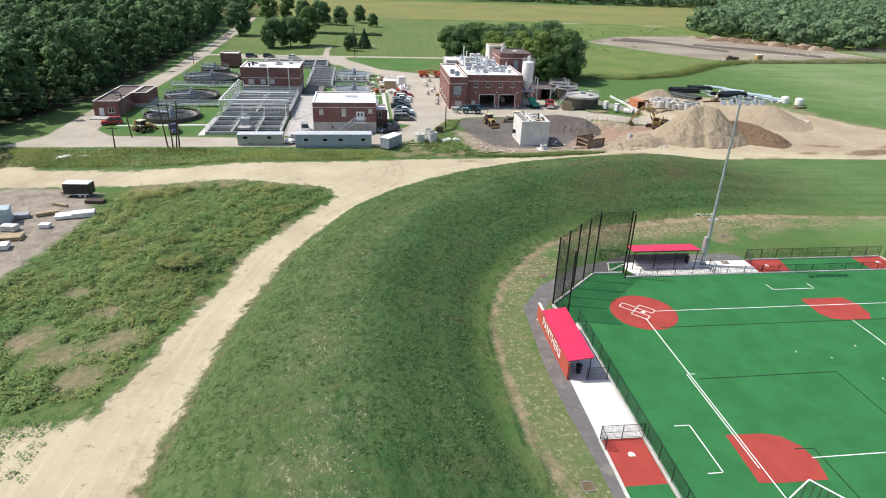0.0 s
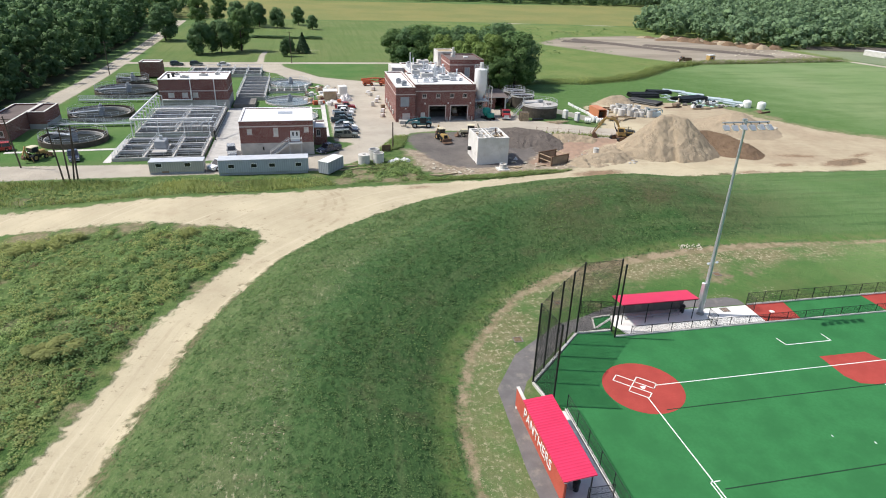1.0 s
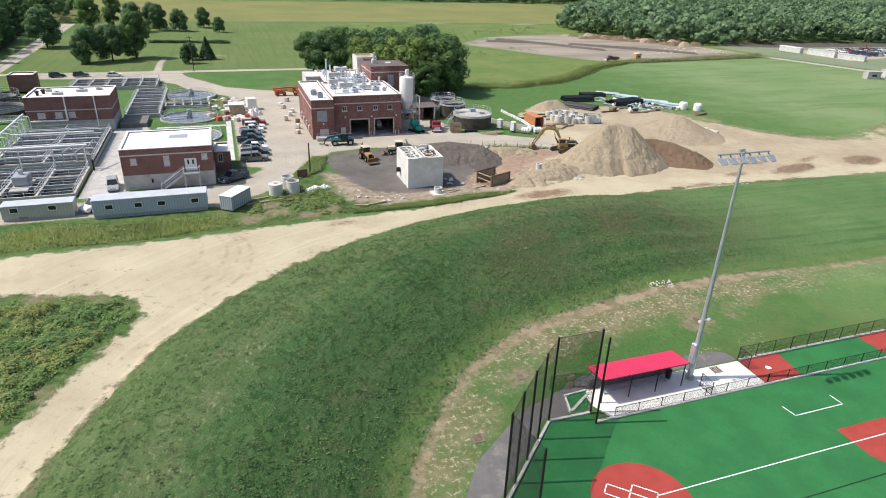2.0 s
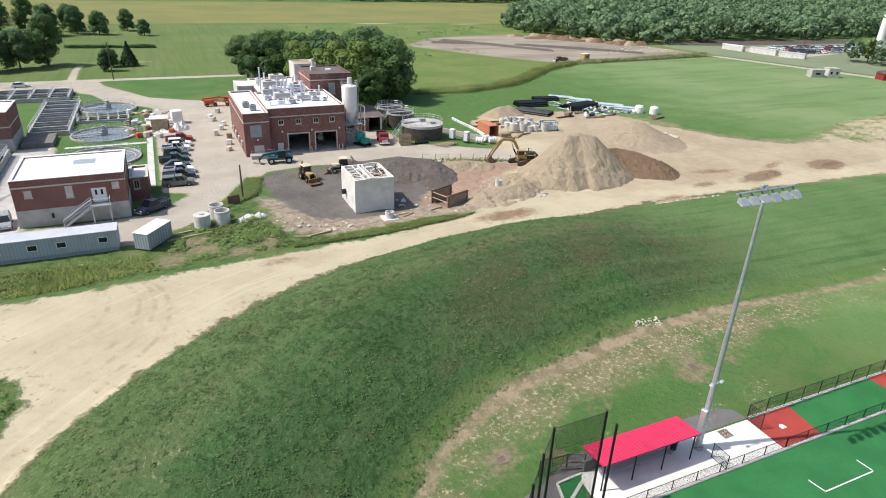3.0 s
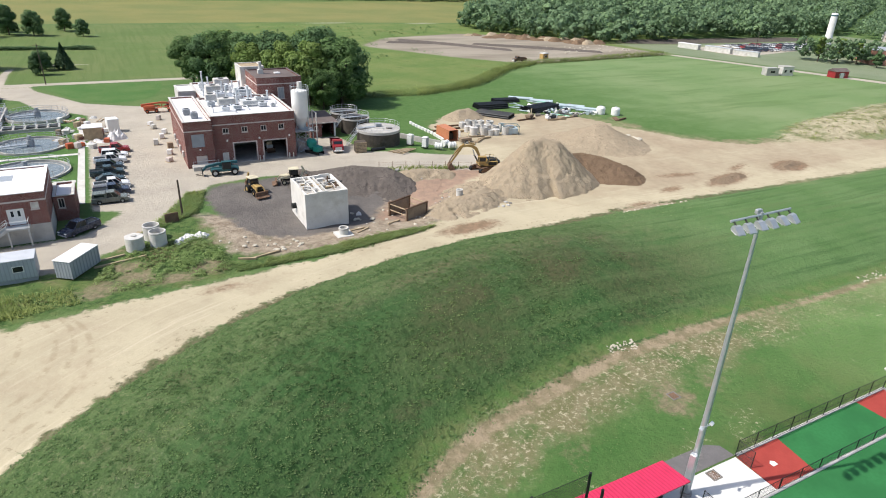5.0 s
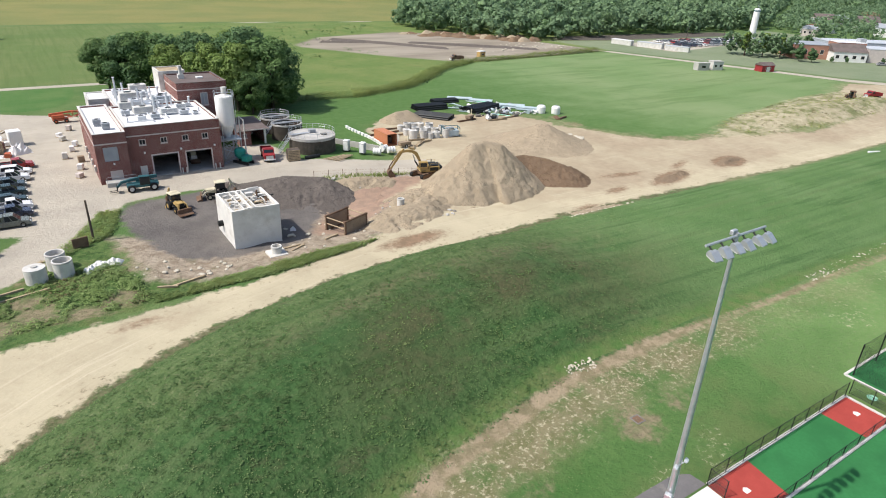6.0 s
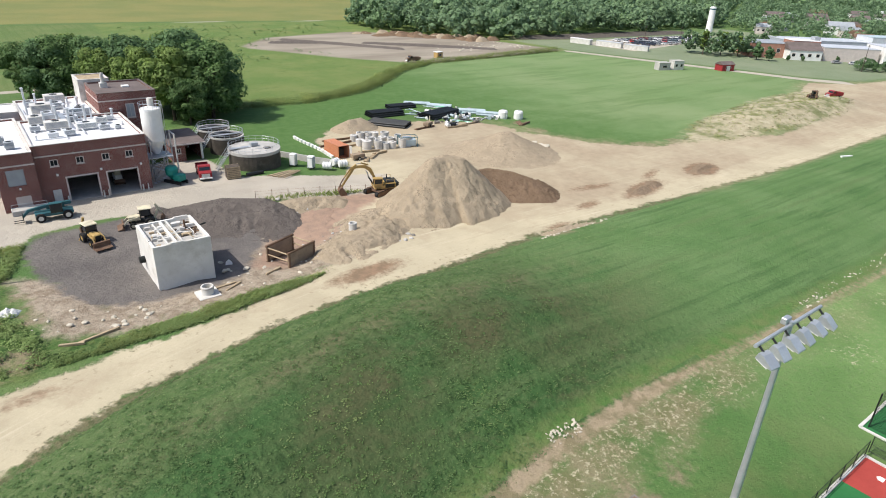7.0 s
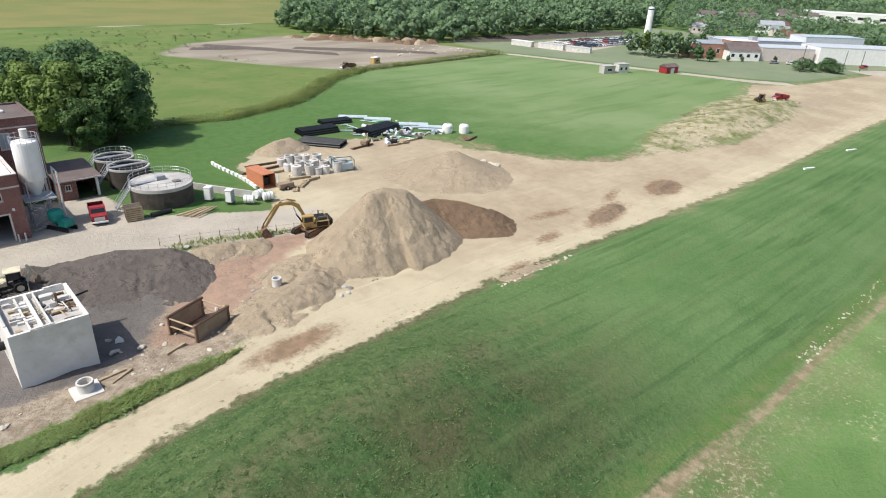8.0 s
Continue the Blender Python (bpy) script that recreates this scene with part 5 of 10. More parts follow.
clumps("grass", 46, [(LEVEE_A[:14] + LEVEE_A[-14:], 1.0)], 2500, 0.18, 0.40, "grass_light", "paler coarse grass clumps on the levee", per=9, size=0.075, tall=0.15, lo=-0.1, hi=0.6, category="grass", fade=lambda px: 1 - smooth(35, 82, px))
clumps("grass", 47, [(LEVEE_A[:14] + LEVEE_A[-14:], 1.0)], 6500, 0.18, 0.42, "sward", "coarse green grass clumps on the levee", per=10, size=0.085, tall=0.16, lo=-0.6, hi=0.3, category="grass", fade=lambda px: 1 - smooth(35, 82, px))
tufts("straw", 44, [([(24, 82), (31, 88), (42, 92.4), (58, 94.6), (82, 94.2), (82, 90.5), (62, 90), (48, 88.5), (38, 86.5), (30, 81)], 0.86), ([(14.8, 30), (16.8, 30), (15.4, 56), (14.2, 56)], 0.07), ([(-7, 32), (0, 32), (-1, 60), (-5, 60)], 0.07)], 8000, 0.015, 0.04, "straw", "scattered pale straw on thin grass", 0.12, "straw", None, 2.5)


def bush(name, seed, x, y, r, h, mat, label, squat=0.85):
    rng = np.random.default_rng(seed)
    c, ra = lobes(rng, h, r, 0.1, 14)
    ra = [(a, b, a * squat) for a, b, _ in ra]
    ob = new(name, quads_mesh(name, leaf_quads(rng, c, ra, 240, 0.06 * r, up=0.8, lift=1.2 if squat > 0.6 else 2.8, loose=0.4), mat))
    ob.location = (x, y, gz(x, y))
    return tagged(ob, label, "bush")


bush("bush", 31, -24.4, 77.8, 2.6, 1.2, "weed_yellow", "yellow-green bush among the weeds", 0.4)
bush("bush", 32, -26.6, 77.6, 1.8, 0.9, "weed_yellow", "green bush among the weeds", 0.4)


# ---- playing field ----
def flat(name, pts, z, mat, parent, label=""):
    return part(name, Geo().slab(pts, z - 0.006, z), mat, parent, label)


def stroke(pts, w, closed=False):
    """A painted line as thin mitred strips in plan."""
    g = Geo()
    pts = [Vector((*p, 0)) for p in pts]
    if closed:
        pts = pts + pts[:1]
    for a, b in zip(pts[:-1], pts[1:]):
        d = (b - a).normalized()
        s = Vector((-d.y, d.x, 0)) * w / 2
        a2, b2 = a - d * w / 2, b + d * w / 2
        g.slab([tuple(p[:2]) for p in (a2 - s, b2 - s, b2 + s, a2 + s)], 0.012, 0.022)
    return g


FIELD_TURF = [(25.45, -60), (25.45, 62.4), (24.5, 63.3), (23.8, 66.9), (31.8, 75.0), (36.0, 75.0), (36.0, 73.75), (150, 73.75), (150, -60)]
field = single("playing_field", Geo().slab(FIELD_TURF, -0.34, 0.0), "turf", "green artificial turf ball field with red base areas", "sports field", kind="structure")
part("home_circle", Geo().slab([(34.65 + 4.2 * math.cos(a), 64.4 + 4.2 * math.sin(a)) for a in np.linspace(0, 2 * math.pi, 64, endpoint=False)], 0.002, 0.008), "turf_red", field, "red turf home circle")


part("base_area", Geo().slab([(57.6, 66.3), (57.6, 62.6), (58.4, 61.2), (60.2, 60.7), (63.4, 60.6), (64.4, 62.0), (64.6, 64.4), (63.7, 66.3)][::-1], 0.002, 0.008), "turf_red", field, "red turf base area")
part("base_area", Geo().slab([(33.2, 42.0), (33.0, 36.1), (35, 35.9), (39.4, 35.9), (39.9, 38.0), (39.6, 40.0), (38.4, 41.4), (37.0, 41.9)], 0.002, 0.008), "turf_red", field, "red turf base area")
W = 0.11
for pts in ([(36.1, 64.5), (100, 64.5)], [(34.3, 62.6), (34.3, 20)], [(34.0, 37.7), (34.0, 51.4), (34.9, 51.4)],
            [(55.2, 70.4), (55.4, 69.0), (61.5, 69.0), (61.4, 70.4)], [(28.9, 43.6), (30.4, 43.6), (30.5, 37.5), (29.1, 37.5)],
            [(60.9, 60.6), (61.3, 30)], [(39.7, 38.5), (100, 38.6)]):
    part("line", stroke(pts, W), "line_white", field, "white line")
for pts in ([(35.3, 60.7), (110, 60.7)], [(34.9, 50.5), (51.1, 50.6), (52.0, 20)], [(38.8, 39.7), (40.6, 39.6), (40.7, 20)]):
    part("line", stroke(pts, W), "line_dark", field, "dark green line")
_m = pose(34.6, 64.4, 0, 0, 0, -43)
for u0, u1, v0, v1 in ((-1.05, 1.05, 0.45, 1.40), (-1.05, 1.05, -1.40, -0.45), (-3.0, -1.05, -0.55, 0.55)):
    pts = [tuple((_m @ Vector((u, v, 0)))[:2]) for u, v in ((u0, v0), (u1, v0), (u1, v1), (u0, v1))]
    part("line", stroke(pts, W, True), "line_white", field, "white line")
part("home_plate", Geo().slab([tuple((_m @ Vector((u, v, 0)))[:2]) for u, v in ((0.25, 0.25), (-0.05, 0.25), (-0.32, 0), (-0.05, -0.25), (0.25, -0.25))], 0.012, 0.03), "white", field, "white home plate")
for x, y in ((49, 54.6), (52.4, 53.1), (57, 55.2), (55.5, 49)):
    part("marker", Geo().slab([(x - 0.05, y - 0.14), (x + 0.05, y - 0.14), (x + 0.05, y + 0.14), (x - 0.05, y + 0.14)], 0.008, 0.02), "line_white", field, "small white mark")

# paving round the field
single("dugout_pad", Geo().box(20.9, 25.1, 42.4, 62.2, -0.2, 0.02), "pad", "pale concrete slab beside the field", "pavement", kind="structure")
single("dugout_pad", Geo().slab([(38.1, 73.95), (56.5, 73.95), (56.5, 78.1), (49.9, 78.1), (49.9, 78.4), (37.2, 78.4), (36.9, 76.0)], -0.2, 0.02), "pad", "pale concrete slab beside the field", "pavement", kind="structure")
single("path", Geo().slab([(20.85, 35), (20.85, 63.4), (22.9, 67.3), (31.4, 75.6), (36.6, 75.6), (36.9, 78.6), (49.7, 78.7), (50.2, 78.3), (56.6, 78.3), (56.4, 79.7), (55.2, 80.4), (38.2, 80.5), (34, 78.6), (30, 77.4), (23.2, 72.2), (19.5, 66.6), (18.9, 55), (19.1, 47), (19.7, 39), (19.9, 28), (20.85, 28)][::-1], -0.2, 0.012), "asphalt", "dark grey asphalt path round the dugouts", "path", kind="structure")
single("bullpen_lane", Geo().box(21.05, 25.0, 36.7, 42.35, -0.2, 0.014), "turf_red", "red turf bullpen lane", "sports field", kind="structure")
single("bullpen_lane", Geo().box(21.05, 25.0, 18.0, 36.7, -0.2, 0.014), "turf", "green turf bullpen lane", "sports field", kind="structure")
single("bullpen_lane", Geo().slab([(56.6, 73.95), (61.5, 73.95), (62.1, 78.1), (56.6, 78.1)], -0.2, 0.014), "turf_red", "red turf bullpen lane", "sports field", kind="structure")
single("bullpen_lane", Geo().slab([(61.5, 73.95), (74.4, 73.95), (74.2, 78.1), (62.1, 78.1)], -0.2, 0.014), "turf", "green turf bullpen lane", "sports field", kind="structure")
single("bullpen_lane", Geo().slab([(74.4, 73.95), (79.0, 73.95), (79.0, 78.1), (74.2, 78.1)], -0.2, 0.014), "turf_red", "red turf bullpen lane", "sports field", kind="structure")
for x, y in ((23.2, 40.3), (58.9, 76.1), (77.2, 76.2)):
    single("bullpen_plate", Geo().slab([(x - 0.3, y - 0.25), (x + 0.3, y - 0.25), (x + 0.3, y + 0.15), (x, y + 0.35), (x - 0.3, y + 0.15)], 0.012, 0.045), "white", "white rubber plate on red turf", "base plate", "bullpen plates")


def kerb(pts, w=0.28, h=0.12):
    g = Geo()
    for a, b in zip(pts[:-1], pts[1:]):
        a, b = Vector((*a, 0)), Vector((*b, 0))
        d = (b - a).normalized()
        s = Vector((-d.y, d.x, 0)) * w / 2
        g.slab([tuple(p[:2]) for p in (a - s, b - s, b + s, a + s)], -0.2, h)
    return g


for pts in ([(25.3, 18), (25.3, 62.4)], [(24.2, 63.2), (23.5, 67.0)], [(23.5, 67.1), (31.7, 75.2)], [(31.75, 75.25), (36.1, 75.2)], [(36.0, 73.85), (150, 73.85)], [(56.7, 78.2), (79.1, 78.2)], [(20.95, 18), (20.95, 42.3)], [(24.0, 63.3), (20.4, 63.4)], [(37.2, 77.6), (34.6, 75.9)]):
    single("kerb", kerb(pts), "concrete_pale", "pale concrete kerb along the turf", "kerb", kind="structure")


def fence(pts, h, name="fence", label="black chain-link fence with steel posts", spacing=2.6, mid=True):
    """Posts, rails and woven panels along a line in plan."""
    t = thing(name, *pts[0], 0, label, "fence", "fences round the field")
    t.matrix_world = Matrix.Identity(4)
    for a, b in zip(pts[:-1], pts[1:]):
        a, b = Vector((*a, 0)), Vector((*b, 0))
        n = max(1, round((b - a).length / spacing))
        for i in range(n):
            p, q = a.lerp(b, i / n), a.lerp(b, (i + 1) / n)
            up = Vector((0, 0, h))
            part("post", Geo().cyl(p, p + up + Vector((0, 0, 0.06)), 0.04, n=8), "black_steel", t)
            g = Geo().cyl(p + up, q + up, 0.027, n=6).cyl(p + Vector((0, 0, 0.12)), q + Vector((0, 0, 0.12)), 0.02, n=6)
            if mid:
                g.cyl(p + up * 0.5, q + up * 0.5, 0.02, n=6)
            part("rail", g, "black_steel", t)
            z0 = Vector((0, 0, 0.12))
            part("mesh_panel", Geo().add([p + z0, q + z0, q + up, p + up], [(0, 1, 2, 3)]), "chain", t)
        part("post", Geo().cyl(b, b + Vector((0, 0, h + 0.06)), 0.04, n=8), "black_steel", t)
    return t


fence([(25.3, 24), (25.3, 62.3)], 1.9)
fence([(38.1, 73.95), (56.6, 73.95)], 1.15, mid=False)
fence([(56.7, 73.95), (120, 73.95)], 1.2, mid=False)
fence([(56.6, 78.2), (79.0, 78.2)], 1.75)
fence([(56.6, 78.2), (56.6, 76.6)], 1.75)
fence([(25.2, 42.4), (21.0, 42.4)], 1.6)
fence([(21.0, 42.4), (21.0, 41.0)], 1.6)
fence([(24.9, 51.2), (22.6, 51.2)], 1.6)
fence([(49.4, 75.6), (49.4, 73.95)], 1.6)
fence([(34.0, 79.4), (36.6, 79.2), (38.0, 78.6)], 1.7)


def backstop():
    t = thing("backstop", 0, 0, 0, "tall black netting backstop on black steel posts", "backstop")
    line = [(24.2, 63.2), (23.5, 67.1), (25.4, 69.1), (27.5, 71.2), (29.6, 73.3), (31.7, 75.25), (36.2, 75.2), (35.9, 73.7)]
    H = [9.4, 9.5, 9.5, 9.5, 9.4, 9.4, 9.5, 9.6]
    for (x, y), h in zip(line, H):
        part("post", Geo().cyl((x, y, -0.1), (x, y, h), 0.10, n=10), "black_steel", t)
    for i in range(len(line) - 2):
        (ax, ay), (bx, by) = line[i], line[i + 1]
        part("netting", Geo().add([(ax, ay, 0.1), (bx, by, 0.1), (bx, by, H[i + 1] - 0.1), (ax, ay, H[i] - 0.1)], [(0, 1, 2, 3)]), "net", t, "black net")
        part("cable", Geo().cyl((ax, ay, H[i] - 0.1), (bx, by, H[i + 1] - 0.1), 0.02, n=6), "black_steel", t)
        part("cable", Geo().cyl((ax, ay, 7.2), (bx, by, 7.2), 0.012, n=6), "black_steel", t)
    return t


backstop()


def dugout(x, y, rz, wall_mat, label, sign=False):
    """A roofed players' bench: along its own x, open to +y."""
    t = thing("dugout", x, y, 0.02, label, "dugout", "dugouts", rz=rz)
    L, D, H = 9.8, 2.6, 2.55
    sub("back_wall", Geo().wall(0, 0, -2.7 if sign else 0.1, L - 0.05, 0, 2.15 if sign else 1.2, 0.2), wall_mat, t, "block back wall")
    if sign:
        sub("end_wall", Geo().wall(1, 0.0, 0.2, 1.7, 0, 2.0, 0.2), "brick_bright", t, "red block end wall")
    m = Matrix.Identity(4)
    roof = Geo().add([(-0.2, -0.25, H - 0.05), (L + 0.2, -0.25, H - 0.05), (L + 0.2, D, H + 0.28), (-0.2, D, H + 0.28), (-0.2, -0.25, H + 0.06), (L + 0.2, -0.25, H + 0.06), (L + 0.2, D, H + 0.39), (-0.2, D, H + 0.39)],
                     [(0, 3, 2, 1), (4, 5, 6, 7), (0, 1, 5, 4), (2, 3, 7, 6), (0, 4, 7, 3), (1, 2, 6, 5)])
    sub("roof", roof, "roof_red" if abs(rz) < 45 or abs(rz) > 135 else "roof_red_y", t, "bright red sheet roof")
    for i in range(4):
        px = 0.15 + (L - 0.3) * i / 3
        sub("post", Geo().cyl((px, D - 0.2, 0), (px, D - 0.2, H + 0.25), 0.06, n=8), "black_steel", t)
    for px in (0.15, L - 0.15):
        sub("post", Geo().cyl((px, 0.12, 2.0), (px, 0.12, H), 0.05, n=8), "black_steel", t)
    sub("beam", Geo().box(-0.1, L + 0.1, D - 0.27, D - 0.13, H + 0.14, H + 0.27), "black_steel", t)
    for k, (dy, z) in enumerate(((0.75, 0.45), (1.25, 0.3))):
        b = Geo().box(1.0, L - 1.0, dy - 0.13, dy + 0.13, z - 0.04, z)
        for px in (1.3, L / 2, L - 1.3):
            b.box(px - 0.03, px + 0.03, dy - 0.1, dy + 0.1, 0, z - 0.04)
        sub("bench", b, "galv", t, "aluminium bench")
    if sign:
        cu = bpy.data.curves.new("lettering", "FONT")
        cu.body, cu.size, cu.extrude, cu.align_x, cu.align_y = "PANTHERS", 1.5, 0.02, "CENTER", "CENTER"
        cu.materials.append(M["white"])
        tmp = new("lettering_curve", cu)
        dg = bpy.context.evaluated_depsgraph_get()
        me = bpy.data.meshes.new_from_object(tmp.evaluated_get(dg))
        bpy.data.objects.remove(tmp)
        ob = new("lettering", me)
        ob.parent = t
        ob.matrix_basis = pose(L / 2 - 1.5, -0.025, 1.15, 90, 0, 0)
        tagged(ob, "white block lettering")
        sub("coping", Geo().box(-2.7, L - 0.05, -0.06, 0.26, 2.15, 2.22), "concrete_pale", t)
    return t


dugout(20.55, 61.2, -90, "brick_bright", "dugout with a bright red roof and lettered red wall", True)
single("turf_corner", Geo().slab([(34.3, 75.7), (36.3, 75.7), (37.5, 78.3), (35.0, 78.1)][::-1], -0.1, 0.03), "turf", "small green turf corner inside a kerb", "sports field", kind="structure")
single("kerb", kerb([(34.3, 75.7), (35.0, 78.1), (37.5, 78.3)], 0.2, 0.16), "concrete_pale", "pale concrete kerb along the turf", "kerb", kind="structure")
dugout(47.6, 78.55, 180, "asphalt", "dugout with a bright red roof on a concrete slab")
for x, y in ((22.2, 52.6), (47.0, 77.7)):
    t = thing("bin", x, y, 0.02, "dark plastic litter bin under the dugout roof", "bin", "litter bins")
    sub("body", Geo().lathe(0, 0, [(0.02, 0), (0.26, 0), (0.32, 0.95), (0.02, 0.95)], 14), "black_paint", t)
    sub("lid", Geo().lathe(0, 0, [(0.34, 0.95), (0.34, 1.02), (0.2, 1.15), (0.0, 1.18)], 14), "black_steel", t)

goal = thing("goal", 35.4, 33.6, 0, "white tubular soccer goal with a net", "goal", rz=0)
sub("bar", Geo().pipe([(-1.9, 0, 0), (0, 0.3, 2.4), (2.6, -3.2, 2.4), (2.6, -3.5, 0)], 0.07), "white", goal)
sub("stay", Geo().pipe([(-1.9, 0, 0.03), (0.4, -4.2, 0.03), (2.6, -3.5, 0.03)], 0.04), "white", goal)
sub("netting", Geo().add([(-1.9, 0, 0), (0, 0.3, 2.4), (2.6, -3.2, 2.4), (0.4, -4.2, 0)], [(0, 1, 2, 3)]), "chain", goal, "white net")


def light_mast(x, y):
    t = thing("light_mast", x, y, 0.0, "tall galvanised floodlight mast with a row of lamps", "floodlight")
    for z0, z1, r0, r1 in ((0, 8, 0.30, 0.24), (8, 16, 0.23, 0.18), (16, 24.6, 0.17, 0.12)):
        sub("shaft", Geo().cyl((0, 0, z0), (0, 0, z1 + 0.1), r0, r1, 16), "galv", t, smooth=False)
    sub("footing", Geo().cyl((0, 0, -0.3), (0, 0, 0.35), 0.45, n=20), "concrete", t)
    sub("cabinet", Geo().cbox(-0.75, -0.35, -0.25, 0.25, 2.2, 4.6, 0.03), "galv", t, "grey electrical cabinet").rotation_euler = (0, 0, radians(20))
    sub("conduit", Geo().cyl((-0.38, 0, 0), (-0.38, 0, 2.3), 0.05, n=8), "galv", t)
    sub("crossarm", Geo().cyl((-2.9, 0, 24.5), (2.9, 0, 24.5), 0.085, n=8), "galv", t)
    for i in range(6):
        px = -2.65 + 1.06 * i
        lamp = sub("floodlight", Geo().prism([(0.0, 0.16), (0.22, 0.22), (0.78, 0.0), (0.80, -0.05), (0.45, -0.12), (0.0, -0.12)], -0.29, 0.29), "galv", t, "grey visored lamp head")
        lamp.matrix_basis = pose(px, -0.2, 24.15, 0, 0, -90 + 3 * (i - 2.5)) @ pose(0, 0, 0, 0, 18 + 5 * (i % 2), 0)
        lens = new("lens", mesh_of("lens", Geo().box(0.05, 0.6, -0.3, 0.3, -0.145, -0.125), "white"))
        lens.parent = lamp
        sub("bracket", Geo().cyl((px, 0, 24.5), (px, -0.3, 24.25), 0.05, n=6), "black_steel", t)
    sub("ballast", Geo().cbox(-0.35, 0.15, 0.05, 0.3, 24.55, 24.85, 0.03), "galv", t)
    for s in (-0.5, 0.5):
        h = sub("small_floodlight", Geo().cbox(-0.20, 0.20, -0.13, 0.13, -0.09, 0.09, 0.03), "galv_pale", t, "small pale floodlight")
        h.matrix_basis = pose(s * 1.1 - 0.2, -0.35, 7.4 + 0.1 * s, 35, 0, 20)
    sub("bracket", Geo().cyl((-0.75, -0.35, 7.4), (0.4, -0.35, 7.4), 0.04, n=6).cyl((0, 0, 7.4), (0, -0.4, 7.4), 0.04, n=6), "galv", t)
    return t


light_mast(49.2, 77.0)
for x, y, r in ((24.4, 75.0, 0.42), (18.0, 37.0, 0.45), (53.0, 77.4, 0.4), (58.0, 86.7, 0.42), (32.1, 82.3, 0.34)):
    t = thing("drain", x, y, 0.0, "square concrete drain inlet with an iron grate", "drain", "drain inlets")
    sub("collar", Geo().wall(0, -r - 0.12, -r - 0.12, r + 0.12, -0.2, 0.06, 0.12).wall(0, r, -r - 0.12, r + 0.12, -0.2, 0.06, 0.12).wall(1, -r - 0.12, -r, r, -0.2, 0.06, 0.12).wall(1, r, -r, r, -0.2, 0.06, 0.12), "concrete_dark", t)
    g = Geo()
    for i in range(6):
        k = -r + 2 * r * (i + 0.5) / 6
        g.box(k - 0.05, k + 0.05, -r, r, -0.02, 0.03)
    sub("grate", g, "rust", t)


def stones(name, seed, spots, label, category="rock", mat="rock"):
    rng = random.Random(seed)
    for x, y, r in spots:
        bm = bmesh.new()
        bmesh.ops.create_icosphere(bm, subdivisions=2, radius=r)
        sx, sy = rng.uniform(0.8, 1.4), rng.uniform(0.7, 1.1)
        for v in bm.verts:
            k = 1 + 0.35 * noise.noise(v.co * 2.2 / r + Vector((x, y, 0)))
            v.co = Vector((v.co.x * sx * k, v.co.y * sy * k, v.co.z * 0.55 * k))
        me = bpy.data.meshes.new(name)
        bm.to_mesh(me)
        bm.free()
        me.materials.append(M[mat])
        ob = new(name, me)
        ob.matrix_world = pose(x, y, gz(x, y) + r * 0.2, 0, 0, rng.uniform(0, 360))
        tagged(ob, label, category, name + " pieces")


_r = random.Random(5)
stones("stone", 5, [(57.2 + 3.8 * _r.random(), 94.6 + 1.4 * _r.random(), 0.05 + 0.11 * _r.random() ** 2) for i in range(90)], "pale broken stone on the grass")
stones("stone", 6, [(102 + 30 * _r.random() ** 1.5, 93.6 + 1.5 * _r.random(), 0.05 + 0.13 * _r.random() ** 2) for i in range(90)], "pale broken stone on the grass")
single("batting_cage_pad", Geo().box(83.0, 104, 74.9, 80.0, -0.2, 0.012), "turf", "green turf pad of a netted batting cage", "sports field", kind="structure")
for pts in ([(82.9, 80.1), (104, 80.1)], [(82.9, 80.1), (82.9, 74.8)], [(79.1, 78.2), (79.1, 74.0)]):
    single("kerb", kerb(pts), "concrete_pale", "pale concrete kerb along the turf", "kerb", kind="structure")
bc = thing("batting_cage", 83, 80, 0, "black netted batting cage on steel posts", "batting cage")
bc.matrix_world = Matrix.Identity(4)
for x in (83.6, 88.6, 93.6, 98.6, 103.6):
    for y in (79.6, 75.3):
        part("post", Geo().cyl((x, y, -0.1), (x, y, 3.9), 0.07, n=8), "black_steel", bc)
for y in (79.6, 75.3):
    part("cable", Geo().cyl((83.6, y, 3.85), (103.6, y, 3.85), 0.02, n=5), "black_steel", bc)
    part("netting", Geo().add([(83.6, y, 0.05), (103.6, y, 0.05), (103.6, y, 3.85), (83.6, y, 3.85)], [(0, 1, 2, 3)]), "chain", bc, "black net")
part("netting", Geo().add([(83.6, 79.6, 0.05), (83.6, 75.3, 0.05), (83.6, 75.3, 3.85), (83.6, 79.6, 3.85)], [(0, 1, 2, 3)]), "chain", bc, "black net")
single("disc", Geo().lathe(0, 0, [(0.45, 0.0), (0.5, 0.06), (0.3, 0.14), (0, 0.16)], 16), "mint", "pale mint plastic disc on the turf", "disc", x=81.2, y=76.6, z=0.01)
fence([(79.9, 78.2), (79.9, 74.0)], 1.75)
for x, y in ((175.2, 119.6), (199.4, 118.8)):
    single("concrete_plank", Geo().cbox(-1.5, 1.5, -0.25, 0.25, -0.1, 0.25, 0.03), "white", "white plank lying on the levee grass", "plank", "planks on the grass", x=x, y=y, z=gz(x, y), rz=-20)

# ---- brick buildings of the treatment plant ----
PZ = 0.6


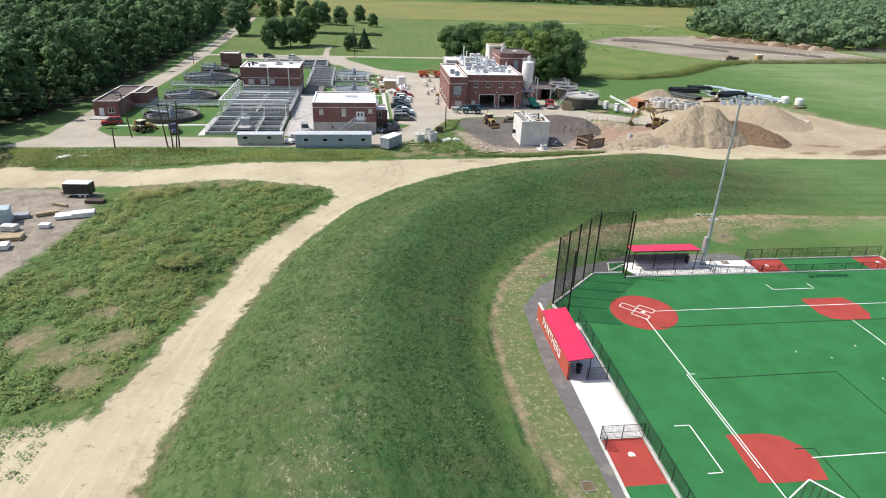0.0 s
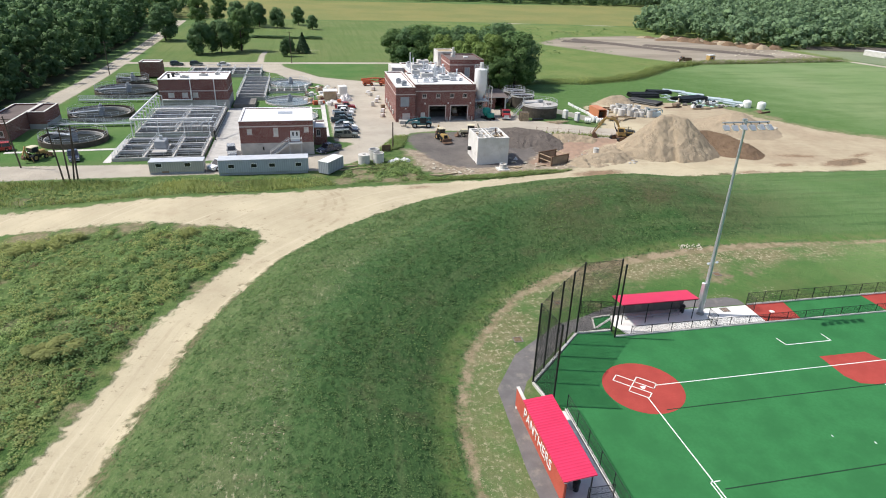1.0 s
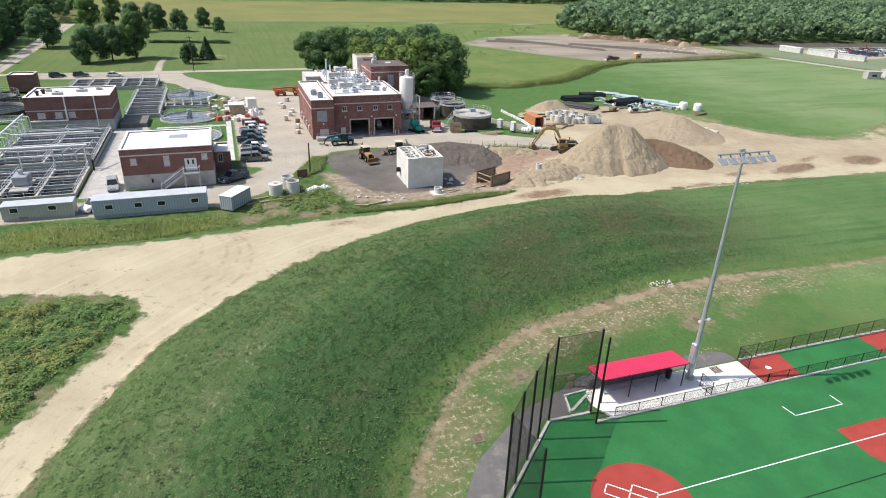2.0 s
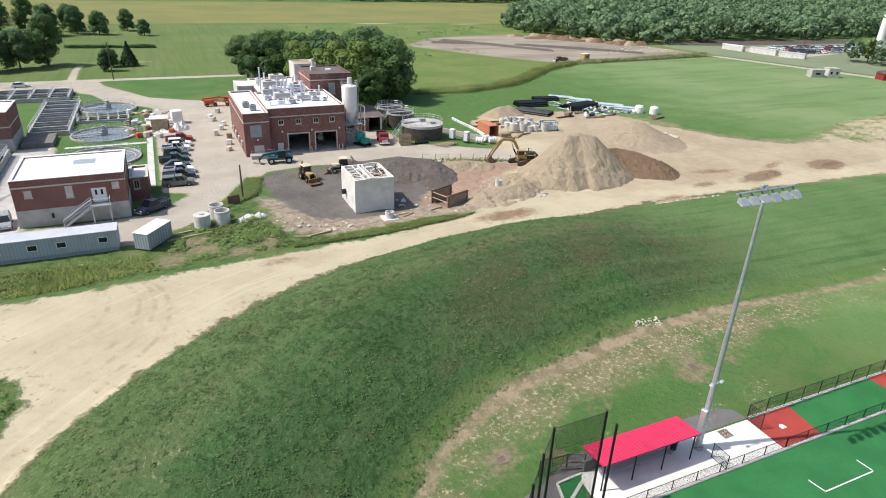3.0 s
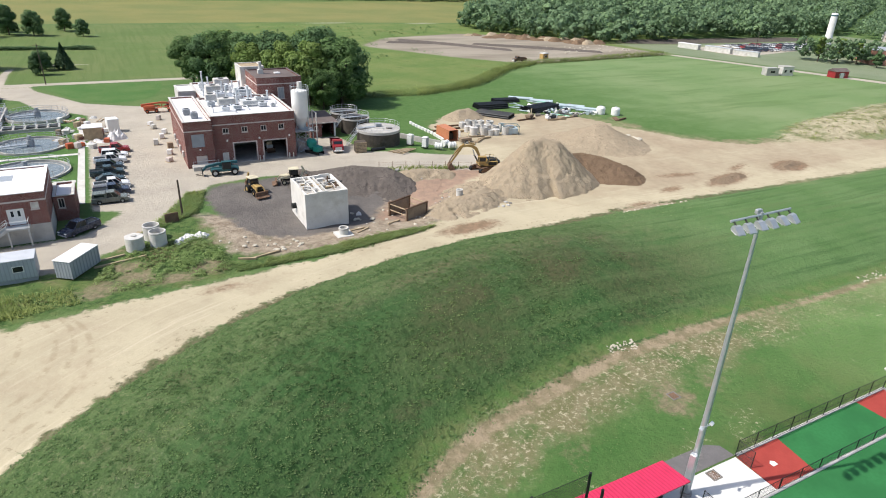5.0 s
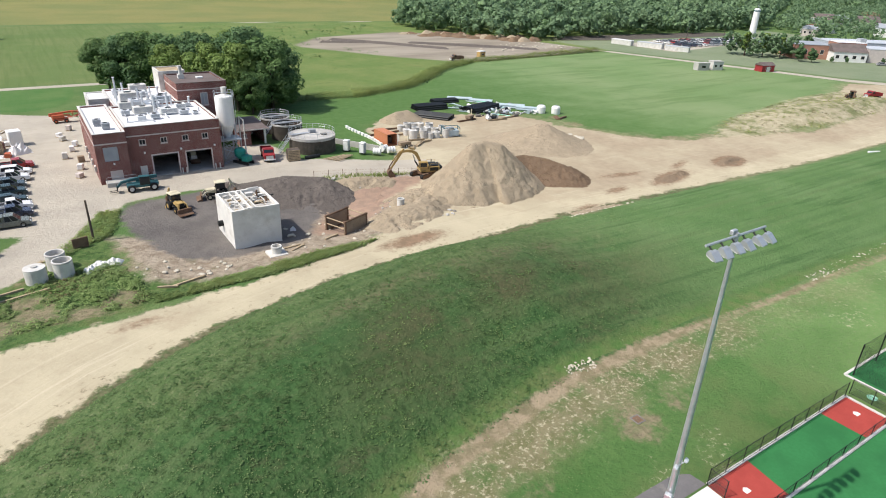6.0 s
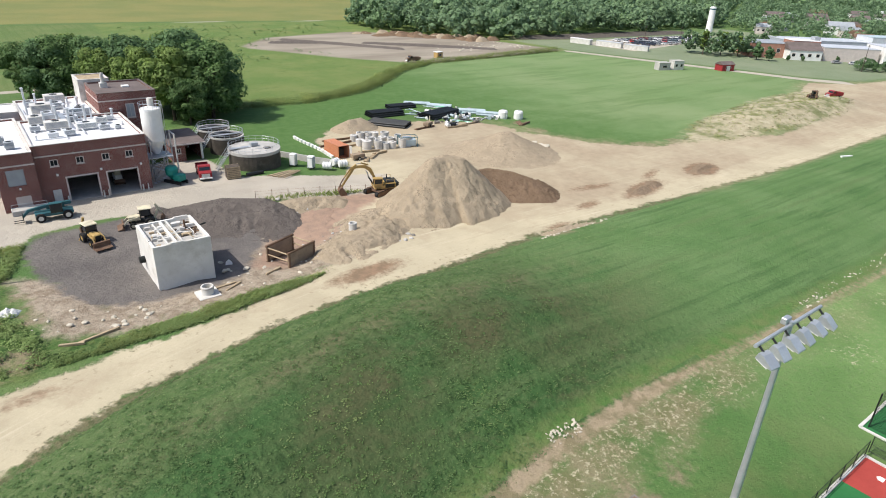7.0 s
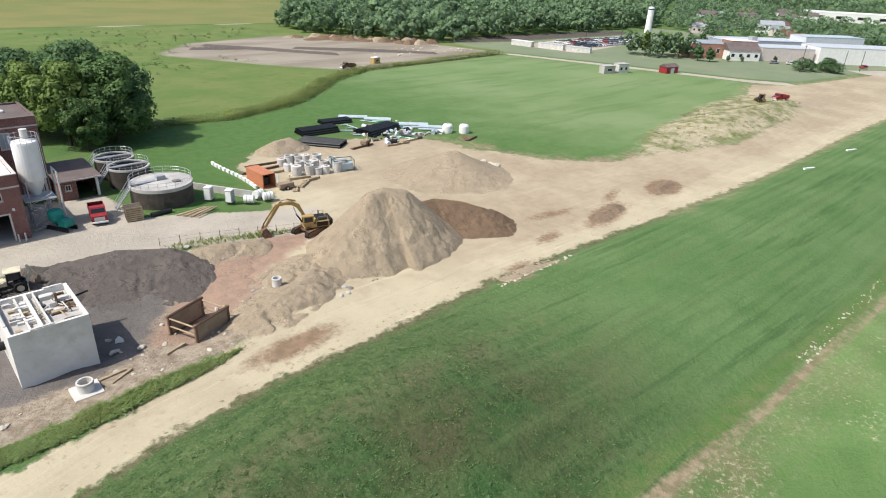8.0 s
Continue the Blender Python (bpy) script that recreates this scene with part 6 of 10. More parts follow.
def window(parent, x, y, z0, z1, w, pane="glass"):
    """A window in a wall that faces -y: pane, casing, bar and sill."""
    wd = part("window", Geo().wall(0, y - 0.03, x - w / 2, x + w / 2, z0, z1, 0.10, [(x - w / 2 + 0.13, x + w / 2 - 0.13, z0 + 0.13, z1 - 0.13)]), "trim", parent, "pale window casing")
    part("pane", Geo().box(x - w / 2 + 0.12, x + w / 2 - 0.12, y + 0.02, y + 0.04, z0 + 0.12, z1 - 0.12), pane, wd)
    part("glazing_bar", Geo().box(x - 0.035, x + 0.035, y - 0.01, y + 0.02, z0 + 0.12, z1 - 0.12), "trim", wd)
    part("sill", Geo().box(x - w / 2 - 0.08, x + w / 2 + 0.08, y - 0.14, y - 0.02, z0 - 0.12, z0), "trim", wd)


def brick_house(name, x0, x1, y0, y1, h, label, plinth=0.0, stripe=None, roof="roof_white", south=(), west=(), wall="brick", z=PZ, parapet=0.28, coping="concrete_pale"):
    """Walls with openings, parapet, coping, string course and flat roof."""
    t = thing(name, (x0 + x1) / 2, y0, z, label, "building")
    zb = z + plinth
    zt = z + h
    S = [(a, b, z + c, z + d) for a, b, c, d in south]
    Wn = [(a, b, z + c, z + d) for a, b, c, d in west]
    th = 0.35
    part("wall", Geo().wall(0, y0, x0, x1, zb, zt, th, S), wall, t)
    part("wall", Geo().wall(0, y1, x0, x1, zb, zt, -th), wall, t)
    part("wall", Geo().wall(1, x0, y0 + th, y1 - th, zb, zt, th, Wn), wall, t)
    part("wall", Geo().wall(1, x1, y0 + th, y1 - th, zb, zt, -th), wall, t)
    if plinth:
        e = 0.04
        part("plinth", Geo().wall(0, y0 - e, x0 - e, x1 + e, z - 0.4, zb, th).wall(0, y1 + e, x0 - e, x1 + e, z - 0.4, zb, -th).wall(1, x0 - e, y0 + th - e, y1 - th + e, z - 0.4, zb, th).wall(1, x1 + e, y0 + th - e, y1 - th + e, z - 0.4, zb, -th), "concrete", t, "grey concrete base")
    part("roof", Geo().box(x0 + th, x1 - th, y0 + th, y1 - th, zt - parapet - 0.25, zt - parapet), roof, t)
    c = Geo()
    c.box(x0 - 0.05, x1 + 0.05, y0 - 0.05, y0 + th + 0.03, zt, zt + 0.09).box(x0 - 0.05, x1 + 0.05, y1 - th - 0.03, y1 + 0.05, zt, zt + 0.09)
    c.box(x0 - 0.05, x0 + th + 0.03, y0 + th + 0.03, y1 - th - 0.03, zt, zt + 0.09).box(x1 - th - 0.03, x1 + 0.05, y0 + th + 0.03, y1 - th - 0.03, zt, zt + 0.09)
    part("coping", c, coping, t)
    if stripe:
        s0, s1 = z + stripe, z + stripe + 0.22
        e = 0.05
        part("string_course", Geo().box(x0 - e, x1 + e, y0 - e, y0 - 0.002, s0, s1).box(x0 - e, x0 - 0.002, y0, y1, s0, s1).box(x1 + 0.002, x1 + e, y0, y1, s0, s1), "trim", t, "pale stone band")
    return t


def vent(x, y, z, r, h, mat="galv", hood=True, label="galvanised roof vent with a hood"):
    t = thing("roof_vent", x, y, z, label, "vent", "roof vents")
    sub("curb", Geo().box(-r * 1.3, r * 1.3, -r * 1.3, r * 1.3, 0, 0.25), "galv", t)
    sub("flue", Geo().cyl((0, 0, 0.25), (0, 0, h), r, n=12), mat, t)
    if hood:
        sub("hood", Geo().lathe(0, 0, [(r * 1.5, h), (r * 1.6, h + r * 0.7), (r * 0.6, h + r * 1.2), (0, h + r * 1.25)], 12), mat, t)
    return t


def roof_unit(x, y, z, w, d, h, rz=0.0, mat="galv"):
    t = thing("air_handler", x, y, z, "grey metal air handling unit on a flat roof", "roof unit", "roof units", rz=rz)
    sub("curb", Geo().box(-w / 2 + 0.1, w / 2 - 0.1, -d / 2 + 0.1, d / 2 - 0.1, 0, 0.3), "grey_paint", t)
    sub("casing", Geo().cbox(-w / 2, w / 2, -d / 2, d / 2, 0.3, 0.3 + h, 0.05), mat, t)
    g = Geo()
    for i in range(5):
        k = 0.4 + h * (0.12 + 0.15 * i)
        g.box(-w / 2 + 0.15, w / 2 - 0.15, -d / 2 - 0.03, -d / 2, k, k + h * 0.07)
    sub("louvre", g, "grey_paint", t)
    sub("fan_guard", Geo().lathe(0, 0, [(0.0, 0.36 + h), (min(w, d) * 0.3, 0.36 + h), (min(w, d) * 0.32, 0.3 + h)], 14), "black_steel", t)
    return t


# the large hall with two open bay doors
hall = brick_house("process_hall", 29.0, 45.2, 178.0, 196.0, 9.4, "two-storey red brick hall with open bay doors and white roof", stripe=7.6,
                   south=[(32.9, 37.2, 0, 3.9), (38.7, 43.2, 0, 3.9)] + [(x - 0.58, x + 0.58, 5.95, 7.05) for x in (31.6, 35.2, 38.9, 42.4)] + [(30.6, 31.8, 0, 2.2)])
for x in (31.6, 35.2, 38.9, 42.4):
    window(hall, x, 178.08, PZ + 5.95, PZ + 7.05, 1.16)
for a, b in ((32.9, 37.2), (38.7, 43.2)):
    part("door_surround", Geo().wall(0, 177.93, a - 0.22, b + 0.22, PZ - 0.05, PZ + 4.1, 0.06, [(a, b, PZ - 0.1, PZ + 3.9)]), "trim", hall, "pale door surround")
    part("door_housing", Geo().box(a - 0.1, b + 0.1, 178.4, 179.0, PZ + 3.7, PZ + 4.4), "grey_paint", hall)
part("door", Geo().cbox(30.62, 31.78, 178.05, 178.12, PZ, PZ + 2.18, 0.02), "offwhite", hall, "pale metal door")
part("floor_slab", Geo().box(29.3, 44.9, 178.0, 195.6, PZ - 0.4, PZ + 0.03), "concrete", hall)
part("ceiling_beam", Geo().box(29.4, 44.8, 190.0, 190.3, PZ + 0.03, PZ + 7.5), "concrete_dark", hall)
for x in (31.7, 37.9, 43.9):
    lamp = part("wall_lamp", Geo().cbox(x - 0.16, x + 0.16, 177.72, 177.99, PZ + 4.4, PZ + 4.75, 0.04), "white", hall, "white wall lamp")
for x in (32.5, 37.6, 38.3, 43.6, 44.4):
    part("bollard", Geo().cyl((x, 177.4, PZ - 0.2), (x, 177.4, PZ + 1.1), 0.11, n=10), "offwhite", hall, "pale bollard")
wing = brick_house("brick_wing", 23.9, 28.95, 176.9, 201.0, 8.9, "red brick wing with blocked windows and a white roof", stripe=7.0, south=[(25.1, 27.4, 4.0, 6.5), (25.6, 27.6, 0.3, 2.3)])
part("panel", Geo().cbox(25.1, 27.4, 177.0, 177.1, PZ + 4.0, PZ + 6.5, 0.02), "grey_paint", wing, "grey blocked-up window panel")
part("door", Geo().cbox(25.6, 27.6, 177.0, 177.1, PZ + 0.3, PZ + 2.3, 0.02), "trim", wing, "pale roller door")
part("dock", Geo().cbox(24.6, 29.4, 174.9, 176.9, PZ - 0.3, PZ + 0.75, 0.04), "concrete", wing, "concrete loading dock")
part("rail", Geo().pipe([(24.7, 175.0, PZ + 0.75), (24.7, 175.0, PZ + 1.8), (29.3, 175.0, PZ + 1.8), (29.3, 175.0, PZ + 0.75)], 0.035).pipe([(24.7, 175.0, PZ + 1.3), (29.3, 175.0, PZ + 1.3)], 0.03), "galv", wing)
part("downpipe", Geo().cyl((29.05, 177.85, PZ + 2.5), (29.05, 177.85, PZ + 8.5), 0.11, n=8), "brick", wing)
part("wall_lamp", Geo().cbox(26.3, 26.6, 176.62, 176.89, PZ + 3.4, PZ + 3.7, 0.04), "white", wing)
for i in range(4):
    y = 181 + 4.6 * i
    part("wall_box", Geo().cbox(23.55, 23.88, y, y + 0.9, PZ + 1.2, PZ + 2.3, 0.03), "offwhite", wing)
brick_house("boiler_house", 30.0, 41.9, 196.05, 214.0, 9.4, "rear brick part of the hall with a white roof", stripe=7.6)
rear = brick_house("stair_block", 26.2, 29.95, 203.0, 211.0, 9.6, "cream rendered stair block behind the brick hall", wall="concrete_pale", roof="roof_white", parapet=0.12)
tower = brick_house("brick_tower", 42.0, 52.0, 196.2, 208.5, 12.9, "taller red brick block with a dark flat roof", roof="roof_dark", stripe=11.4, coping="roof_dark", parapet=0.2)
for x in (47.2,):
    window(tower, x, 196.1, PZ + 8.2, PZ + 10.8, 1.5, "grey_paint")
part("chimney", Geo().box(43.9, 45.1, 202.8, 204.0, PZ + 12.6, PZ + 13.6).cyl((44.5, 203.4, PZ + 13.6), (44.5, 203.4, PZ + 15.4), 0.35, n=14), "offwhite", tower, "white chimney block")
part("skylight", Geo().cbox(47.5, 48.8, 202, 203.2, PZ + 12.5, PZ + 13.0, 0.05), "white", tower)
annex = brick_house("tower_annex", 41.0, 46.5, 208.7, 215.5, 13.4, "pale rendered block behind the brick tower", wall="offwhite", roof="wood", parapet=0.1)
_rr = random.Random(9)
for x, y, r, h in ((31, 199, 0.28, 5.2), (34.6, 192, 0.30, 3.2), (35.8, 186.8, 0.36, 3.6), (38.6, 189.5, 0.36, 3.4), (33.2, 207, 0.3, 2.6), (43.4, 193, 0.32, 1.6), (37.0, 201, 0.4, 1.4), (39.8, 205.5, 0.4, 1.6)):
    vent(x, y, PZ + 9.12, r * 0.6, h, "galv_pale")
for x, y, w, d, h in ((30.9, 188.5, 1.8, 1.6, 1.2), (32.8, 183.2, 2.2, 1.7, 1.1), (35.2, 183.6, 1.9, 1.7, 1.2), (36.9, 193.5, 2.4, 2.0, 1.2), (40.6, 185.2, 2.0, 1.6, 1.0), (42.6, 184.6, 1.2, 1.2, 0.6), (33.8, 197.8, 2.6, 2.0, 1.3), (39.6, 200.8, 2.4, 2.2, 1.4), (36.0, 205, 3.0, 2.4, 1.6), (42.6, 191.8, 1.6, 1.4, 0.9), (32.2, 209, 2.0, 2.0, 1.2)):
    roof_unit(x, y, PZ + 9.12, w * 0.85, d * 0.85, h * 0.62, _rr.choice((0, 0, 90)), "galv_pale")
for x, y, w, d, h in ((34.0, 188.6, 3.4, 1.8, 1.5), (38.2, 186.6, 3.0, 1.8, 1.2), (38.8, 196.8, 3.6, 2.2, 1.7), (31.6, 193.4, 2.2, 2.0, 1.6), (33.4, 201.8, 3.2, 2.4, 1.9), (36.6, 210.2, 3.4, 2.2, 1.8), (41.0, 189.8, 1.8, 1.5, 1.1)):
    roof_unit(x, y, PZ + 9.12, w, d, h * 0.8, 0, _rr.choice(("white", "galv_pale", "offwhite")))
for x, y, r, h in ((32.6, 190.6, 0.30, 4.4), (37.2, 191.6, 0.26, 4.0), (40.2, 194.2, 0.28, 3.2), (35.0, 199.6, 0.34, 4.6), (38.0, 204.0, 0.30, 3.6), (31.4, 205.4, 0.26, 3.0), (30.4, 182.4, 0.2, 1.2), (43.8, 187.0, 0.22, 1.0)):
    vent(x, y, PZ + 9.12, r * 0.55, h * 0.62, "galv_pale", _rr.random() < 0.4, "pale galvanised roof stack")
for x, y in ((25.6, 184.5), (26.6, 181.2)):
    roof_unit(x, y, PZ + 8.62, 1.3, 1.2, 0.9, 0, "grey_paint")
ducts = thing("roof_duct", 35.5, 194.8, PZ + 9.12, "galvanised ducts crossing a flat roof", "duct")
sub("duct", Geo().box(-4.5, 3.8, -0.4, 0.4, 0.5, 1.2).box(-0.4, 0.4, -7, -0.4, 0.5, 1.2), "galv", ducts)
sub("stand", Geo().box(-4, -3.8, -0.3, 0.3, 0, 0.5).box(3, 3.2, -0.3, 0.3, 0, 0.5).box(-0.3, 0.3, -7, -6.8, 0, 0.5), "galv", ducts)
for pts in ([(-5.4, -13.5, 0.35), (-1.0, -13.5, 0.35), (-1.0, -4.0, 0.35)], [(1.8, -12.0, 0.4), (1.8, -2.0, 0.4), (6.5, -2.0, 0.4)], [(-4.8, -8.0, 0.3), (-4.8, 12.0, 0.3)], [(2.8, 4.0, 0.4), (2.8, 16.0, 0.4)]):
    sub("roof_pipe", Geo().pipe(pts, 0.13, 8), "galv_pale", ducts, "pale insulated roof pipe")


def silo(x, y):
    t = thing("silo", x, y, PZ, "white steel silo on braced legs with stairs", "silo")
    sub("shell", Geo().lathe(0, 0, [(0.35, 4.2), (1.7, 7.0), (1.7, 12.3), (1.6, 12.55), (0.3, 12.9), (0, 12.9)], 28), "white", t, smooth=False)
    for a in range(4):
        c, s = math.cos(a * math.pi / 2 + 0.78), math.sin(a * math.pi / 2 + 0.78)
        sub("leg", Geo().cyl((1.75 * c, 1.75 * s, 0), (1.75 * c, 1.75 * s, 7.2), 0.12, n=8), "galv", t)
        c2, s2 = math.cos(a * math.pi / 2 + 2.35), math.sin(a * math.pi / 2 + 2.35)
        sub("brace", Geo().cyl((1.75 * c, 1.75 * s, 0.4), (1.75 * c2, 1.75 * s2, 4.0), 0.05, n=6).cyl((1.75 * c, 1.75 * s, 4.0), (1.75 * c2, 1.75 * s2, 4.0), 0.05, n=6), "galv", t)
    g = Geo()
    for i in range(16):
        a, b = 2 * math.pi * i / 16, 2 * math.pi * (i + 1) / 16
        p, q = (1.8 * math.cos(a), 1.8 * math.sin(a)), (1.8 * math.cos(b), 1.8 * math.sin(b))
        g.cyl((*p, 12.4), (*p, 13.5), 0.03, n=5).cyl((*p, 13.5), (*q, 13.5), 0.03, n=5).cyl((*p, 12.95), (*q, 12.95), 0.025, n=5)
    sub("railing", g, "galv", t)
    sub("filter", Geo().cyl((0.2, 0.2, 12.8), (0.2, 0.2, 14.2), 0.5, n=14), "offwhite", t)
    for k in range(3):
        z0 = 1.5 * k
        s = 1 if k % 2 == 0 else -1
        g = Geo()
        for i in range(7):
            u = -1.5 * s + 3.0 * s * i / 6
            g.box(u - 0.22, u + 0.22, -2.9, -2.0, z0 + 0.22 * i, z0 + 0.22 * i + 0.05)
        g.pipe([(-1.5 * s, -2.9, z0 + 1.0), (1.5 * s, -2.9, z0 + 2.4)], 0.03)
        sub("stair", g, "galv", t)
    sub("platform", Geo().box(-2.0, 2.0, -2.9, 0.8, 4.5, 4.58), "galv", t)
    for px, py in ((2.6, -2.6), (2.6, 0.4)):
        sub("mast", Geo().cyl((px, py, 0), (px, py, 8.2), 0.13, n=8), "offwhite", t)
    sub("header", Geo().cyl((2.6, -2.6, 8.2), (2.6, 0.4, 8.2), 0.12, n=8), "offwhite", t)
    sub("ladder", Geo().cyl((1.35, -1.4, 4.6), (1.35, -1.4, 13.3), 0.04, n=6).cyl((1.7, -1.1, 4.6), (1.7, -1.1, 13.3), 0.04, n=6), "galv", t)
    return t


silo(47.7, 182.6)

barn = thing("open_shed", 54.9, 190.6, PZ, "low brick shed with an open bay and brown roof", "shed")
part("wall", Geo().wall(0, 190.6, 52.1, 54.6, PZ - 0.3, PZ + 3.3, 0.3).wall(0, 199.8, 52.1, 57.9, PZ - 0.3, PZ + 3.3, -0.3).wall(1, 52.1, 190.9, 199.5, PZ - 0.3, PZ + 3.3, 0.3).wall(1, 57.9, 190.9, 199.5, PZ - 0.3, PZ + 3.3, -0.3), "brick", barn)
part("post", Geo().box(57.5, 57.9, 190.6, 190.9, PZ - 0.3, PZ + 3.3), "white", barn)
part("roof", Geo().add([(51.6, 190.0, PZ + 3.3), (58.4, 190.0, PZ + 3.3), (58.4, 200.2, PZ + 3.75), (51.6, 200.2, PZ + 3.75), (51.6, 190.0, PZ + 3.5), (58.4, 190.0, PZ + 3.5), (58.4, 200.2, PZ + 3.95), (51.6, 200.2, PZ + 3.95)], [(0, 3, 2, 1), (4, 5, 6, 7), (0, 1, 5, 4), (2, 3, 7, 6), (0, 4, 7, 3), (1, 2, 6, 5)]), "roof_dark", barn)
part("fascia", Geo().box(51.55, 58.45, 189.93, 190.0, PZ + 3.28, PZ + 3.52), "trim", barn)
window(barn, 53.3, 190.55, PZ + 1.6, PZ + 2.6, 0.9)


def ring_rail(t, cx, cy, r, z, n, h=1.05, mat="galv", a0=0.0, a1=2 * math.pi):
    g = Geo()
    for i in range(n):
        a, b = a0 + (a1 - a0) * i / n, a0 + (a1 - a0) * (i + 1) / n
        p, q = (cx + r * math.cos(a), cy + r * math.sin(a)), (cx + r * math.cos(b), cy + r * math.sin(b))
        g.cyl((*p, z), (*p, z + h), 0.035, n=5, caps=False)
        g.cyl((*p, z + h), (*q, z + h), 0.035, n=5, caps=False).cyl((*p, z + h * 0.5), (*q, z + h * 0.5), 0.028, n=5, caps=False)
    return sub("railing", g, mat, t, "steel railing")


def digester(x, y, r, h, lid, label):
    t = thing("tank", x, y, PZ, label, "tank", "round sludge tanks")
    if lid:
        sub("shell", Geo().lathe(0, 0, [(r, -0.3), (r, h - 0.3)], 40), "tank_dark", t, "dark stained concrete wall")
        sub("rim", Geo().lathe(0, 0, [(r + 0.06, h - 0.55), (r + 0.06, h), (r - 0.3, h + 0.02)], 40), "concrete", t)
        sub("cover", Geo().lathe(0, 0, [(r - 0.3, h - 0.02), (r * 0.3, h + 0.25), (0, h + 0.28)], 40), "concrete", t, "grey concrete cover")
        sub("hatch", Geo().cbox(-0.7, 0.7, -0.5, 0.5, h + 0.2, h + 1.0, 0.05), "grey_paint", t)
        sub("hatch", Geo().cbox(1.2, 2.4, -2.4, -1.6, h + 0.05, h + 0.4, 0.05), "concrete_dark", t)
        sub("walkway", Geo().box(-r, 0, -0.5, 0.5, h + 0.3, h + 0.38), "galv", t)
    else:
        sub("shell", Geo().lathe(0, 0, [(r, -0.3), (r, h), (r - 0.3, h), (r - 0.3, 0.4), (0, 0.4)], 40), "tank_dark", t, "dark stained concrete wall")
        sub("rim", Geo().lathe(0, 0, [(r + 0.05, h - 0.25), (r + 0.05, h + 0.05), (r - 0.33, h + 0.05), (r - 0.33, h - 0.2)], 40), "concrete", t)
        sub("sludge", Geo().lathe(0, 0, [(r - 0.3, h - 1.4), (0, h - 1.4)], 40), "water", t, "dark standing water")
        sub("walkway", Geo().box(-r, r, -0.45, 0.45, h + 0.06, h + 0.16), "galv", t)
    ring_rail(t, 0, 0, r - 0.1, h, 22)
    g = Geo()
    n = 12
    for i in range(n):
        g.box(-r - 2.6 + 0.22 * i, -r - 2.6 + 0.22 * i + 0.25, -0.45, 0.45, h * i / n, h * i / n + 0.06)
    for s in (-0.48, 0.48):
        g.cyl((-r - 2.6, s, 0), (-r + 0.1, s, h), 0.06, n=6).cyl((-r - 2.6, s, 1.0), (-r + 0.1, s, h + 1.0), 0.035, n=6)
        for i in range(4):
            u = i / 3
            g.cyl((-r - 2.6 + 2.7 * u, s, h * u), (-r - 2.6 + 2.7 * u, s, h * u + 1.0), 0.03, n=5)
    sub("stair", g, "galv", t, "galvanised access stair")
    return t


digester(65.1, 182.2, 4.85, 3.3, True, "round dark concrete tank with a flat cover")
digester(63.6, 193.2, 3.4, 3.4, False, "round dark concrete tank with an open top")
digester(63.2, 199.8, 3.3, 3.4, False, "round dark concrete tank with an open top")
wallr = thing("retaining_wall", 74, 184, PZ, "low grey concrete wall beside the tanks", "wall")
part("wall", Geo().wall(0, -0.15, 0, 15, -0.6, 1.1, 0.3), "concrete", wallr).matrix_world = pose(70.6, 187, 0.3, 0, 0, -58)

# the block house with an outside stair
blk = brick_house("pump_house", -12.4, 2.6, 150.2, 163.0, 7.3, "brick pump house on a concrete base with an outside stair", plinth=2.7, stripe=6.1, parapet=0.15, coping="roof_white",
                  south=[(-10.9, -9.9, 4.6, 5.7), (-5.6, -4.6, 4.1, 5.9), (-2.2, -0.2, 2.9, 5.2), (0.7, 1.7, 4.9, 5.9)])
window(blk, -10.4, 150.25, PZ + 4.6, PZ + 5.7, 1.0, "offwhite")
window(blk, -5.1, 150.25, PZ + 4.1, PZ + 5.9, 1.0, "offwhite")
window(blk, 1.2, 150.25, PZ + 4.9, PZ + 5.9, 1.0, "offwhite")
dr = part("door", Geo().cbox(-2.2, -0.2, 150.22, 150.3, PZ + 2.9, PZ + 5.2, 0.02), "white", blk, "white double door")
for px in (-1.75, -0.95):
    part("pane", Geo().box(px, px + 0.3, 150.19, 150.215, PZ + 4.1, PZ + 4.9), "glass", dr)
part("landing", Geo().box(-2.6, 0.2, 148.6, 150.15, PZ + 2.65, PZ + 2.85).box(-2.5, -2.3, 148.7, 148.9, PZ - 0.3, PZ + 2.65).box(-0.1, 0.1, 148.7, 148.9, PZ - 0.3, PZ + 2.65), "galv", blk, "steel landing")
g = Geo()
for i in range(13):
    u = i / 12
    g.box(-6.6 + 4.0 * u, -6.25 + 4.0 * u, 148.7, 149.9, PZ + 2.7 * u, PZ + 2.7 * u + 0.05)
for y in (148.65, 149.95):
    g.add([(-6.7, y - 0.04, PZ - 0.1), (-6.3, y - 0.04, PZ - 0.1), (-2.4, y - 0.04, PZ + 2.6), (-2.6, y - 0.04, PZ + 2.95), (-6.7, y + 0.04, PZ - 0.1), (-6.3, y + 0.04, PZ - 0.1), (-2.4, y + 0.04, PZ + 2.6), (-2.6, y + 0.04, PZ + 2.95)], [(0, 1, 2, 3), (7, 6, 5, 4), (0, 4, 5, 1), (1, 5, 6, 2), (2, 6, 7, 3), (3, 7, 4, 0)])
part("stair", g, "galv", blk, "steel stair")
g = Geo()
for y in (148.65, 149.95):
    g.pipe([(-6.5, y, PZ + 0.1), (-6.5, y, PZ + 1.1), (-2.5, y, PZ + 3.9), (-2.5, y, PZ + 2.8)], 0.045, 6).pipe([(-6.5, y, PZ + 0.6), (-2.5, y, PZ + 3.4)], 0.035, 6)
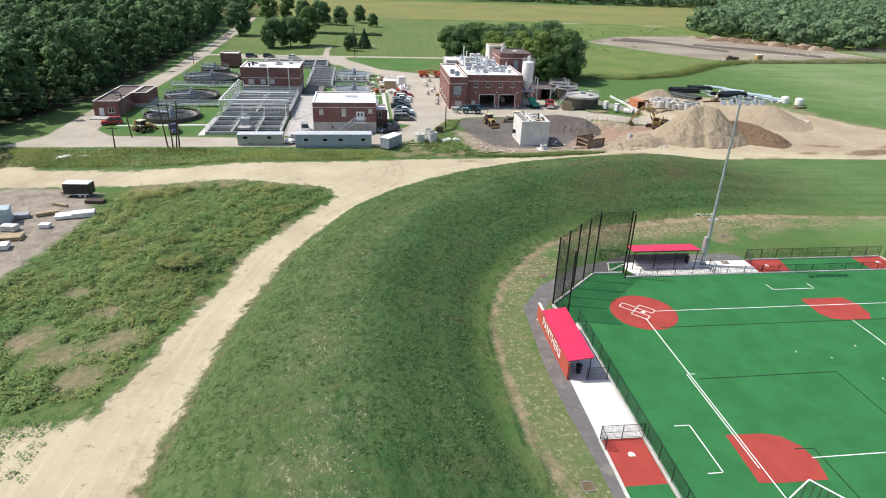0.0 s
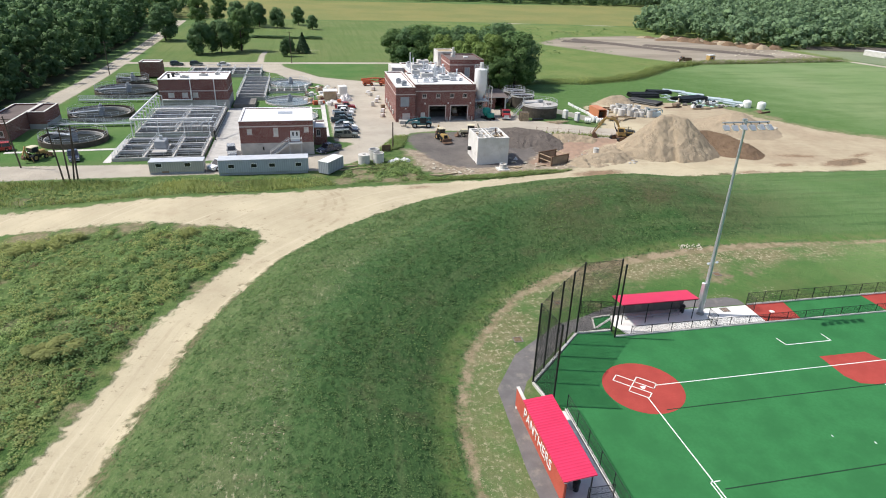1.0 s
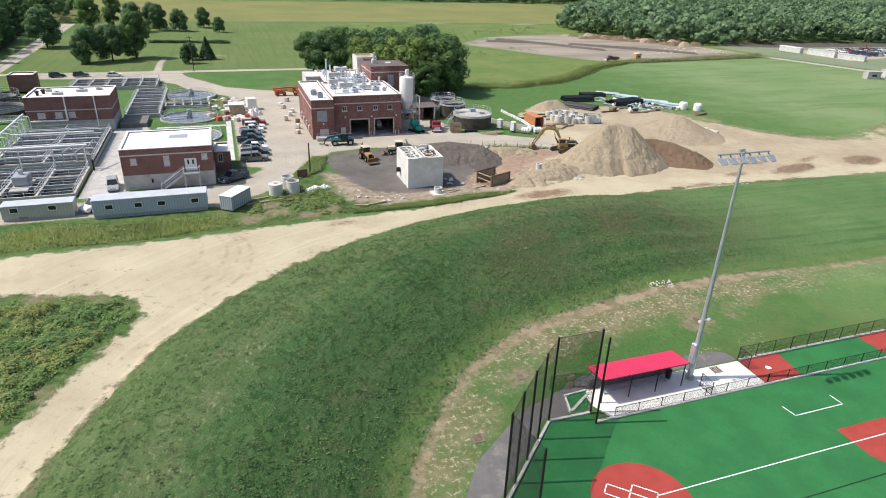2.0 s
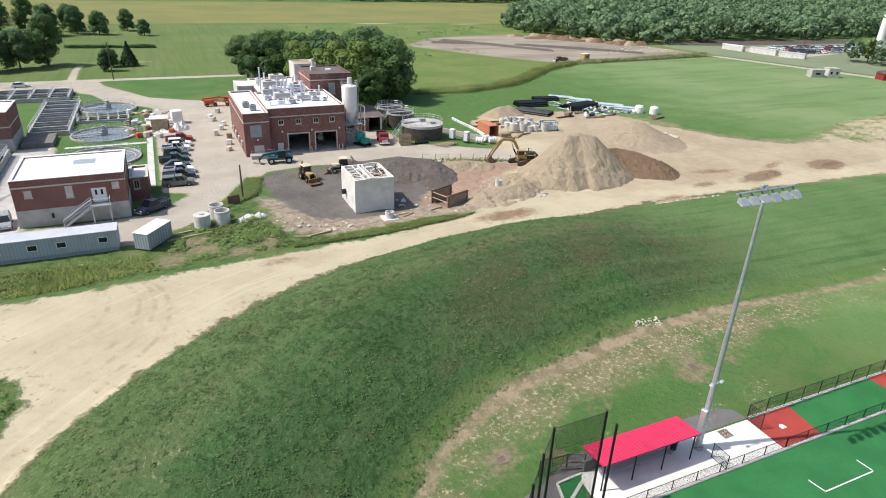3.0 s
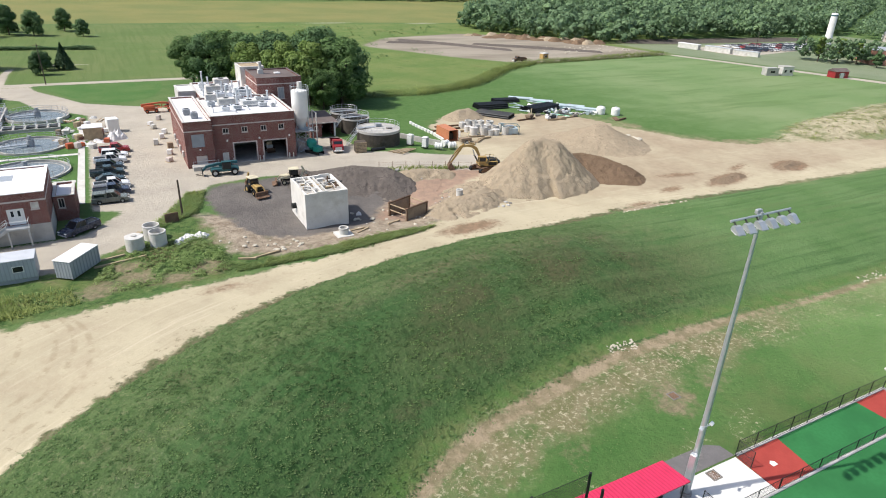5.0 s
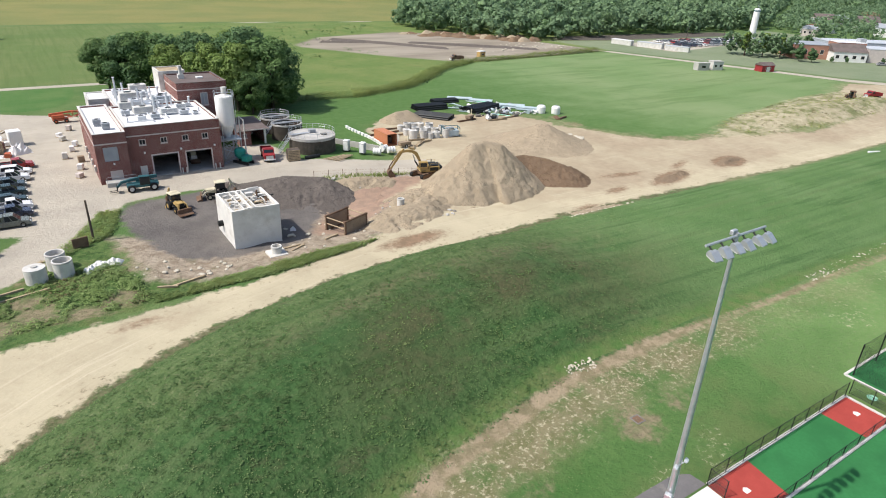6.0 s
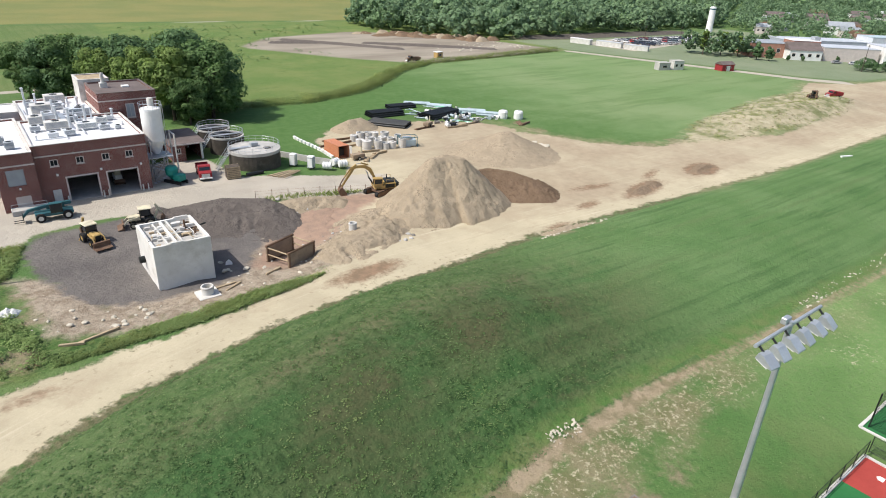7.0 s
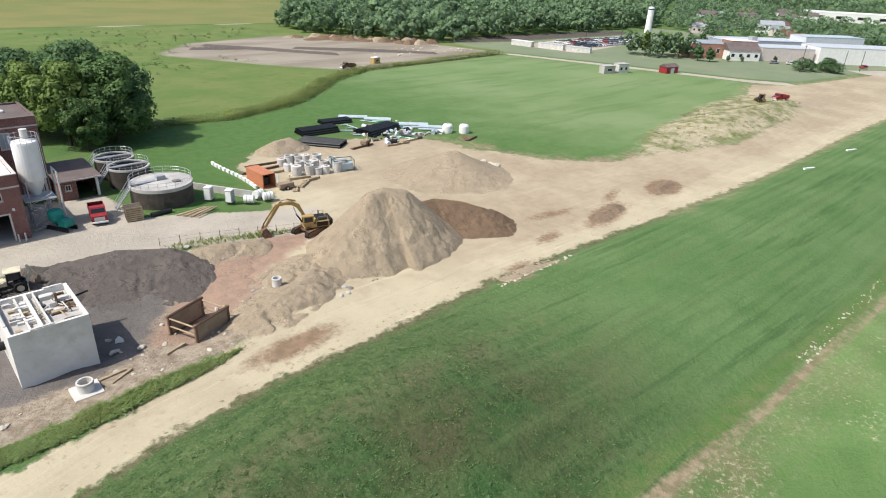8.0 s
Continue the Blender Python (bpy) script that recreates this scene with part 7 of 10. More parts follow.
g.pipe([(-2.5, 148.65, PZ + 3.9), (0.15, 148.65, PZ + 3.9), (0.15, 148.65, PZ + 2.8)], 0.045, 6).pipe([(0.15, 148.65, PZ + 3.9), (0.15, 150.1, PZ + 3.9)], 0.045, 6)
part("handrail", g, "white", blk, "pale handrail")
part("roof_hatch", Geo().cbox(-4.8, -1.6, 157, 159.6, PZ + 6.7, PZ + 7.2, 0.05), "galv", blk)
part("meter", Geo().cbox(-8.0, -7.7, 150.0, 150.15, PZ + 1.2, PZ + 1.9, 0.02), "black_steel", blk)
annex2 = brick_house("pump_annex", 2.75, 5.6, 157.5, 164.5, 3.9, "small brick annex with a white roof", roof="roof_white", south=[(3.3, 4.2, 2.0, 3.6)])
window(annex2, 3.75, 157.55, PZ + 2.0, PZ + 3.6, 0.9)

ctl = brick_house("control_house", -36.6, -19.3, 195.0, 207.0, 8.0, "long brick control house with a white roof", plinth=2.6, stripe=4.9, parapet=0.2, coping="roof_white",
                  south=[(-34.5, -32.9, 3.3, 4.6), (-31.0, -29.5, 3.3, 4.6), (-28.3, -26.9, 3.3, 4.6)])
for x, w in ((-33.7, 1.6), (-30.25, 1.5), (-27.6, 1.4)):
    window(ctl, x, 195.05, PZ + 3.3, PZ + 4.6, w, "offwhite")
for x, z0 in ((-28.6, 2.6), (-22.6, 0.5)):
    part("downpipe", Geo().cyl((x, 194.8, PZ + z0), (x, 194.8, PZ + 8.0), 0.13, n=8), "white", ctl, "white downpipe")
part("duct", Geo().pipe([(-28.6, 194.5, PZ + 5.4), (-28.6, 194.5, PZ + 2.8), (-36.0, 194.5, PZ + 2.8)], 0.2, 8), "white", ctl, "white pipe run")
for x, y, w in ((-33, 203, 1.2), (-30.5, 199, 2.0), (-26, 202, 2.2), (-22.5, 203.5, 1.3)):
    roof_unit(x, y, PZ + 7.4, w, w * 0.8, 0.7, 0, "offwhite")
vent(-34.4, 198.5, PZ + 7.4, 0.3, 1.1, "black_steel")
vent(-33.6, 200.5, PZ + 7.4, 0.35, 1.0, "black_steel")
brick_house("chlorine_house", -52.8, -46.2, 246.0, 251.5, 4.7, "small brick hut with a pale flat roof", roof="roof_white")
gate = brick_house("office", -68.2, -62.1, 166.2, 186.6, 3.9, "single-storey brick office with a brown flat roof", roof="roof_dark", south=[(-67, -65.8, 0.1, 2.3), (-64.8, -63.2, 1.0, 2.3)])
window(gate, -64.0, 166.25, PZ + 1.0, PZ + 2.3, 1.6)
part("door", Geo().cbox(-67, -65.8, 166.25, 166.32, PZ + 0.1, PZ + 2.3, 0.02), "white", gate, "white door")
brick_house("office_wing", -62.0, -58.4, 177.0, 186.6, 3.9, "brick office wing with a brown flat roof", roof="roof_dark", plinth=1.1)
part("porch", Geo().box(-68.3, -62.5, 162.8, 166.15, PZ - 0.3, PZ + 0.25), "concrete", gate)

# settling tanks sunk in the lawn
def clarifier(x, y, r, z=0.95, label="round concrete settling tank with a rotating bridge"):
    t = thing("clarifier", x, y, PZ, label, "settling tank", "settling tanks", rz=_rr.uniform(-25, 25))
    h = z - PZ
    sub("wall", Geo().lathe(0, 0, [(r + 0.3, -0.6), (r + 0.3, h), (r, h), (r, -0.5)], 44), "concrete" if z < 1.2 else "tank_dark", t)
    sub("launder", Geo().lathe(0, 0, [(r - 0.7, -0.6), (r - 0.7, h - 0.3), (r - 0.9, h - 0.3), (r - 0.9, -0.6)], 44), "concrete", t)
    # eastern tanks get the water with sky reflection in its colour
    sub("water", Geo().lathe(0, 0, [(r, 0.05), (0, 0.05)], 44), "water" if x < -20 else "water_sky", t, "still water")
    sub("bridge", Geo().box(-r, r * 0.1, -0.55, 0.55, h + 0.15, h + 0.32), "galv", t)
    g = Geo()
    for s in (-0.55, 0.55):
        g.pipe([(-r, s, h + 1.35), (r * 0.1, s, h + 1.35)], 0.045, 5).pipe([(-r, s, h + 0.85), (r * 0.1, s, h + 0.85)], 0.035, 5)
        for i in range(8):
            px = -r + r * 1.1 * i / 7
            g.cyl((px, s, h + 0.3), (px, s, h + 1.35), 0.04, n=5)
    sub("bridge_rail", g, "galv", t)
    sub("drive", Geo().cyl((0, 0, -0.3), (0, 0, h + 1.0), 0.7, n=16).cyl((0, 0, h + 1.0), (0, 0, h + 1.8), 0.4, n=12), "grey_paint", t, "grey centre drive")
    ring_rail(t, 0, 0, r + 0.15, h, 26)
    return t


for x, y, r in ((-50.5, 220, 8.8), (-50.0, 190, 7.4), (-49.2, 165.5, 6.6), (-3.6, 231.5, 6.4), (-3.4, 203.8, 6.6), (-3.0, 184.8, 6.9), (-1.2, 170.2, 5.4), (-53, 236.5, 4.6)):
    clarifier(x, y, r, 1.7 if x < -20 else 1.0)


def basin(name, x0, x1, y0, y1, nx, ny, h, label):
    """An open concrete tank in cells, with water, walkways and railings."""
    t = thing(name, x0, y0, PZ, label, "basin", "aeration basins")
    t.matrix_world = Matrix.Identity(4)
    z0, z1 = PZ - 0.6, PZ + h
    th = 0.4
    for i in range(nx + 1):
        x = x0 + (x1 - x0 - th) * i / nx
        part("wall", Geo().box(x, x + th, y0, y1, z0, z1), "concrete", t)
    for j in range(ny + 1):
        y = y0 + (y1 - y0 - th) * j / ny
        for i in range(nx):
            a = x0 + (x1 - x0 - th) * i / nx + th
            b = x0 + (x1 - x0 - th) * (i + 1) / nx
            part("wall", Geo().box(a, b, y, y + th, z0, z1 - 0.003), "concrete", t)
    part("water", Geo().box(x0 + 0.1, x1 - 0.1, y0 + 0.1, y1 - 0.1, z0, PZ + h - 1.0 if h > 1 else PZ + 0.02), "water", t, "dark standing water")
    g = Geo()
    for j in range(ny + 1):
        y = y0 + th / 2 + (y1 - y0 - th) * j / ny
        n = max(2, round((x1 - x0) / 2.4))
        for k in range(n + 1):
            x = x0 + 0.2 + (x1 - x0 - 0.4) * k / n
            g.cyl((x, y, z1), (x, y, z1 + 1.05), 0.035, n=5, caps=False)
        for zz in (0.55, 1.05):
            g.cyl((x0 + 0.2, y, z1 + zz), (x1 - 0.2, y, z1 + zz), 0.035, n=5)
    part("railing", g, "galv_pale", t, "galvanised railing")
    for i in range(nx + 1):
        x = x0 + th / 2 + (x1 - x0 - th) * i / nx
        g = Geo()
        n = max(2, round((y1 - y0) / 2.0))
        for k in range(n + 1):
            y = y0 + 0.2 + (y1 - y0 - 0.4) * k / n
            g.cyl((x, y, z1), (x, y, z1 + 1.05), 0.045, n=5, caps=False)
        for zz in (0.55, 1.05):
            g.cyl((x, y0 + 0.2, z1 + zz), (x, y1 - 0.2, z1 + zz), 0.045, n=5)
        part("railing", g, "galv_pale", t, "galvanised railing")
    return t


basin("aeration_basin", -37.4, -20.0, 148.6, 164.5, 3, 3, 0.7, "sunken concrete aeration basin with steel railings")
basin("aeration_basin", -36.8, -19.6, 166.0, 192.0, 2, 6, 1.4, "concrete aeration basin with walkways and pipes")
basin("channel_tank", -18.6, -10.4, 206.0, 240.0, 1, 7, 1.0, "narrow concrete channel tank with railings")
basin("channel_tank", -38.0, -14.0, 247.0, 261.0, 5, 2, 0.6, "broad concrete channel tank with railings")
basin("channel_tank", -10.0, 1.5, 216.5, 221.0, 5, 1, 0.6, "narrow concrete channel tank with railings")
# added dark block in place of the shade in a passage between tanks
single("sludge_wall", Geo().cbox(-18.4, -12.6, 196.4, 204.5, PZ - 0.4, PZ + 1.0, 0.05), "concrete_dark", "low dark block standing in for a shaded passage", "tank", kind="")
rack = thing("pipe_rack", -28, 165, PZ, "white steel pipe rack over the aeration basins", "pipe rack")
rack.matrix_world = Matrix.Identity(4)
for x in (-37.0, -31.5, -26.0, -20.6):
    part("post", Geo().cyl((x, 165.2, PZ - 0.3), (x, 165.2, PZ + 4.6), 0.12, n=8), "white", rack)
for i in range(9):
    y = 168.4 + 3.0 * i
    part("post", Geo().cyl((-37.0, y, PZ - 0.3), (-37.0, y, PZ + 4.6), 0.12, n=8), "white", rack)
    part("branch", Geo().pipe([(-37.0, y, PZ + 4.6), (-35.6, y, PZ + 4.4), (-35.6, y, PZ + 1.6)], 0.11, 8), "white", rack)
part("main_pipe", Geo().pipe([(-20.0, 165.2, PZ + 4.6), (-37.0, 165.2, PZ + 4.6), (-37.0, 194.0, PZ + 4.6)], 0.24, 10), "white", rack, "white main pipe")
part("main_pipe", Geo().pipe([(-36.0, 179, PZ + 3.8), (-21.0, 179, PZ + 3.8)], 0.16, 8), "white", rack, "white main pipe")
part("main_pipe", Geo().pipe([(-35, 171.5, PZ + 2.7), (-21.0, 171.5, PZ + 2.7), (-21.0, 176.5, PZ + 2.7)], 0.13, 8), "galv", rack)
part("main_pipe", Geo().pipe([(-35, 186, PZ + 2.9), (-21.0, 186, PZ + 2.9)], 0.13, 8), "galv", rack)
for x in (-24.5, -22.3):
    part("hoop", Geo().pipe([(x, 165.5, PZ + 1.2), (x, 165.5, PZ + 3.3), (x + 1.0, 167, PZ + 3.6), (x + 1.0, 170, PZ + 3.6), (x + 1.0, 170, PZ + 1.2)], 0.12, 8), "galv", rack)
for j in range(6):
    y = 168.0 + 4.0 * j
    g = Geo().pipe([(-35.8, y, PZ + 2.2), (-20.4, y, PZ + 2.2)], 0.14, 6)
    for k in range(7):
        x = -34.6 + 2.2 * k
        g.cyl((x, y, PZ + 1.2), (x, y, PZ + 2.2), 0.06, n=6)
    part("air_header", g, "galv_pale" if j % 2 else "white", rack, "pale air pipe")
for j in range(3):
    y = 151.5 + 4.4 * j
    part("air_header", Geo().pipe([(-36.8, y, PZ + 1.5), (-20.4, y, PZ + 1.5)], 0.08, 6).pipe([(-36.8, y, PZ + 0.6), (-36.8, y, PZ + 1.5)], 0.08, 6), "galv", rack, "galvanised air pipe")
single("basin_apron", Geo().box(-39.0, -37.5, 148.0, 166, PZ - 0.3, PZ + 0.05), "concrete_pale", "pale concrete strip beside the basin", "footpath", kind="structure")
single("basin_apron", Geo().box(-19.5, -12.6, 147.6, 196, PZ - 0.3, PZ + 0.03), "concrete", "grey concrete yard beside the basin", "yard", kind="structure")
mix = thing("mixer_platform", -29.0, 155.2, PZ, "grey mixer on a concrete platform in the basin", "machine")
sub("platform", Geo().box(-1.4, 1.4, -4.0, 2.4, 0.7, 0.95), "concrete", mix)
sub("hood", Geo().cbox(-1.2, 1.2, -1.5, 1.2, 0.95, 2.7, 0.15), "grey_paint", mix)
sub("motor", Geo().cyl((0, 0, 2.7), (0, 0, 3.5), 0.4, n=12), "galv", mix)
jib = thing("jib_crane", -19.3, 163.5, PZ, "dark steel jib leaning over the basin", "crane")
sub("mast", Geo().cyl((0, 0, -0.3), (0, 0, 2.2), 0.16, n=8), "black_steel", jib)
sub("boom", Geo().cyl((0, 0, 1.5), (2.4, 9.0, 5.2), 0.14, n=8), "black_steel", jib)
for y, x0, x1 in ((206, -60, -41), (178.5, -59, -40)):
    br = thing("pipe_bridge", (x0 + x1) / 2, y, PZ, "long grey pipe walkway with railings over the lawn", "pipe bridge", "pipe bridges")
    br.matrix_world = Matrix.Identity(4)
    part("deck", Geo().box(x0, x1, y - 0.6, y + 0.6, PZ + 0.55, PZ + 0.7), "galv", br)
    g = Geo()
    for s in (-0.6, 0.6):
        for zz in (1.2, 1.75):
            g.cyl((x0, y + s, PZ + zz), (x1, y + s, PZ + zz), 0.05, n=5)
        for k in range(10):
            px = x0 + (x1 - x0) * k / 9
            g.cyl((px, y + s, PZ - 0.3), (px, y + s, PZ + 1.75), 0.05, n=5)
    part("railing", g, "galv", br)
for x0, y0, x1, y1 in ((-10.5, 194.5, 5.5, 194.5), (5.8, 164, 5.8, 226), (-12, 176, 5, 176.5), (-60, 157, -38, 158)):
    dx, dy = x1 - x0, y1 - y0
    single("walk", Geo().box(0, math.hypot(dx, dy), -0.6, 0.6, -0.3, 0.06), "concrete_pale", "pale concrete footpath across the lawn", "footpath", kind="structure", x=x0, y=y0, z=PZ, rz=math.degrees(math.atan2(dy, dx)))


# ---- site cabins ----
def cabin(x0, x1, y0, y1, z, h, mat, label, wins):
    t = thing("site_trailer", (x0 + x1) / 2, y0, z, label, "trailer", "site trailers")
    t.matrix_world = Matrix.Identity(4)
    part("body", Geo().cbox(x0, x1, y0, y1, z + 0.4, z + h, 0.08), mat, t)
    part("roof", Geo().cbox(x0 - 0.05, x1 + 0.05, y0 - 0.05, y1 + 0.05, z + h, z + h + 0.12, 0.04), "roof_trailer", t, "pale grey roof")
    part("skirt", Geo().box(x0 + 0.1, x1 - 0.1, y0 + 0.1, y1 - 0.1, z - 0.1, z + 0.4), "grey_paint", t)
    for wx in wins:
        w = part("window", Geo().wall(0, y0 - 0.05, wx - 0.6, wx + 0.6, z + 1.35, z + 2.2, 0.05, [(wx - 0.52, wx + 0.52, z + 1.43, z + 2.12)]), "white", t)
        part("pane", Geo().box(wx - 0.54, wx + 0.54, y0 - 0.02, y0 - 0.004, z + 1.4, z + 2.15), "glass", w)
    for wx in (x0 + 2.5, x1 - 2.5):
        part("axle", Geo().cyl((wx, y0 + 0.2, z + 0.35), (wx, y1 - 0.2, z + 0.35), 0.35, n=12), "rubber", t)
    return t


cabin(-15.6, 1.3, 137.4, 140.4, 0.65, 2.9, "trailer", "long grey site office trailer with small windows", (-13.2, -9.0, -5.6, -0.6))
cabin(-28.4, -18.5, 139.4, 142.0, 0.6, 2.4, "trailer_tan", "older tan site trailer with a pale roof", (-26.6, -21.4))
part("roll_door", Geo().box(-26.1, -24.9, 139.36, 139.39, 0.9, 1.25), "rust_plate", bpy.data.objects["site_trailer.001"])
cont = thing("storage_container", 2.95, 136.5, 0.65, "grey corrugated storage container on the gravel", "container", rz=54)
sub("body", Geo().cbox(0, 5.4, 0.0, 2.35, 0.1, 2.45, 0.04, pose(0, 0, 0)), "corrugated", cont).location = (0.4, -2.35, 0)
sub("roof", Geo().cbox(0.35, 5.85, -2.4, 0.05, 2.45, 2.55, 0.03), "white", cont, "white roof")
sub("skid", Geo().box(0.5, 5.7, -2.2, -2.0, 0, 0.1).box(0.5, 5.7, -0.4, -0.2, 0, 0.1), "rust", cont)


# ---- vehicles ----
def wheel(t, x, y, r, w, name="wheel", rim="galv"):
    tyre = sub(name, Geo().lathe(0, 0, [(r * 0.55, -w / 2), (r * 0.92, -w / 2), (r, -w * 0.35), (r, w * 0.35), (r * 0.92, w / 2), (r * 0.55, w / 2)], 18), "rubber", t, "black tyre")
    tyre.matrix_basis = pose(x, y, r, 90, 0, 0)
    rm = new("rim", mesh_of("rim", Geo().cyl((0, 0, -w * 0.38), (0, 0, w * 0.38), r * 0.58, n=14), rim))
    rm.parent = tyre
    return tyre


def car(x, y, z, rz, kind, paint, label, group="parked cars"):
    """Nose towards +x."""
    t = thing("car", x, y, z, label, "car", group, rz=rz)
    L, Wd, H = {"sedan": (4.8, 1.82, 1.45), "suv": (4.8, 1.88, 1.72), "pickup": (5.7, 1.95, 1.85), "capped": (5.5, 1.92, 1.85)}[kind]
    a = L / 2
    hood = {"sedan": 0.92, "suv": 1.02, "pickup": 1.12, "capped": 1.08}[kind]
    low = [(-a, 0.42), (-a + 0.05, hood - 0.05), (-a + 0.3, hood), (a * 0.45, hood), (a - 0.25, hood - 0.14), (a, hood - 0.36), (a + 0.03, 0.45), (a - 0.1, 0.3), (-a + 0.1, 0.3)]
    w = Wd / 2
    body = Geo()
    n = len(low)
    rings = []
    for yy, k in ((-w, 0.90), (-w * 0.94, 1.0), (w * 0.94, 1.0), (w, 0.90)):
        rings.append([(px * (1 if k == 1 else 0.985), yy, 0.3 + (pz - 0.3) * k + (0.03 if k < 1 else 0)) for px, pz in low])
    v = [p for r_ in rings for p in r_]
    f = [tuple(range(n))] + [tuple(range(4 * n - 1, 3 * n - 1, -1))]
    for r_ in range(3):
        for i in range(n):
            j = (i + 1) % n
            f.append((r_ * n + j, r_ * n + i, (r_ + 1) * n + i, (r_ + 1) * n + j))
    body.add(v, f)
    sub("body", body, paint, t)
    cab = {"sedan": [(-a * 0.82, hood), (-a * 0.45, H), (a * 0.12, H), (a * 0.52, hood)],
           "suv": [(-a * 0.97, hood), (-a * 0.86, H), (a * 0.12, H), (a * 0.48, hood)],
           "pickup": [(-a * 0.22, hood), (-a * 0.18, H), (a * 0.26, H), (a * 0.55, hood)],
           "capped": [(-a * 0.20, hood), (-a * 0.16, H), (a * 0.26, H), (a * 0.55, hood)]}[kind]
    gl = Geo()
    (x0, z0), (x1, z1), (x2, z2), (x3, z3) = cab
    wi, wo = w * 0.80, w * 0.93
    z0 = z3 = hood - 0.02
    gl.add([(x0, -wo, z0), (x3, -wo, z3), (x3, wo, z3), (x0, wo, z0), (x1, -wi, z1), (x2, -wi, z2), (x2, wi, z2), (x1, wi, z1)],
           [(0, 3, 2, 1), (4, 5, 6, 7), (0, 1, 5, 4), (2, 3, 7, 6), (0, 4, 7, 3), (1, 2, 6, 5)])
    sub("cab_glass", gl, "glass", t, "dark glass")
    sub("roof", Geo().cbox(x1 - 0.03, x2 + 0.03, -wi - 0.03, wi + 0.03, H - 0.02, H + 0.07, 0.03), paint, t)
    for s in (-1, 1):
        for k in (0.0, 0.5, 1.0):
            bx, tx = x0 + (x3 - x0) * (0.02 + 0.96 * k), x1 + (x2 - x1) * k
            sub("pillar", Geo().cyl((bx, s * (wo + 0.005), hood - 0.02), (tx, s * (wi + 0.005), H), 0.05, n=5), paint, t)
    if kind == "pickup":
        sub("bed", Geo().box(-a + 0.15, x0 - 0.12, -w * 0.8, w * 0.8, hood - 0.02, hood + 0.012), "black_steel", t, "open load bed")
        sub("bed_rail", Geo().box(-a + 0.05, x0 - 0.05, -w * 0.93, -w * 0.80, hood, hood + 0.12).box(-a + 0.05, x0 - 0.05, w * 0.80, w * 0.93, hood, hood + 0.12).box(-a + 0.03, -a + 0.15, -w * 0.93, w * 0.93, hood, hood + 0.12), paint, t)
    if kind == "capped":
        sub("bed_cap", Geo().prism([(-a + 0.08, hood), (-a + 0.2, H - 0.06), (x0 - 0.02, H - 0.02), (x0 - 0.02, hood)], -w * 0.88, w * 0.88), paint, t)
        sub("cap_window", Geo().box(-a + 0.5, x0 - 0.3, -w * 0.9, w * 0.9, hood + 0.2, H - 0.22), "glass", t)
    r = 0.34 if kind == "sedan" else 0.39
    for sx in (-0.60, 0.62):
        for s in (-1, 1):
            wheel(t, a * sx, s * (w - 0.10), r, 0.24)
    for s in (-1, 1):
        sub("headlight", Geo().cbox(a - 0.10, a + 0.035, s * w * 0.72 - 0.2, s * w * 0.72 + 0.2, hood - 0.42, hood - 0.24, 0.02), "white", t)
        sub("tail_light", Geo().cbox(-a - 0.02, -a + 0.08, s * w * 0.78 - 0.14, s * w * 0.78 + 0.14, hood - 0.4, hood - 0.12, 0.02), "machine_red", t)
        sub("mirror", Geo().cbox(x3 - 0.35, x3 - 0.2, s * (w + 0.10) - 0.09, s * (w + 0.10) + 0.09, hood, hood + 0.16, 0.02), paint, t)
    sub("bumper", Geo().cbox(a - 0.06, a + 0.09, -w * 0.92, w * 0.92, 0.34, 0.54, 0.03), "grey_paint", t)
    sub("bumper", Geo().cbox(-a - 0.09, -a + 0.06, -w * 0.92, w * 0.92, 0.36, 0.56, 0.03), "grey_paint", t)
    return t


for y, kind, c, lab, dx in ((163.3, "capped", 5, "grey-green pickup truck with a bed cap", 0.0), (167.2, "pickup", 1, "dark blue pickup truck", 0.3), (170.4, "pickup", 0, "white pickup truck with a black bed", 0.4), (174.2, "sedan", 2, "dark teal sedan", 0.3), (178.0, "pickup", 2, "dark green pickup truck", -0.1),
                            (182.2, "suv", 3, "grey-blue station wagon", 0.4), (186.0, "pickup", 0, "white pickup truck", 0.6), (189.6, "suv", 0, "white sport utility car", 1.5), (193.6, "pickup", 4, "red pickup truck", 1.6)):
    car(10.2 + dx, y, gz(10, y) + 0.02, _rr.uniform(-3, 3), kind, "car%d" % c, lab + " parked on gravel")
car(5.8, 151.8, gz(5.8, 151.8) + 0.02, 218, "pickup", "car1", "black pickup truck parked on grass", "loose vehicles")
car(-14.6, 152.0, PZ + 0.02, -82, "suv", "car6", "silver car parked beside the basin", "loose vehicles")
car(-15.7, 142.4, gz(-15.7, 142.4) + 0.02, 228, "pickup", "car0", "white pickup truck behind the trailers", "loose vehicles")
car(-45.2, 151.5, PZ + 0.02, -70, "pickup", "car1", "dark truck parked by the settling tank", "loose vehicles")
car(-61.5, 158.6, PZ + 0.02, 200, "suv", "car4", "dark red van parked by the office", "loose vehicles")
car(-46, 273, 0.02, 20, "suv", "car2", "dark car parked by the lawn", "loose vehicles")
car(-39, 273, 0.02, 10, "suv", "car2", "dark car parked by the lawn", "loose vehicles")
car(-29, 272, 0.02, 10, "sedan", "car0", "white car parked by the lawn", "loose vehicles")

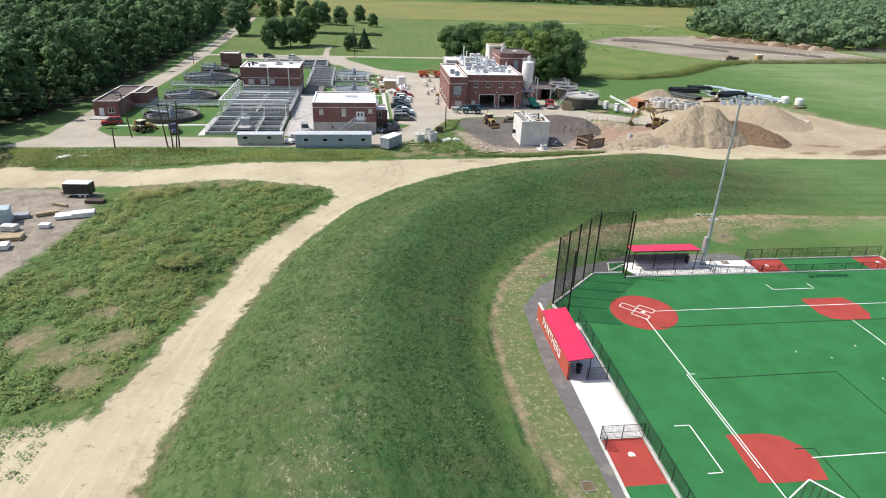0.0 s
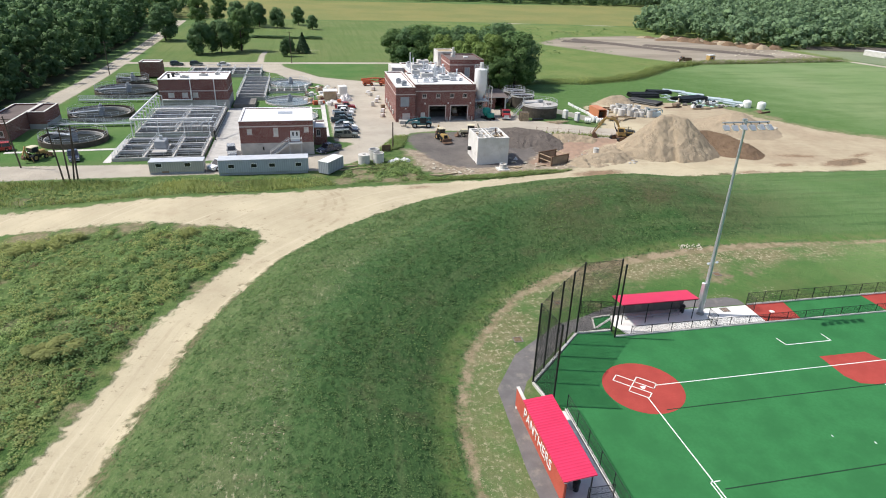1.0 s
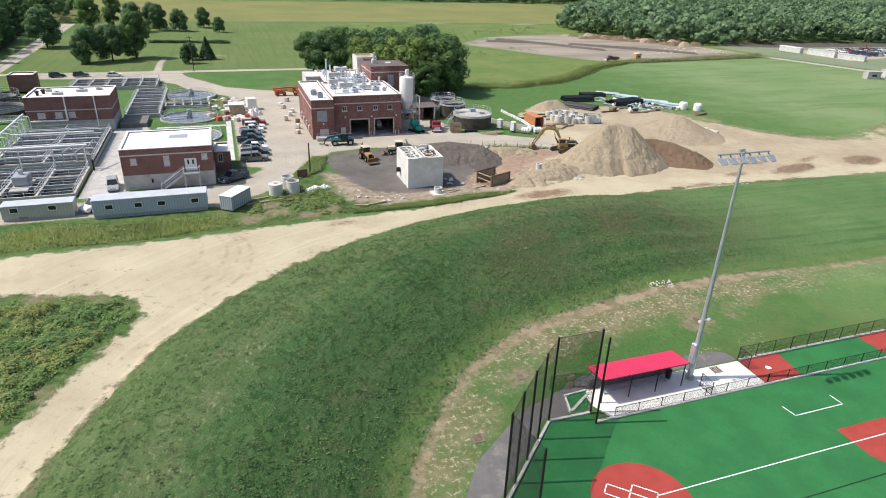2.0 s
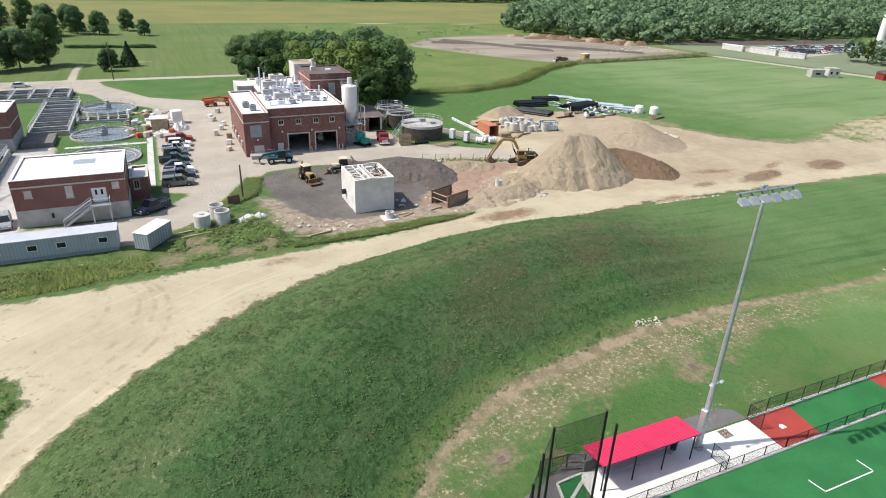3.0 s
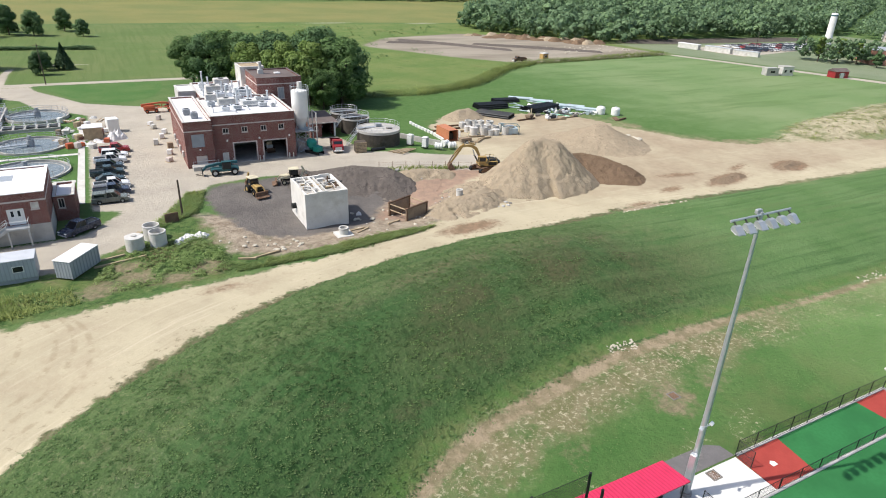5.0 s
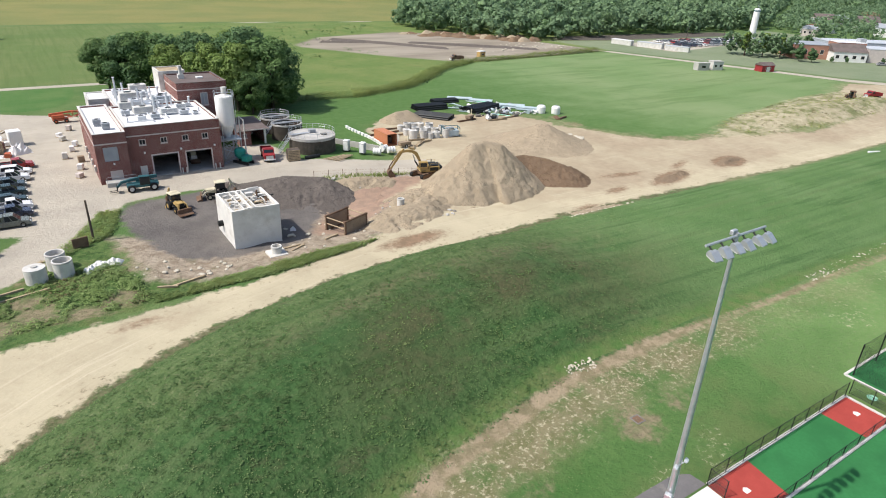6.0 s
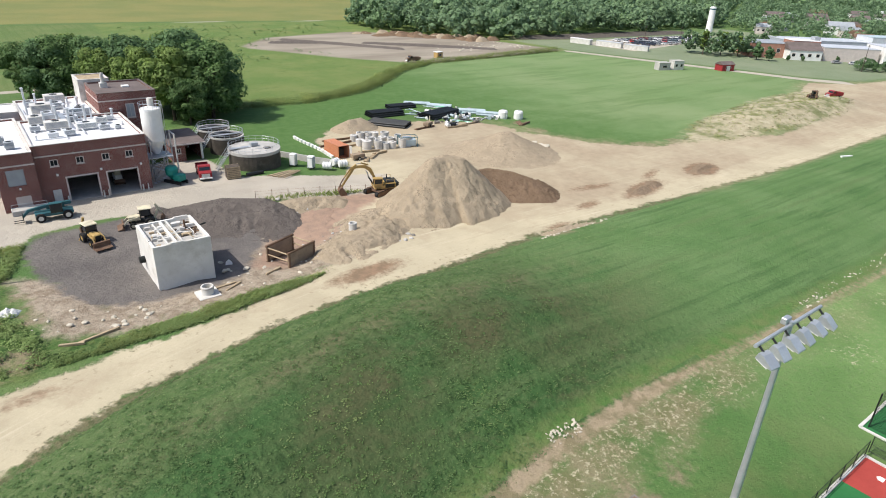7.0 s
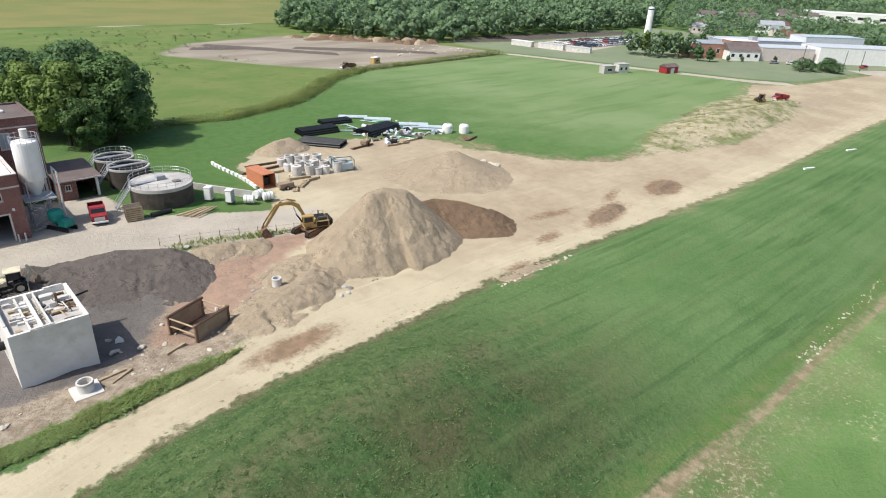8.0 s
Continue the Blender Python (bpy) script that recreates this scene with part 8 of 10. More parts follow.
# ---- construction yard ----
def heap(name, crest, reach, mat, label, seed, rough=0.5, power=1.0, step=0.4, clods=1.0, gullies=1.0, flat=1.0):
    """Tipped earth: slopes fall from a crest line to a foot whose distance varies with direction (eight reaches, from
    east by north), with gullies down the slopes, slumps and clods; the skirt dips under the ground."""
    cx, cy = sum(p[0] for p in crest) / len(crest), sum(p[1] for p in crest) / len(crest)
    far = max(reach) * 1.15 + max(math.hypot(p[0] - cx, p[1] - cy) for p in crest)
    n = int(2 * far / step) + 1
    ax = np.linspace(-far, far, n)
    X, Y = np.meshgrid(cx + ax, cy + ax)
    X, Y = X.ravel(), Y.ravel()
    best, top = np.full(X.shape, 1e9), np.zeros(X.shape)
    qx, qy = np.zeros(X.shape), np.zeros(X.shape)
    for (x0, y0, z0), (x1, y1, z1) in zip(crest[:-1], crest[1:]):
        dx, dy = x1 - x0, y1 - y0
        t = np.clip(((X - x0) * dx + (Y - y0) * dy) / (dx * dx + dy * dy), 0, 1)
        d = np.hypot(X - x0 - t * dx, Y - y0 - t * dy)
        w = d < best
        best, top = np.where(w, d, best), np.where(w, z0 + t * (z1 - z0), top)
        qx, qy = np.where(w, x0 + t * dx, qx), np.where(w, y0 + t * dy, qy)
    ang = np.arctan2(Y - qy, X - qx) % (2 * math.pi)
    ring = np.interp(np.arange(360) / 45.0, np.arange(9), reach + reach[:1])
    ring = np.mean([np.roll(ring, k) for k in range(-32, 33)], axis=0)
    r = ring[np.rint(np.degrees(ang)).astype(int) % 360]
    base = land(X, Y)
    Z = np.zeros(X.shape)
    for i in range(len(X)):
        x, y, u = X[i], Y[i], best[i] / r[i]
        if u > 1.6:
            Z[i] = base[i] - 1.0
            continue
        lump = noise.noise((x * 0.13, y * 0.13, seed))
        u *= 1 + (0.05 + 0.11 * gullies) * lump + 0.06 * noise.noise((x * 0.5, y * 0.5, seed))
        s = 1 - u
        z = top[i] * (max(s, 0) ** power if s > 0 else s * 1.2)
        z = min(z, flat * top[i] + 0.06 * (z - flat * top[i]))
        m = max(0.0, min(1.0, 4 * u)) * max(0.0, min(1.0, 2.0 * s + 0.45))
        a = ang[i] * r[i]
        gully = noise.noise((a * 0.42, u * 1.3, seed + 2)) * max(0.0, noise.noise((x * 0.11, y * 0.11, seed + 9)) + 0.35)
        slump = noise.noise((x * 0.22, y * 0.22, seed + 6))
        ledge = 0.45 * max(0.0, 1 - abs(slump - 0.12) * 9)
        clod = 0.45 * noise.noise((x * 1.1, y * 1.1, seed + 3)) + 0.8 * (0.25 - abs(noise.noise((x * 1.9, y * 1.9, seed + 4)))) + 0.35 * noise.noise((x * 4.1, y * 4.1, seed + 5))
        crack = 0.9 * max(0.0, 1 - abs(noise.noise((a * 0.35, u * 1.6, seed + 12))) * 12) * max(0.0, noise.noise((x * 0.17, y * 0.17, seed + 15)) + 0.1)
        z += rough * m * (gullies * (0.5 * gully - ledge * 0.9) - crack + clods * 0.36 * clod) + rough * 0.2 * lump
        Z[i] = base[i] + z
    show = (Z > base - 0.35).reshape(n, n)
    g = Geo()
    ids = {}
    for j in range(n - 1):
        for i in range(n - 1):
            if show[j:j + 2, i:i + 2].any():
                f = []
                for k in (j * n + i, j * n + i + 1, (j + 1) * n + i + 1, (j + 1) * n + i):
                    if k not in ids:
                        ids[k] = len(g.v)
                        g.v.append((X[k] - cx, Y[k] - cy, Z[k]))
                    f.append(ids[k])
                g.f.append(tuple(f))
    return single(name, g, mat, label, "heap", "mounds of earth", smooth=True, x=cx, y=cy)


heap("earth_mound", [(82.6, 148.0, 8.6), (85.0, 147.9, 8.9), (87.4, 146.6, 8.5)], [9.5, 9.5, 8.6, 8.4, 11.4, 12.0, 8.4, 8.8], "pile", "large heap of pale sandy soil", 3.1, 0.9, 1.0, 0.25, 1.35, 0.45, 0.93)
heap("earth_mound", [(90.0, 148.8, 4.4), (95.5, 148.8, 4.2), (99.2, 146.0, 3.7), (101.6, 144.0, 2.8)], [5.5, 5.5, 6.5, 8.0, 6.5, 6.0, 6.6, 5.5], "pile_brown", "heap of dark brown cut soil", 7.7, 0.85, 0.9, 0.3, 1.3, 0.9)
heap("earth_mound", [(115.6, 167.6, 4.1), (117.6, 166.8, 4.2)], [10.0, 9.0, 10.0, 12.0, 13.5, 13.5, 14.0, 11.0], "pile", "broad low heap of pale soil", 11.3, 0.5, 1.3, 0.4, 0.9, 0.5)
heap("earth_mound", [(95.0, 199.0, 2.4), (98.5, 199.4, 2.5)], [4.5, 4, 4, 4, 5, 5, 4.5, 4.5], "pile", "low heap of pale soil by the pipes", 15.3, 0.5)
heap("earth_mound", [(61.5, 139.2, 0.9), (66.0, 141.0, 1.3), (70.0, 143.6, 1.2)], [5.5, 5, 4, 5, 5, 5, 4.2, 4.5], "pile", "low spread of rubble and soil", 19.9, 1.1, 0.7, 0.3, 1.5, 1.2)
heap("earth_mound", [(67.0, 146.4, 0.7), (71.5, 148.0, 1.0)], [6, 3.4, 3, 3.5, 4.5, 4.5, 4.5, 5.5], "pile", "low spread of churned soil", 21.9, 0.9, 0.8, 0.3, 1.4)
heap("earth_mound", [(60.6, 158.6, 1.0), (64.5, 157.6, 1.3), (69.0, 156.6, 0.9)], [2.6, 2.2, 2.0, 2.2, 2.6, 2.6, 2.8, 2.6], "pile", "ragged earth bank below the yard road", 25.9, 0.9, 0.9, 0.28, 1.5)
heap("earth_mound", [(40.2, 165.4, 0.9), (42.6, 165.0, 1.5), (44.4, 164.4, 0.8)], [1.8, 1.6, 1.6, 1.6, 1.8, 2.2, 2.4, 2.0], "pile_grit", "small dark heap of tipped grit", 27.5, 0.6, 1.0, 0.25, 1.3)
heap("earth_mound", [(141.5, 134.6, 0.45), (146.4, 135.6, 0.6)], [2.2, 1.9, 2.1, 1.8, 2.4, 2.0, 2.2, 1.9], "pile_damp", "low scrape of brown soil on the haul road", 31.3, 0.6, 1.2, 0.3, 1.2)
heap("earth_mound", [(119.5, 133.2, 0.3), (126.4, 134.6, 0.45)], [2.0, 1.6, 1.7, 1.5, 2.2, 1.6, 1.7, 1.6], "pile_damp", "low scrape of brown soil on the haul road", 33.3, 0.6, 1.2, 0.3, 1.2)
heap("earth_mound", [(90.5, 127.4, 0.3), (94.5, 127.6, 0.55), (99.0, 127.2, 0.3)], [1.8, 1.3, 1.3, 1.3, 1.8, 1.4, 1.4, 1.4], "pile", "low pale soil bank at the road's edge", 35.3, 0.6, 1.2, 0.25, 1.4)
heap("grit_mound", [(45.0, 164.4, 0.9), (52.0, 162.6, 1.9), (57.6, 159.4, 1.8)], [2.6, 3.0, 2.6, 2.6, 4.0, 9.0, 10.5, 5.0], "pile_grit", "sloping bank of dark grit", 23.1, 0.7, 0.95, 0.3, 1.4)


_rr = random.Random(77)
for i in range(90):
    _a = _rr.uniform(3.3, 6.1)
    _d = _rr.uniform(8.0, 12.0) if _a < 4.2 else _rr.uniform(6.6, 8.6)
    _x, _y = 85 + 1.15 * _d * math.cos(_a), 147.2 + _d * math.sin(_a)
    stones("clod", 300 + i, [(_x, _y, _rr.uniform(0.10, 0.28))], "clod of pale soil at the heap's foot", "clod", "pile")


def vault():
    t = thing("concrete_vault", 40.2, 146.2, -0.3, "tall pale precast concrete vault with an open top", "concrete vault")
    x0, x1, y0, y1, h = -3.45, 3.45, -4.2, 4.2, 5.75
    th = 0.35
    part_ = lambda name, g, mat="vault", label="": sub(name, g, mat, t, label)
    part_("wall", Geo().wall(0, y0, x0, x1, -0.6, h, th))
    part_("wall", Geo().wall(0, y1, x0, x1, -0.6, h, -th))
    part_("wall", Geo().wall(1, x0, y0 + th, y1 - th, -0.6, h, th))
    part_("wall", Geo().wall(1, x1, y0 + th, y1 - th, -0.6, h, -th))
    part_("partition", Geo().wall(1, -0.7, y0 + th, y1 - th, 0, h - 0.02, 0.3))
    part_("slab", Geo().box(x0 + th, x1 - th, y0 + th, y1 - th, h - 0.9, h - 0.55), "concrete")
    rr = random.Random(3)
    for i in range(60):
        px, py = rr.uniform(x0 + 0.6, x1 - 1.2), rr.uniform(y0 + 0.6, y1 - 1.0)
        if -1.0 < px < 0:
            px -= 1.2
        part_("form_timber", Geo().box(px, px + rr.uniform(0.4, 1.3), py, py + rr.uniform(0.1, 0.5), h - 0.55, h - 0.55 + rr.uniform(0.1, 0.55)), rr.choice(["wood", "offwhite", "concrete", "concrete_pale", "offwhite", "pole_wood"]), "loose form timber")
    part_("beam", Geo().box(-1.6, -1.4, y0 + 0.3, y1 - 0.3, h - 0.5, h - 0.1).box(0.1, 0.3, y0 + 0.3, y1 - 0.3, h - 0.5, h - 0.05), "concrete_pale")
    for i in range(9):
        ang, px, py = rr.uniform(0, 3.1), rr.uniform(-2.2, 2.4), rr.uniform(-3.0, 3.0)
        dx, dy = math.cos(ang) * 0.9, math.sin(ang) * 0.9
        part_("plank", Geo().cyl((px - dx, py - dy, h - 0.4), (px + dx, py + dy, h - rr.uniform(-0.05, 0.3)), 0.07, n=5), rr.choice(["wood", "offwhite", "rust"]), "loose plank")
    part_("rim_block", Geo().cbox(-1.6, 0.4, y0 + 0.05, y0 + th - 0.05, h, h + 0.12, 0.02).cbox(1.2, 3.0, y1 - th + 0.05, y1 - 0.05, h, h + 0.16, 0.02).cbox(x0 + 0.05, x0 + th - 0.05, -2.0, 1.0, h, h + 0.1, 0.02), "offwhite")
    part_("riser", Geo().cyl((1.7, 0.6, h - 0.55), (1.7, 0.6, h + 0.9), 0.13, n=8).cyl((2.4, -1.4, h - 0.55), (2.4, -1.4, h + 0.5), 0.13, n=8), "rust")
    part_("pipe_end", Geo().cyl((x0 - 0.7, 1.5, 2.0), (x0 + 0.1, 1.5, 2.0), 0.45, n=16), "black_steel")
    part_("hose", Geo().pipe([(x1 - 0.2, 3.4, 4.2), (x1 + 1.8, 3.9, 4.3)], 0.12, 8), "black_steel")
    return t


vault()

shield = thing("trench_box", 54.3, 142.4, gz(54.3, 142.4) - 0.1, "brown steel trench box standing open on rubble", "trench box", rz=22)
for y in (-2.0, 2.0):
    p = sub("side_plate", Geo().cbox(-2.6, 2.6, y - 0.09, y + 0.09, 0, 2.5, 0.03), "rust_plate", shield)
    sub("edge_beam", Geo().box(-2.65, 2.65, y - 0.14, y + 0.14, 2.3, 2.5).box(-2.65, 2.65, y - 0.14, y + 0.14, 0, 0.2), "rust", shield)
for x in (-2.4, 2.4):
    for z in (1.2, 2.2):
        sub("spreader", Geo().cyl((x, -1.95, z), (x, 1.95, z), 0.10, n=8), "wood", shield, "tan spreader bar")
    for y in (-2.0, 2.0):
        sub("corner_post", Geo().box(x - 0.14, x + 0.14, y - 0.16, y + 0.16, 0, 2.55), "rust", shield)


def manhole_ring(x, y, r, h, label, cap=False, slab=False, z=None):
    t = thing("manhole_section", x, y, gz(x, y) if z is None else z, label, "concrete ring", "precast rings")
    b = 0.25 if slab else 0.0
    if slab:
        sub("slab", Geo().cbox(-r * 1.7, r * 1.7, -r * 1.7, r * 1.7, -0.1, b, 0.03), "concrete_pale", t)
    if cap:
        sub("ring", Geo().lathe(0, 0, [(r, b), (r, h), (0.35, h + 0.05), (0.35, h - 0.1), (0, h - 0.1)], 26), "offwhite", t)
        sub("lid", Geo().lathe(0, 0, [(0.36, h + 0.05), (0.36, h + 0.18), (0, h + 0.18)], 16), "concrete", t)
    else:
        sub("ring", Geo().lathe(0, 0, [(r, b), (r, h), (r - 0.16, h), (r - 0.16, b + 0.05), (0, b + 0.05)], 26), "offwhite", t)
        sub("collar", Geo().lathe(0, 0, [(r + 0.03, h - 0.22), (r + 0.03, h - 0.1), (r, h - 0.08)], 26), "concrete", t)
    return t


manhole_ring(41.2, 137.4, 0.75, 1.25, "concrete ring on a square slab", slab=True)
manhole_ring(12.6, 142.4, 1.22, 1.95, "pale capped concrete cistern", cap=True)
manhole_ring(15.0, 145.3, 1.15, 2.2, "pale open concrete ring")
manhole_ring(15.6, 142.6, 1.15, 2.2, "pale open concrete ring")
manhole_ring(64.6, 143.2, 0.6, 1.2, "pale concrete ring among rubble", z=gz(64.6, 143.2) + 0.7)


def sheet_bundle(x, y, w, d, h, label, seed, mat="tarp"):
    rng = random.Random(seed)
    bm = bmesh.new()
    bmesh.ops.create_grid(bm, x_segments=16, y_segments=12, size=0.5)
    for v in bm.verts:
        k = max(0.0, 1 - (abs(v.co.x) * 2) ** 3) * max(0.0, 1 - (abs(v.co.y) * 2) ** 3)
        v.co.z = h * k * (0.65 + 0.5 * noise.noise((v.co.x * 6 + seed, v.co.y * 6, 0))) - 0.05
        v.co.x, v.co.y = v.co.x * w * (1 + 0.1 * noise.noise((v.co.x * 5, seed, 1))), v.co.y * d
    me = bpy.data.meshes.new("tarp")
    bm.to_mesh(me)
    bm.free()
    me.materials.append(M[mat])
    ob = new("tarp", me)
    ob.matrix_world = pose(x, y, gz(x, y), 0, 0, rng.uniform(-40, 40))
    return tagged(ob, label, "tarp", "crumpled sheets")


for i, (x, y, w) in enumerate(((19.6, 143.4, 2.6), (21.4, 143.6, 2.2), (18.4, 142.6, 1.6), (46.4, 144.9, 0.9))):
    sheet_bundle(x, y, w, w * 0.75, 0.8, "crumpled white plastic sheeting on grass", i)
pl = thing("utility_pole", 19.9, 152.3, gz(19.9, 152.3), "short dark timber pole", "pole", "timber poles")
sub("shaft", Geo().cyl((0, 0, -0.4), (0, 0, 6.1), 0.17, 0.13, 10), "pole_wood", pl)
single("steel_plate", Geo().cbox(-1.0, 1.0, -0.08, 0.08, -0.1, 1.5, 0.02), "rust", "rusty steel plate propped on the verge", "steel plate", x=18.2, y=150.6, z=gz(18.2, 150.6), rz=12)
for i, (x, y, L, rz) in enumerate(((9.2, 140.4, 4.0, 14), (10.6, 138.8, 6.5, 12), (28.5, 134.0, 4.6, 14), (12.6, 147.0, 3.0, 60), (13.0, 147.5, 2.6, 35), (43.6, 138.6, 3.2, 8), (44.5, 137.8, 2.6, 30), (50.5, 139.6, 2.5, 20), (26, 133.6, 2.4, -20))):
    single("timber", Geo().cbox(-L / 2, L / 2, -0.14, 0.14, -0.05, 0.22, 0.02), "wood", "pale timber beam lying on the ground", "timber", "loose timbers", x=x, y=y, z=gz(x, y), rz=rz)
stones("rubble_block", 41, [(60 + _rr.uniform(-3, 12), 139 + _rr.uniform(-2, 7), _rr.uniform(0.15, 0.5)) for i in range(46)], "broken grey concrete rubble piece", "rubble", "concrete")
stones("rubble_block", 49, [(58 + 15 * _rr.random(), 138 + 10 * _rr.random(), 0.06 + 0.26 * _rr.random() ** 2) for i in range(80)], "broken grey concrete rubble piece", "rubble", "concrete_dark")
stones("rubble_block", 50, [(58 + 12 * _rr.random(), 155 + 4 * _rr.random(), 0.06 + 0.3 * _rr.random() ** 2) for i in range(40)], "grey stones on the ragged bank", "rubble", "concrete")
stones("rubble_block", 42, [(46 + _rr.uniform(-2, 10), 140 + _rr.uniform(-4, 6), _rr.uniform(0.1, 0.35)) for i in range(26)], "broken grey concrete rubble piece", "rubble", "rock")
stones("rubble_block", 43, [(58 + _rr.uniform(-2, 3), 159 + _rr.uniform(-3, 3), _rr.uniform(0.2, 0.55)) for i in range(16)], "broken grey concrete rubble piece", "rubble", "concrete")
stones("rubble_block", 44, [(26 + _rr.uniform(-3, 10), 138 + _rr.uniform(-3, 3), _rr.uniform(0.1, 0.4)) for i in range(26)], "pale stones on bare soil", "rubble", "rock")
stones("boulder", 45, [(124.5 + _rr.uniform(-3, 3), 166 + _rr.uniform(-2, 2), _rr.uniform(0.4, 0.8)) for i in range(14)], "pale boulder beside the haul road", "boulder", "rock")
stones("boulder", 46, [(95 + _rr.uniform(-8, 8), 126.6 + _rr.uniform(-0.8, 0.8), _rr.uniform(0.08, 0.24)) for i in range(48)], "pale stones at the road's edge", "stone", "rock")


# ---- machines ----
def track(t, x0, x1, y, w, h):
    r = h / 2
    prof = [(x0 + r + r * math.cos(a), r + r * math.sin(a)) for a in np.linspace(math.pi / 2, 3 * math.pi / 2, 9)] + [(x1 - r + r * math.cos(a), r + r * math.sin(a)) for a in np.linspace(-math.pi / 2, math.pi / 2, 9)]
    tr = sub("track", Geo().prism(prof, y - w / 2, y + w / 2), "rubber", t, "dark steel crawler track")
    k = 0.78
    cx = (x0 + x1) / 2
    inner = new("track_frame", mesh_of("track_frame", Geo().prism([(cx + (px - cx) * 0.93, r + (pz - r) * k) for px, pz in prof], y - w / 2 - 0.03, y + w / 2 + 0.03), "rust"))
    inner.parent = tr
    g = Geo()
    n = 20
    for i in range(n):
        px = x0 + r + (x1 - x0 - 2 * r) * i / (n - 1)
        g.box(px - 0.05, px + 0.05, y - w / 2, y + w / 2, h, h + 0.05)
    sub("track_shoes", g, "rust", t)


def beam(name, t, pts, widths, w, mat, label=""):
    """A boxed arm through (x, z) points with the given depths."""
    up, lo = [], []
    for i, (x, z) in enumerate(pts):
        a = Vector(pts[max(0, i - 1)])
        b = Vector(pts[min(len(pts) - 1, i + 1)])
        d = (b - a).normalized()
        n = Vector((-d.y, d.x)) * widths[i] / 2
        up.append((x + n.x, z + n.y))
        lo.append((x - n.x, z - n.y))
    return sub(name, Geo().prism(up + lo[::-1], -w / 2, w / 2), mat, t, label)


def excavator(x, y, z, rz, crawl):
    """Boom towards +x; the tracks stand turned by crawl degrees under the house."""
    t = thing("excavator", x, y, z, "dusty yellow crawler excavator with its bucket on the ground", "excavator", rz=rz)
    for s in (-1.3, 1.3):
        track(t, -2.5, 2.5, s, 0.62, 0.95)
    sub("car_body", Geo().cbox(-1.2, 1.2, -1.05, 1.05, 0.45, 0.95, 0.08).cyl((0, 0, 0.95), (0, 0, 1.15), 0.75, n=18), "rust", t)
    for ob in t.children:
        ob.rotation_euler = (0, 0, radians(crawl))
    sub("house", Geo().cbox(-2.7, 1.2, -1.35, 1.35, 1.15, 1.75, 0.08).cbox(-2.7, -0.6, -1.35, 1.35, 1.75, 2.15, 0.1), "yellow", t)
    sub("side_panel", Geo().cbox(-2.4, -0.7, -1.38, -1.34, 1.3, 2.0, 0.01).cbox(-2.4, -0.7, 1.34, 1.38, 1.3, 2.0, 0.01), "black_steel", t, "dark louvred side panel")
    sub("counterweight", Geo().cbox(-3.25, -2.5, -1.33, 1.33, 1.15, 2.3, 0.25), "black_steel", t, "dark counterweight")
    sub("engine_cover", Geo().cbox(-2.45, -0.8, -1.15, 1.15, 2.15, 2.42, 0.1), "black_steel", t, "dark engine cover")
    sub("handrail", Geo().pipe([(-2.4, -1.25, 2.15), (-2.4, -1.25, 2.8), (-0.7, -1.25, 2.8), (-0.7, -1.25, 2.15)], 0.03).pipe([(-2.4, 1.25, 2.15), (-2.4, 1.25, 2.8), (-0.9, 1.25, 2.8), (-0.9, 1.25, 2.15)], 0.03), "yellow", t)
    sub("exhaust", Geo().cyl((-1.5, -0.7, 2.42), (-1.5, -0.7, 3.1), 0.09, n=8), "black_steel", t)
    sub("step", Geo().box(0.2, 0.9, 1.35, 1.55, 1.0, 1.06).box(0.2, 0.9, 1.35, 1.55, 1.4, 1.46), "black_steel", t)
    cab = sub("cab", Geo().wall(0, 0.45, -0.25, 1.35, 1.75, 3.05, 0.07, [(-0.1, 1.2, 2.25, 2.95)]).wall(0, 1.35, -0.25, 1.35, 1.75, 3.05, -0.07, [(-0.1, 1.2, 2.15, 2.95)]).wall(1, -0.25, 0.52, 1.28, 1.75, 3.05, 0.07, [(0.6, 1.2, 2.3, 2.95)]).wall(1, 1.35, 0.52, 1.28, 1.75, 3.05, -0.07, [(0.58, 1.22, 1.95, 2.98)]).cbox(-0.32, 1.42, 0.4, 1.4, 3.05, 3.15, 0.04), "yellow", t)
    gl = new("cab_glass", mesh_of("cab_glass", Geo().box(-0.12, 1.25, 0.47, 0.5, 2.2, 2.98).box(-0.12, 1.25, 1.3, 1.33, 2.1, 2.98).box(1.29, 1.32, 0.55, 1.25, 1.92, 2.99).box(-0.22, -0.19, 0.57, 1.23, 2.27, 2.97), "glass"))
    gl.parent = cab
    beam("boom", t, [(0.5, 1.75), (1.05, 3.2), (1.75, 4.55), (2.6, 5.05), (3.6, 5.15), (4.7, 5.0)], [0.38, 0.46, 0.64, 0.54, 0.42, 0.3], 0.42, "yellow", "yellow boom")
    beam("stick", t, [(4.15, 5.55), (4.6, 5.05), (5.2, 4.1), (6.75, 1.75)], [0.22, 0.48, 0.42, 0.26], 0.32, "yellow", "yellow stick")
    for k in (-0.36, 0.36):
        beam("boom_cylinder", t, [(1.15, 1.75), (1.95, 3.1)], [0.24, 0.24], 0.16, "black_steel").location = (0, k, 0)
        beam("boom_rod", t, [(1.9, 3.0), (2.35, 4.3)], [0.11, 0.11], 0.1, "galv").location = (0, k, 0)
    beam("stick_cylinder", t, [(2.0, 5.35), (3.3, 5.75)], [0.24, 0.24], 0.2, "yellow")
    beam("stick_rod", t, [(3.25, 5.73), (4.2, 5.62)], [0.11, 0.11], 0.1, "galv")
    beam("bucket_cylinder", t, [(4.9, 5.15), (6.3, 3.3)], [0.2, 0.2], 0.16, "yellow")
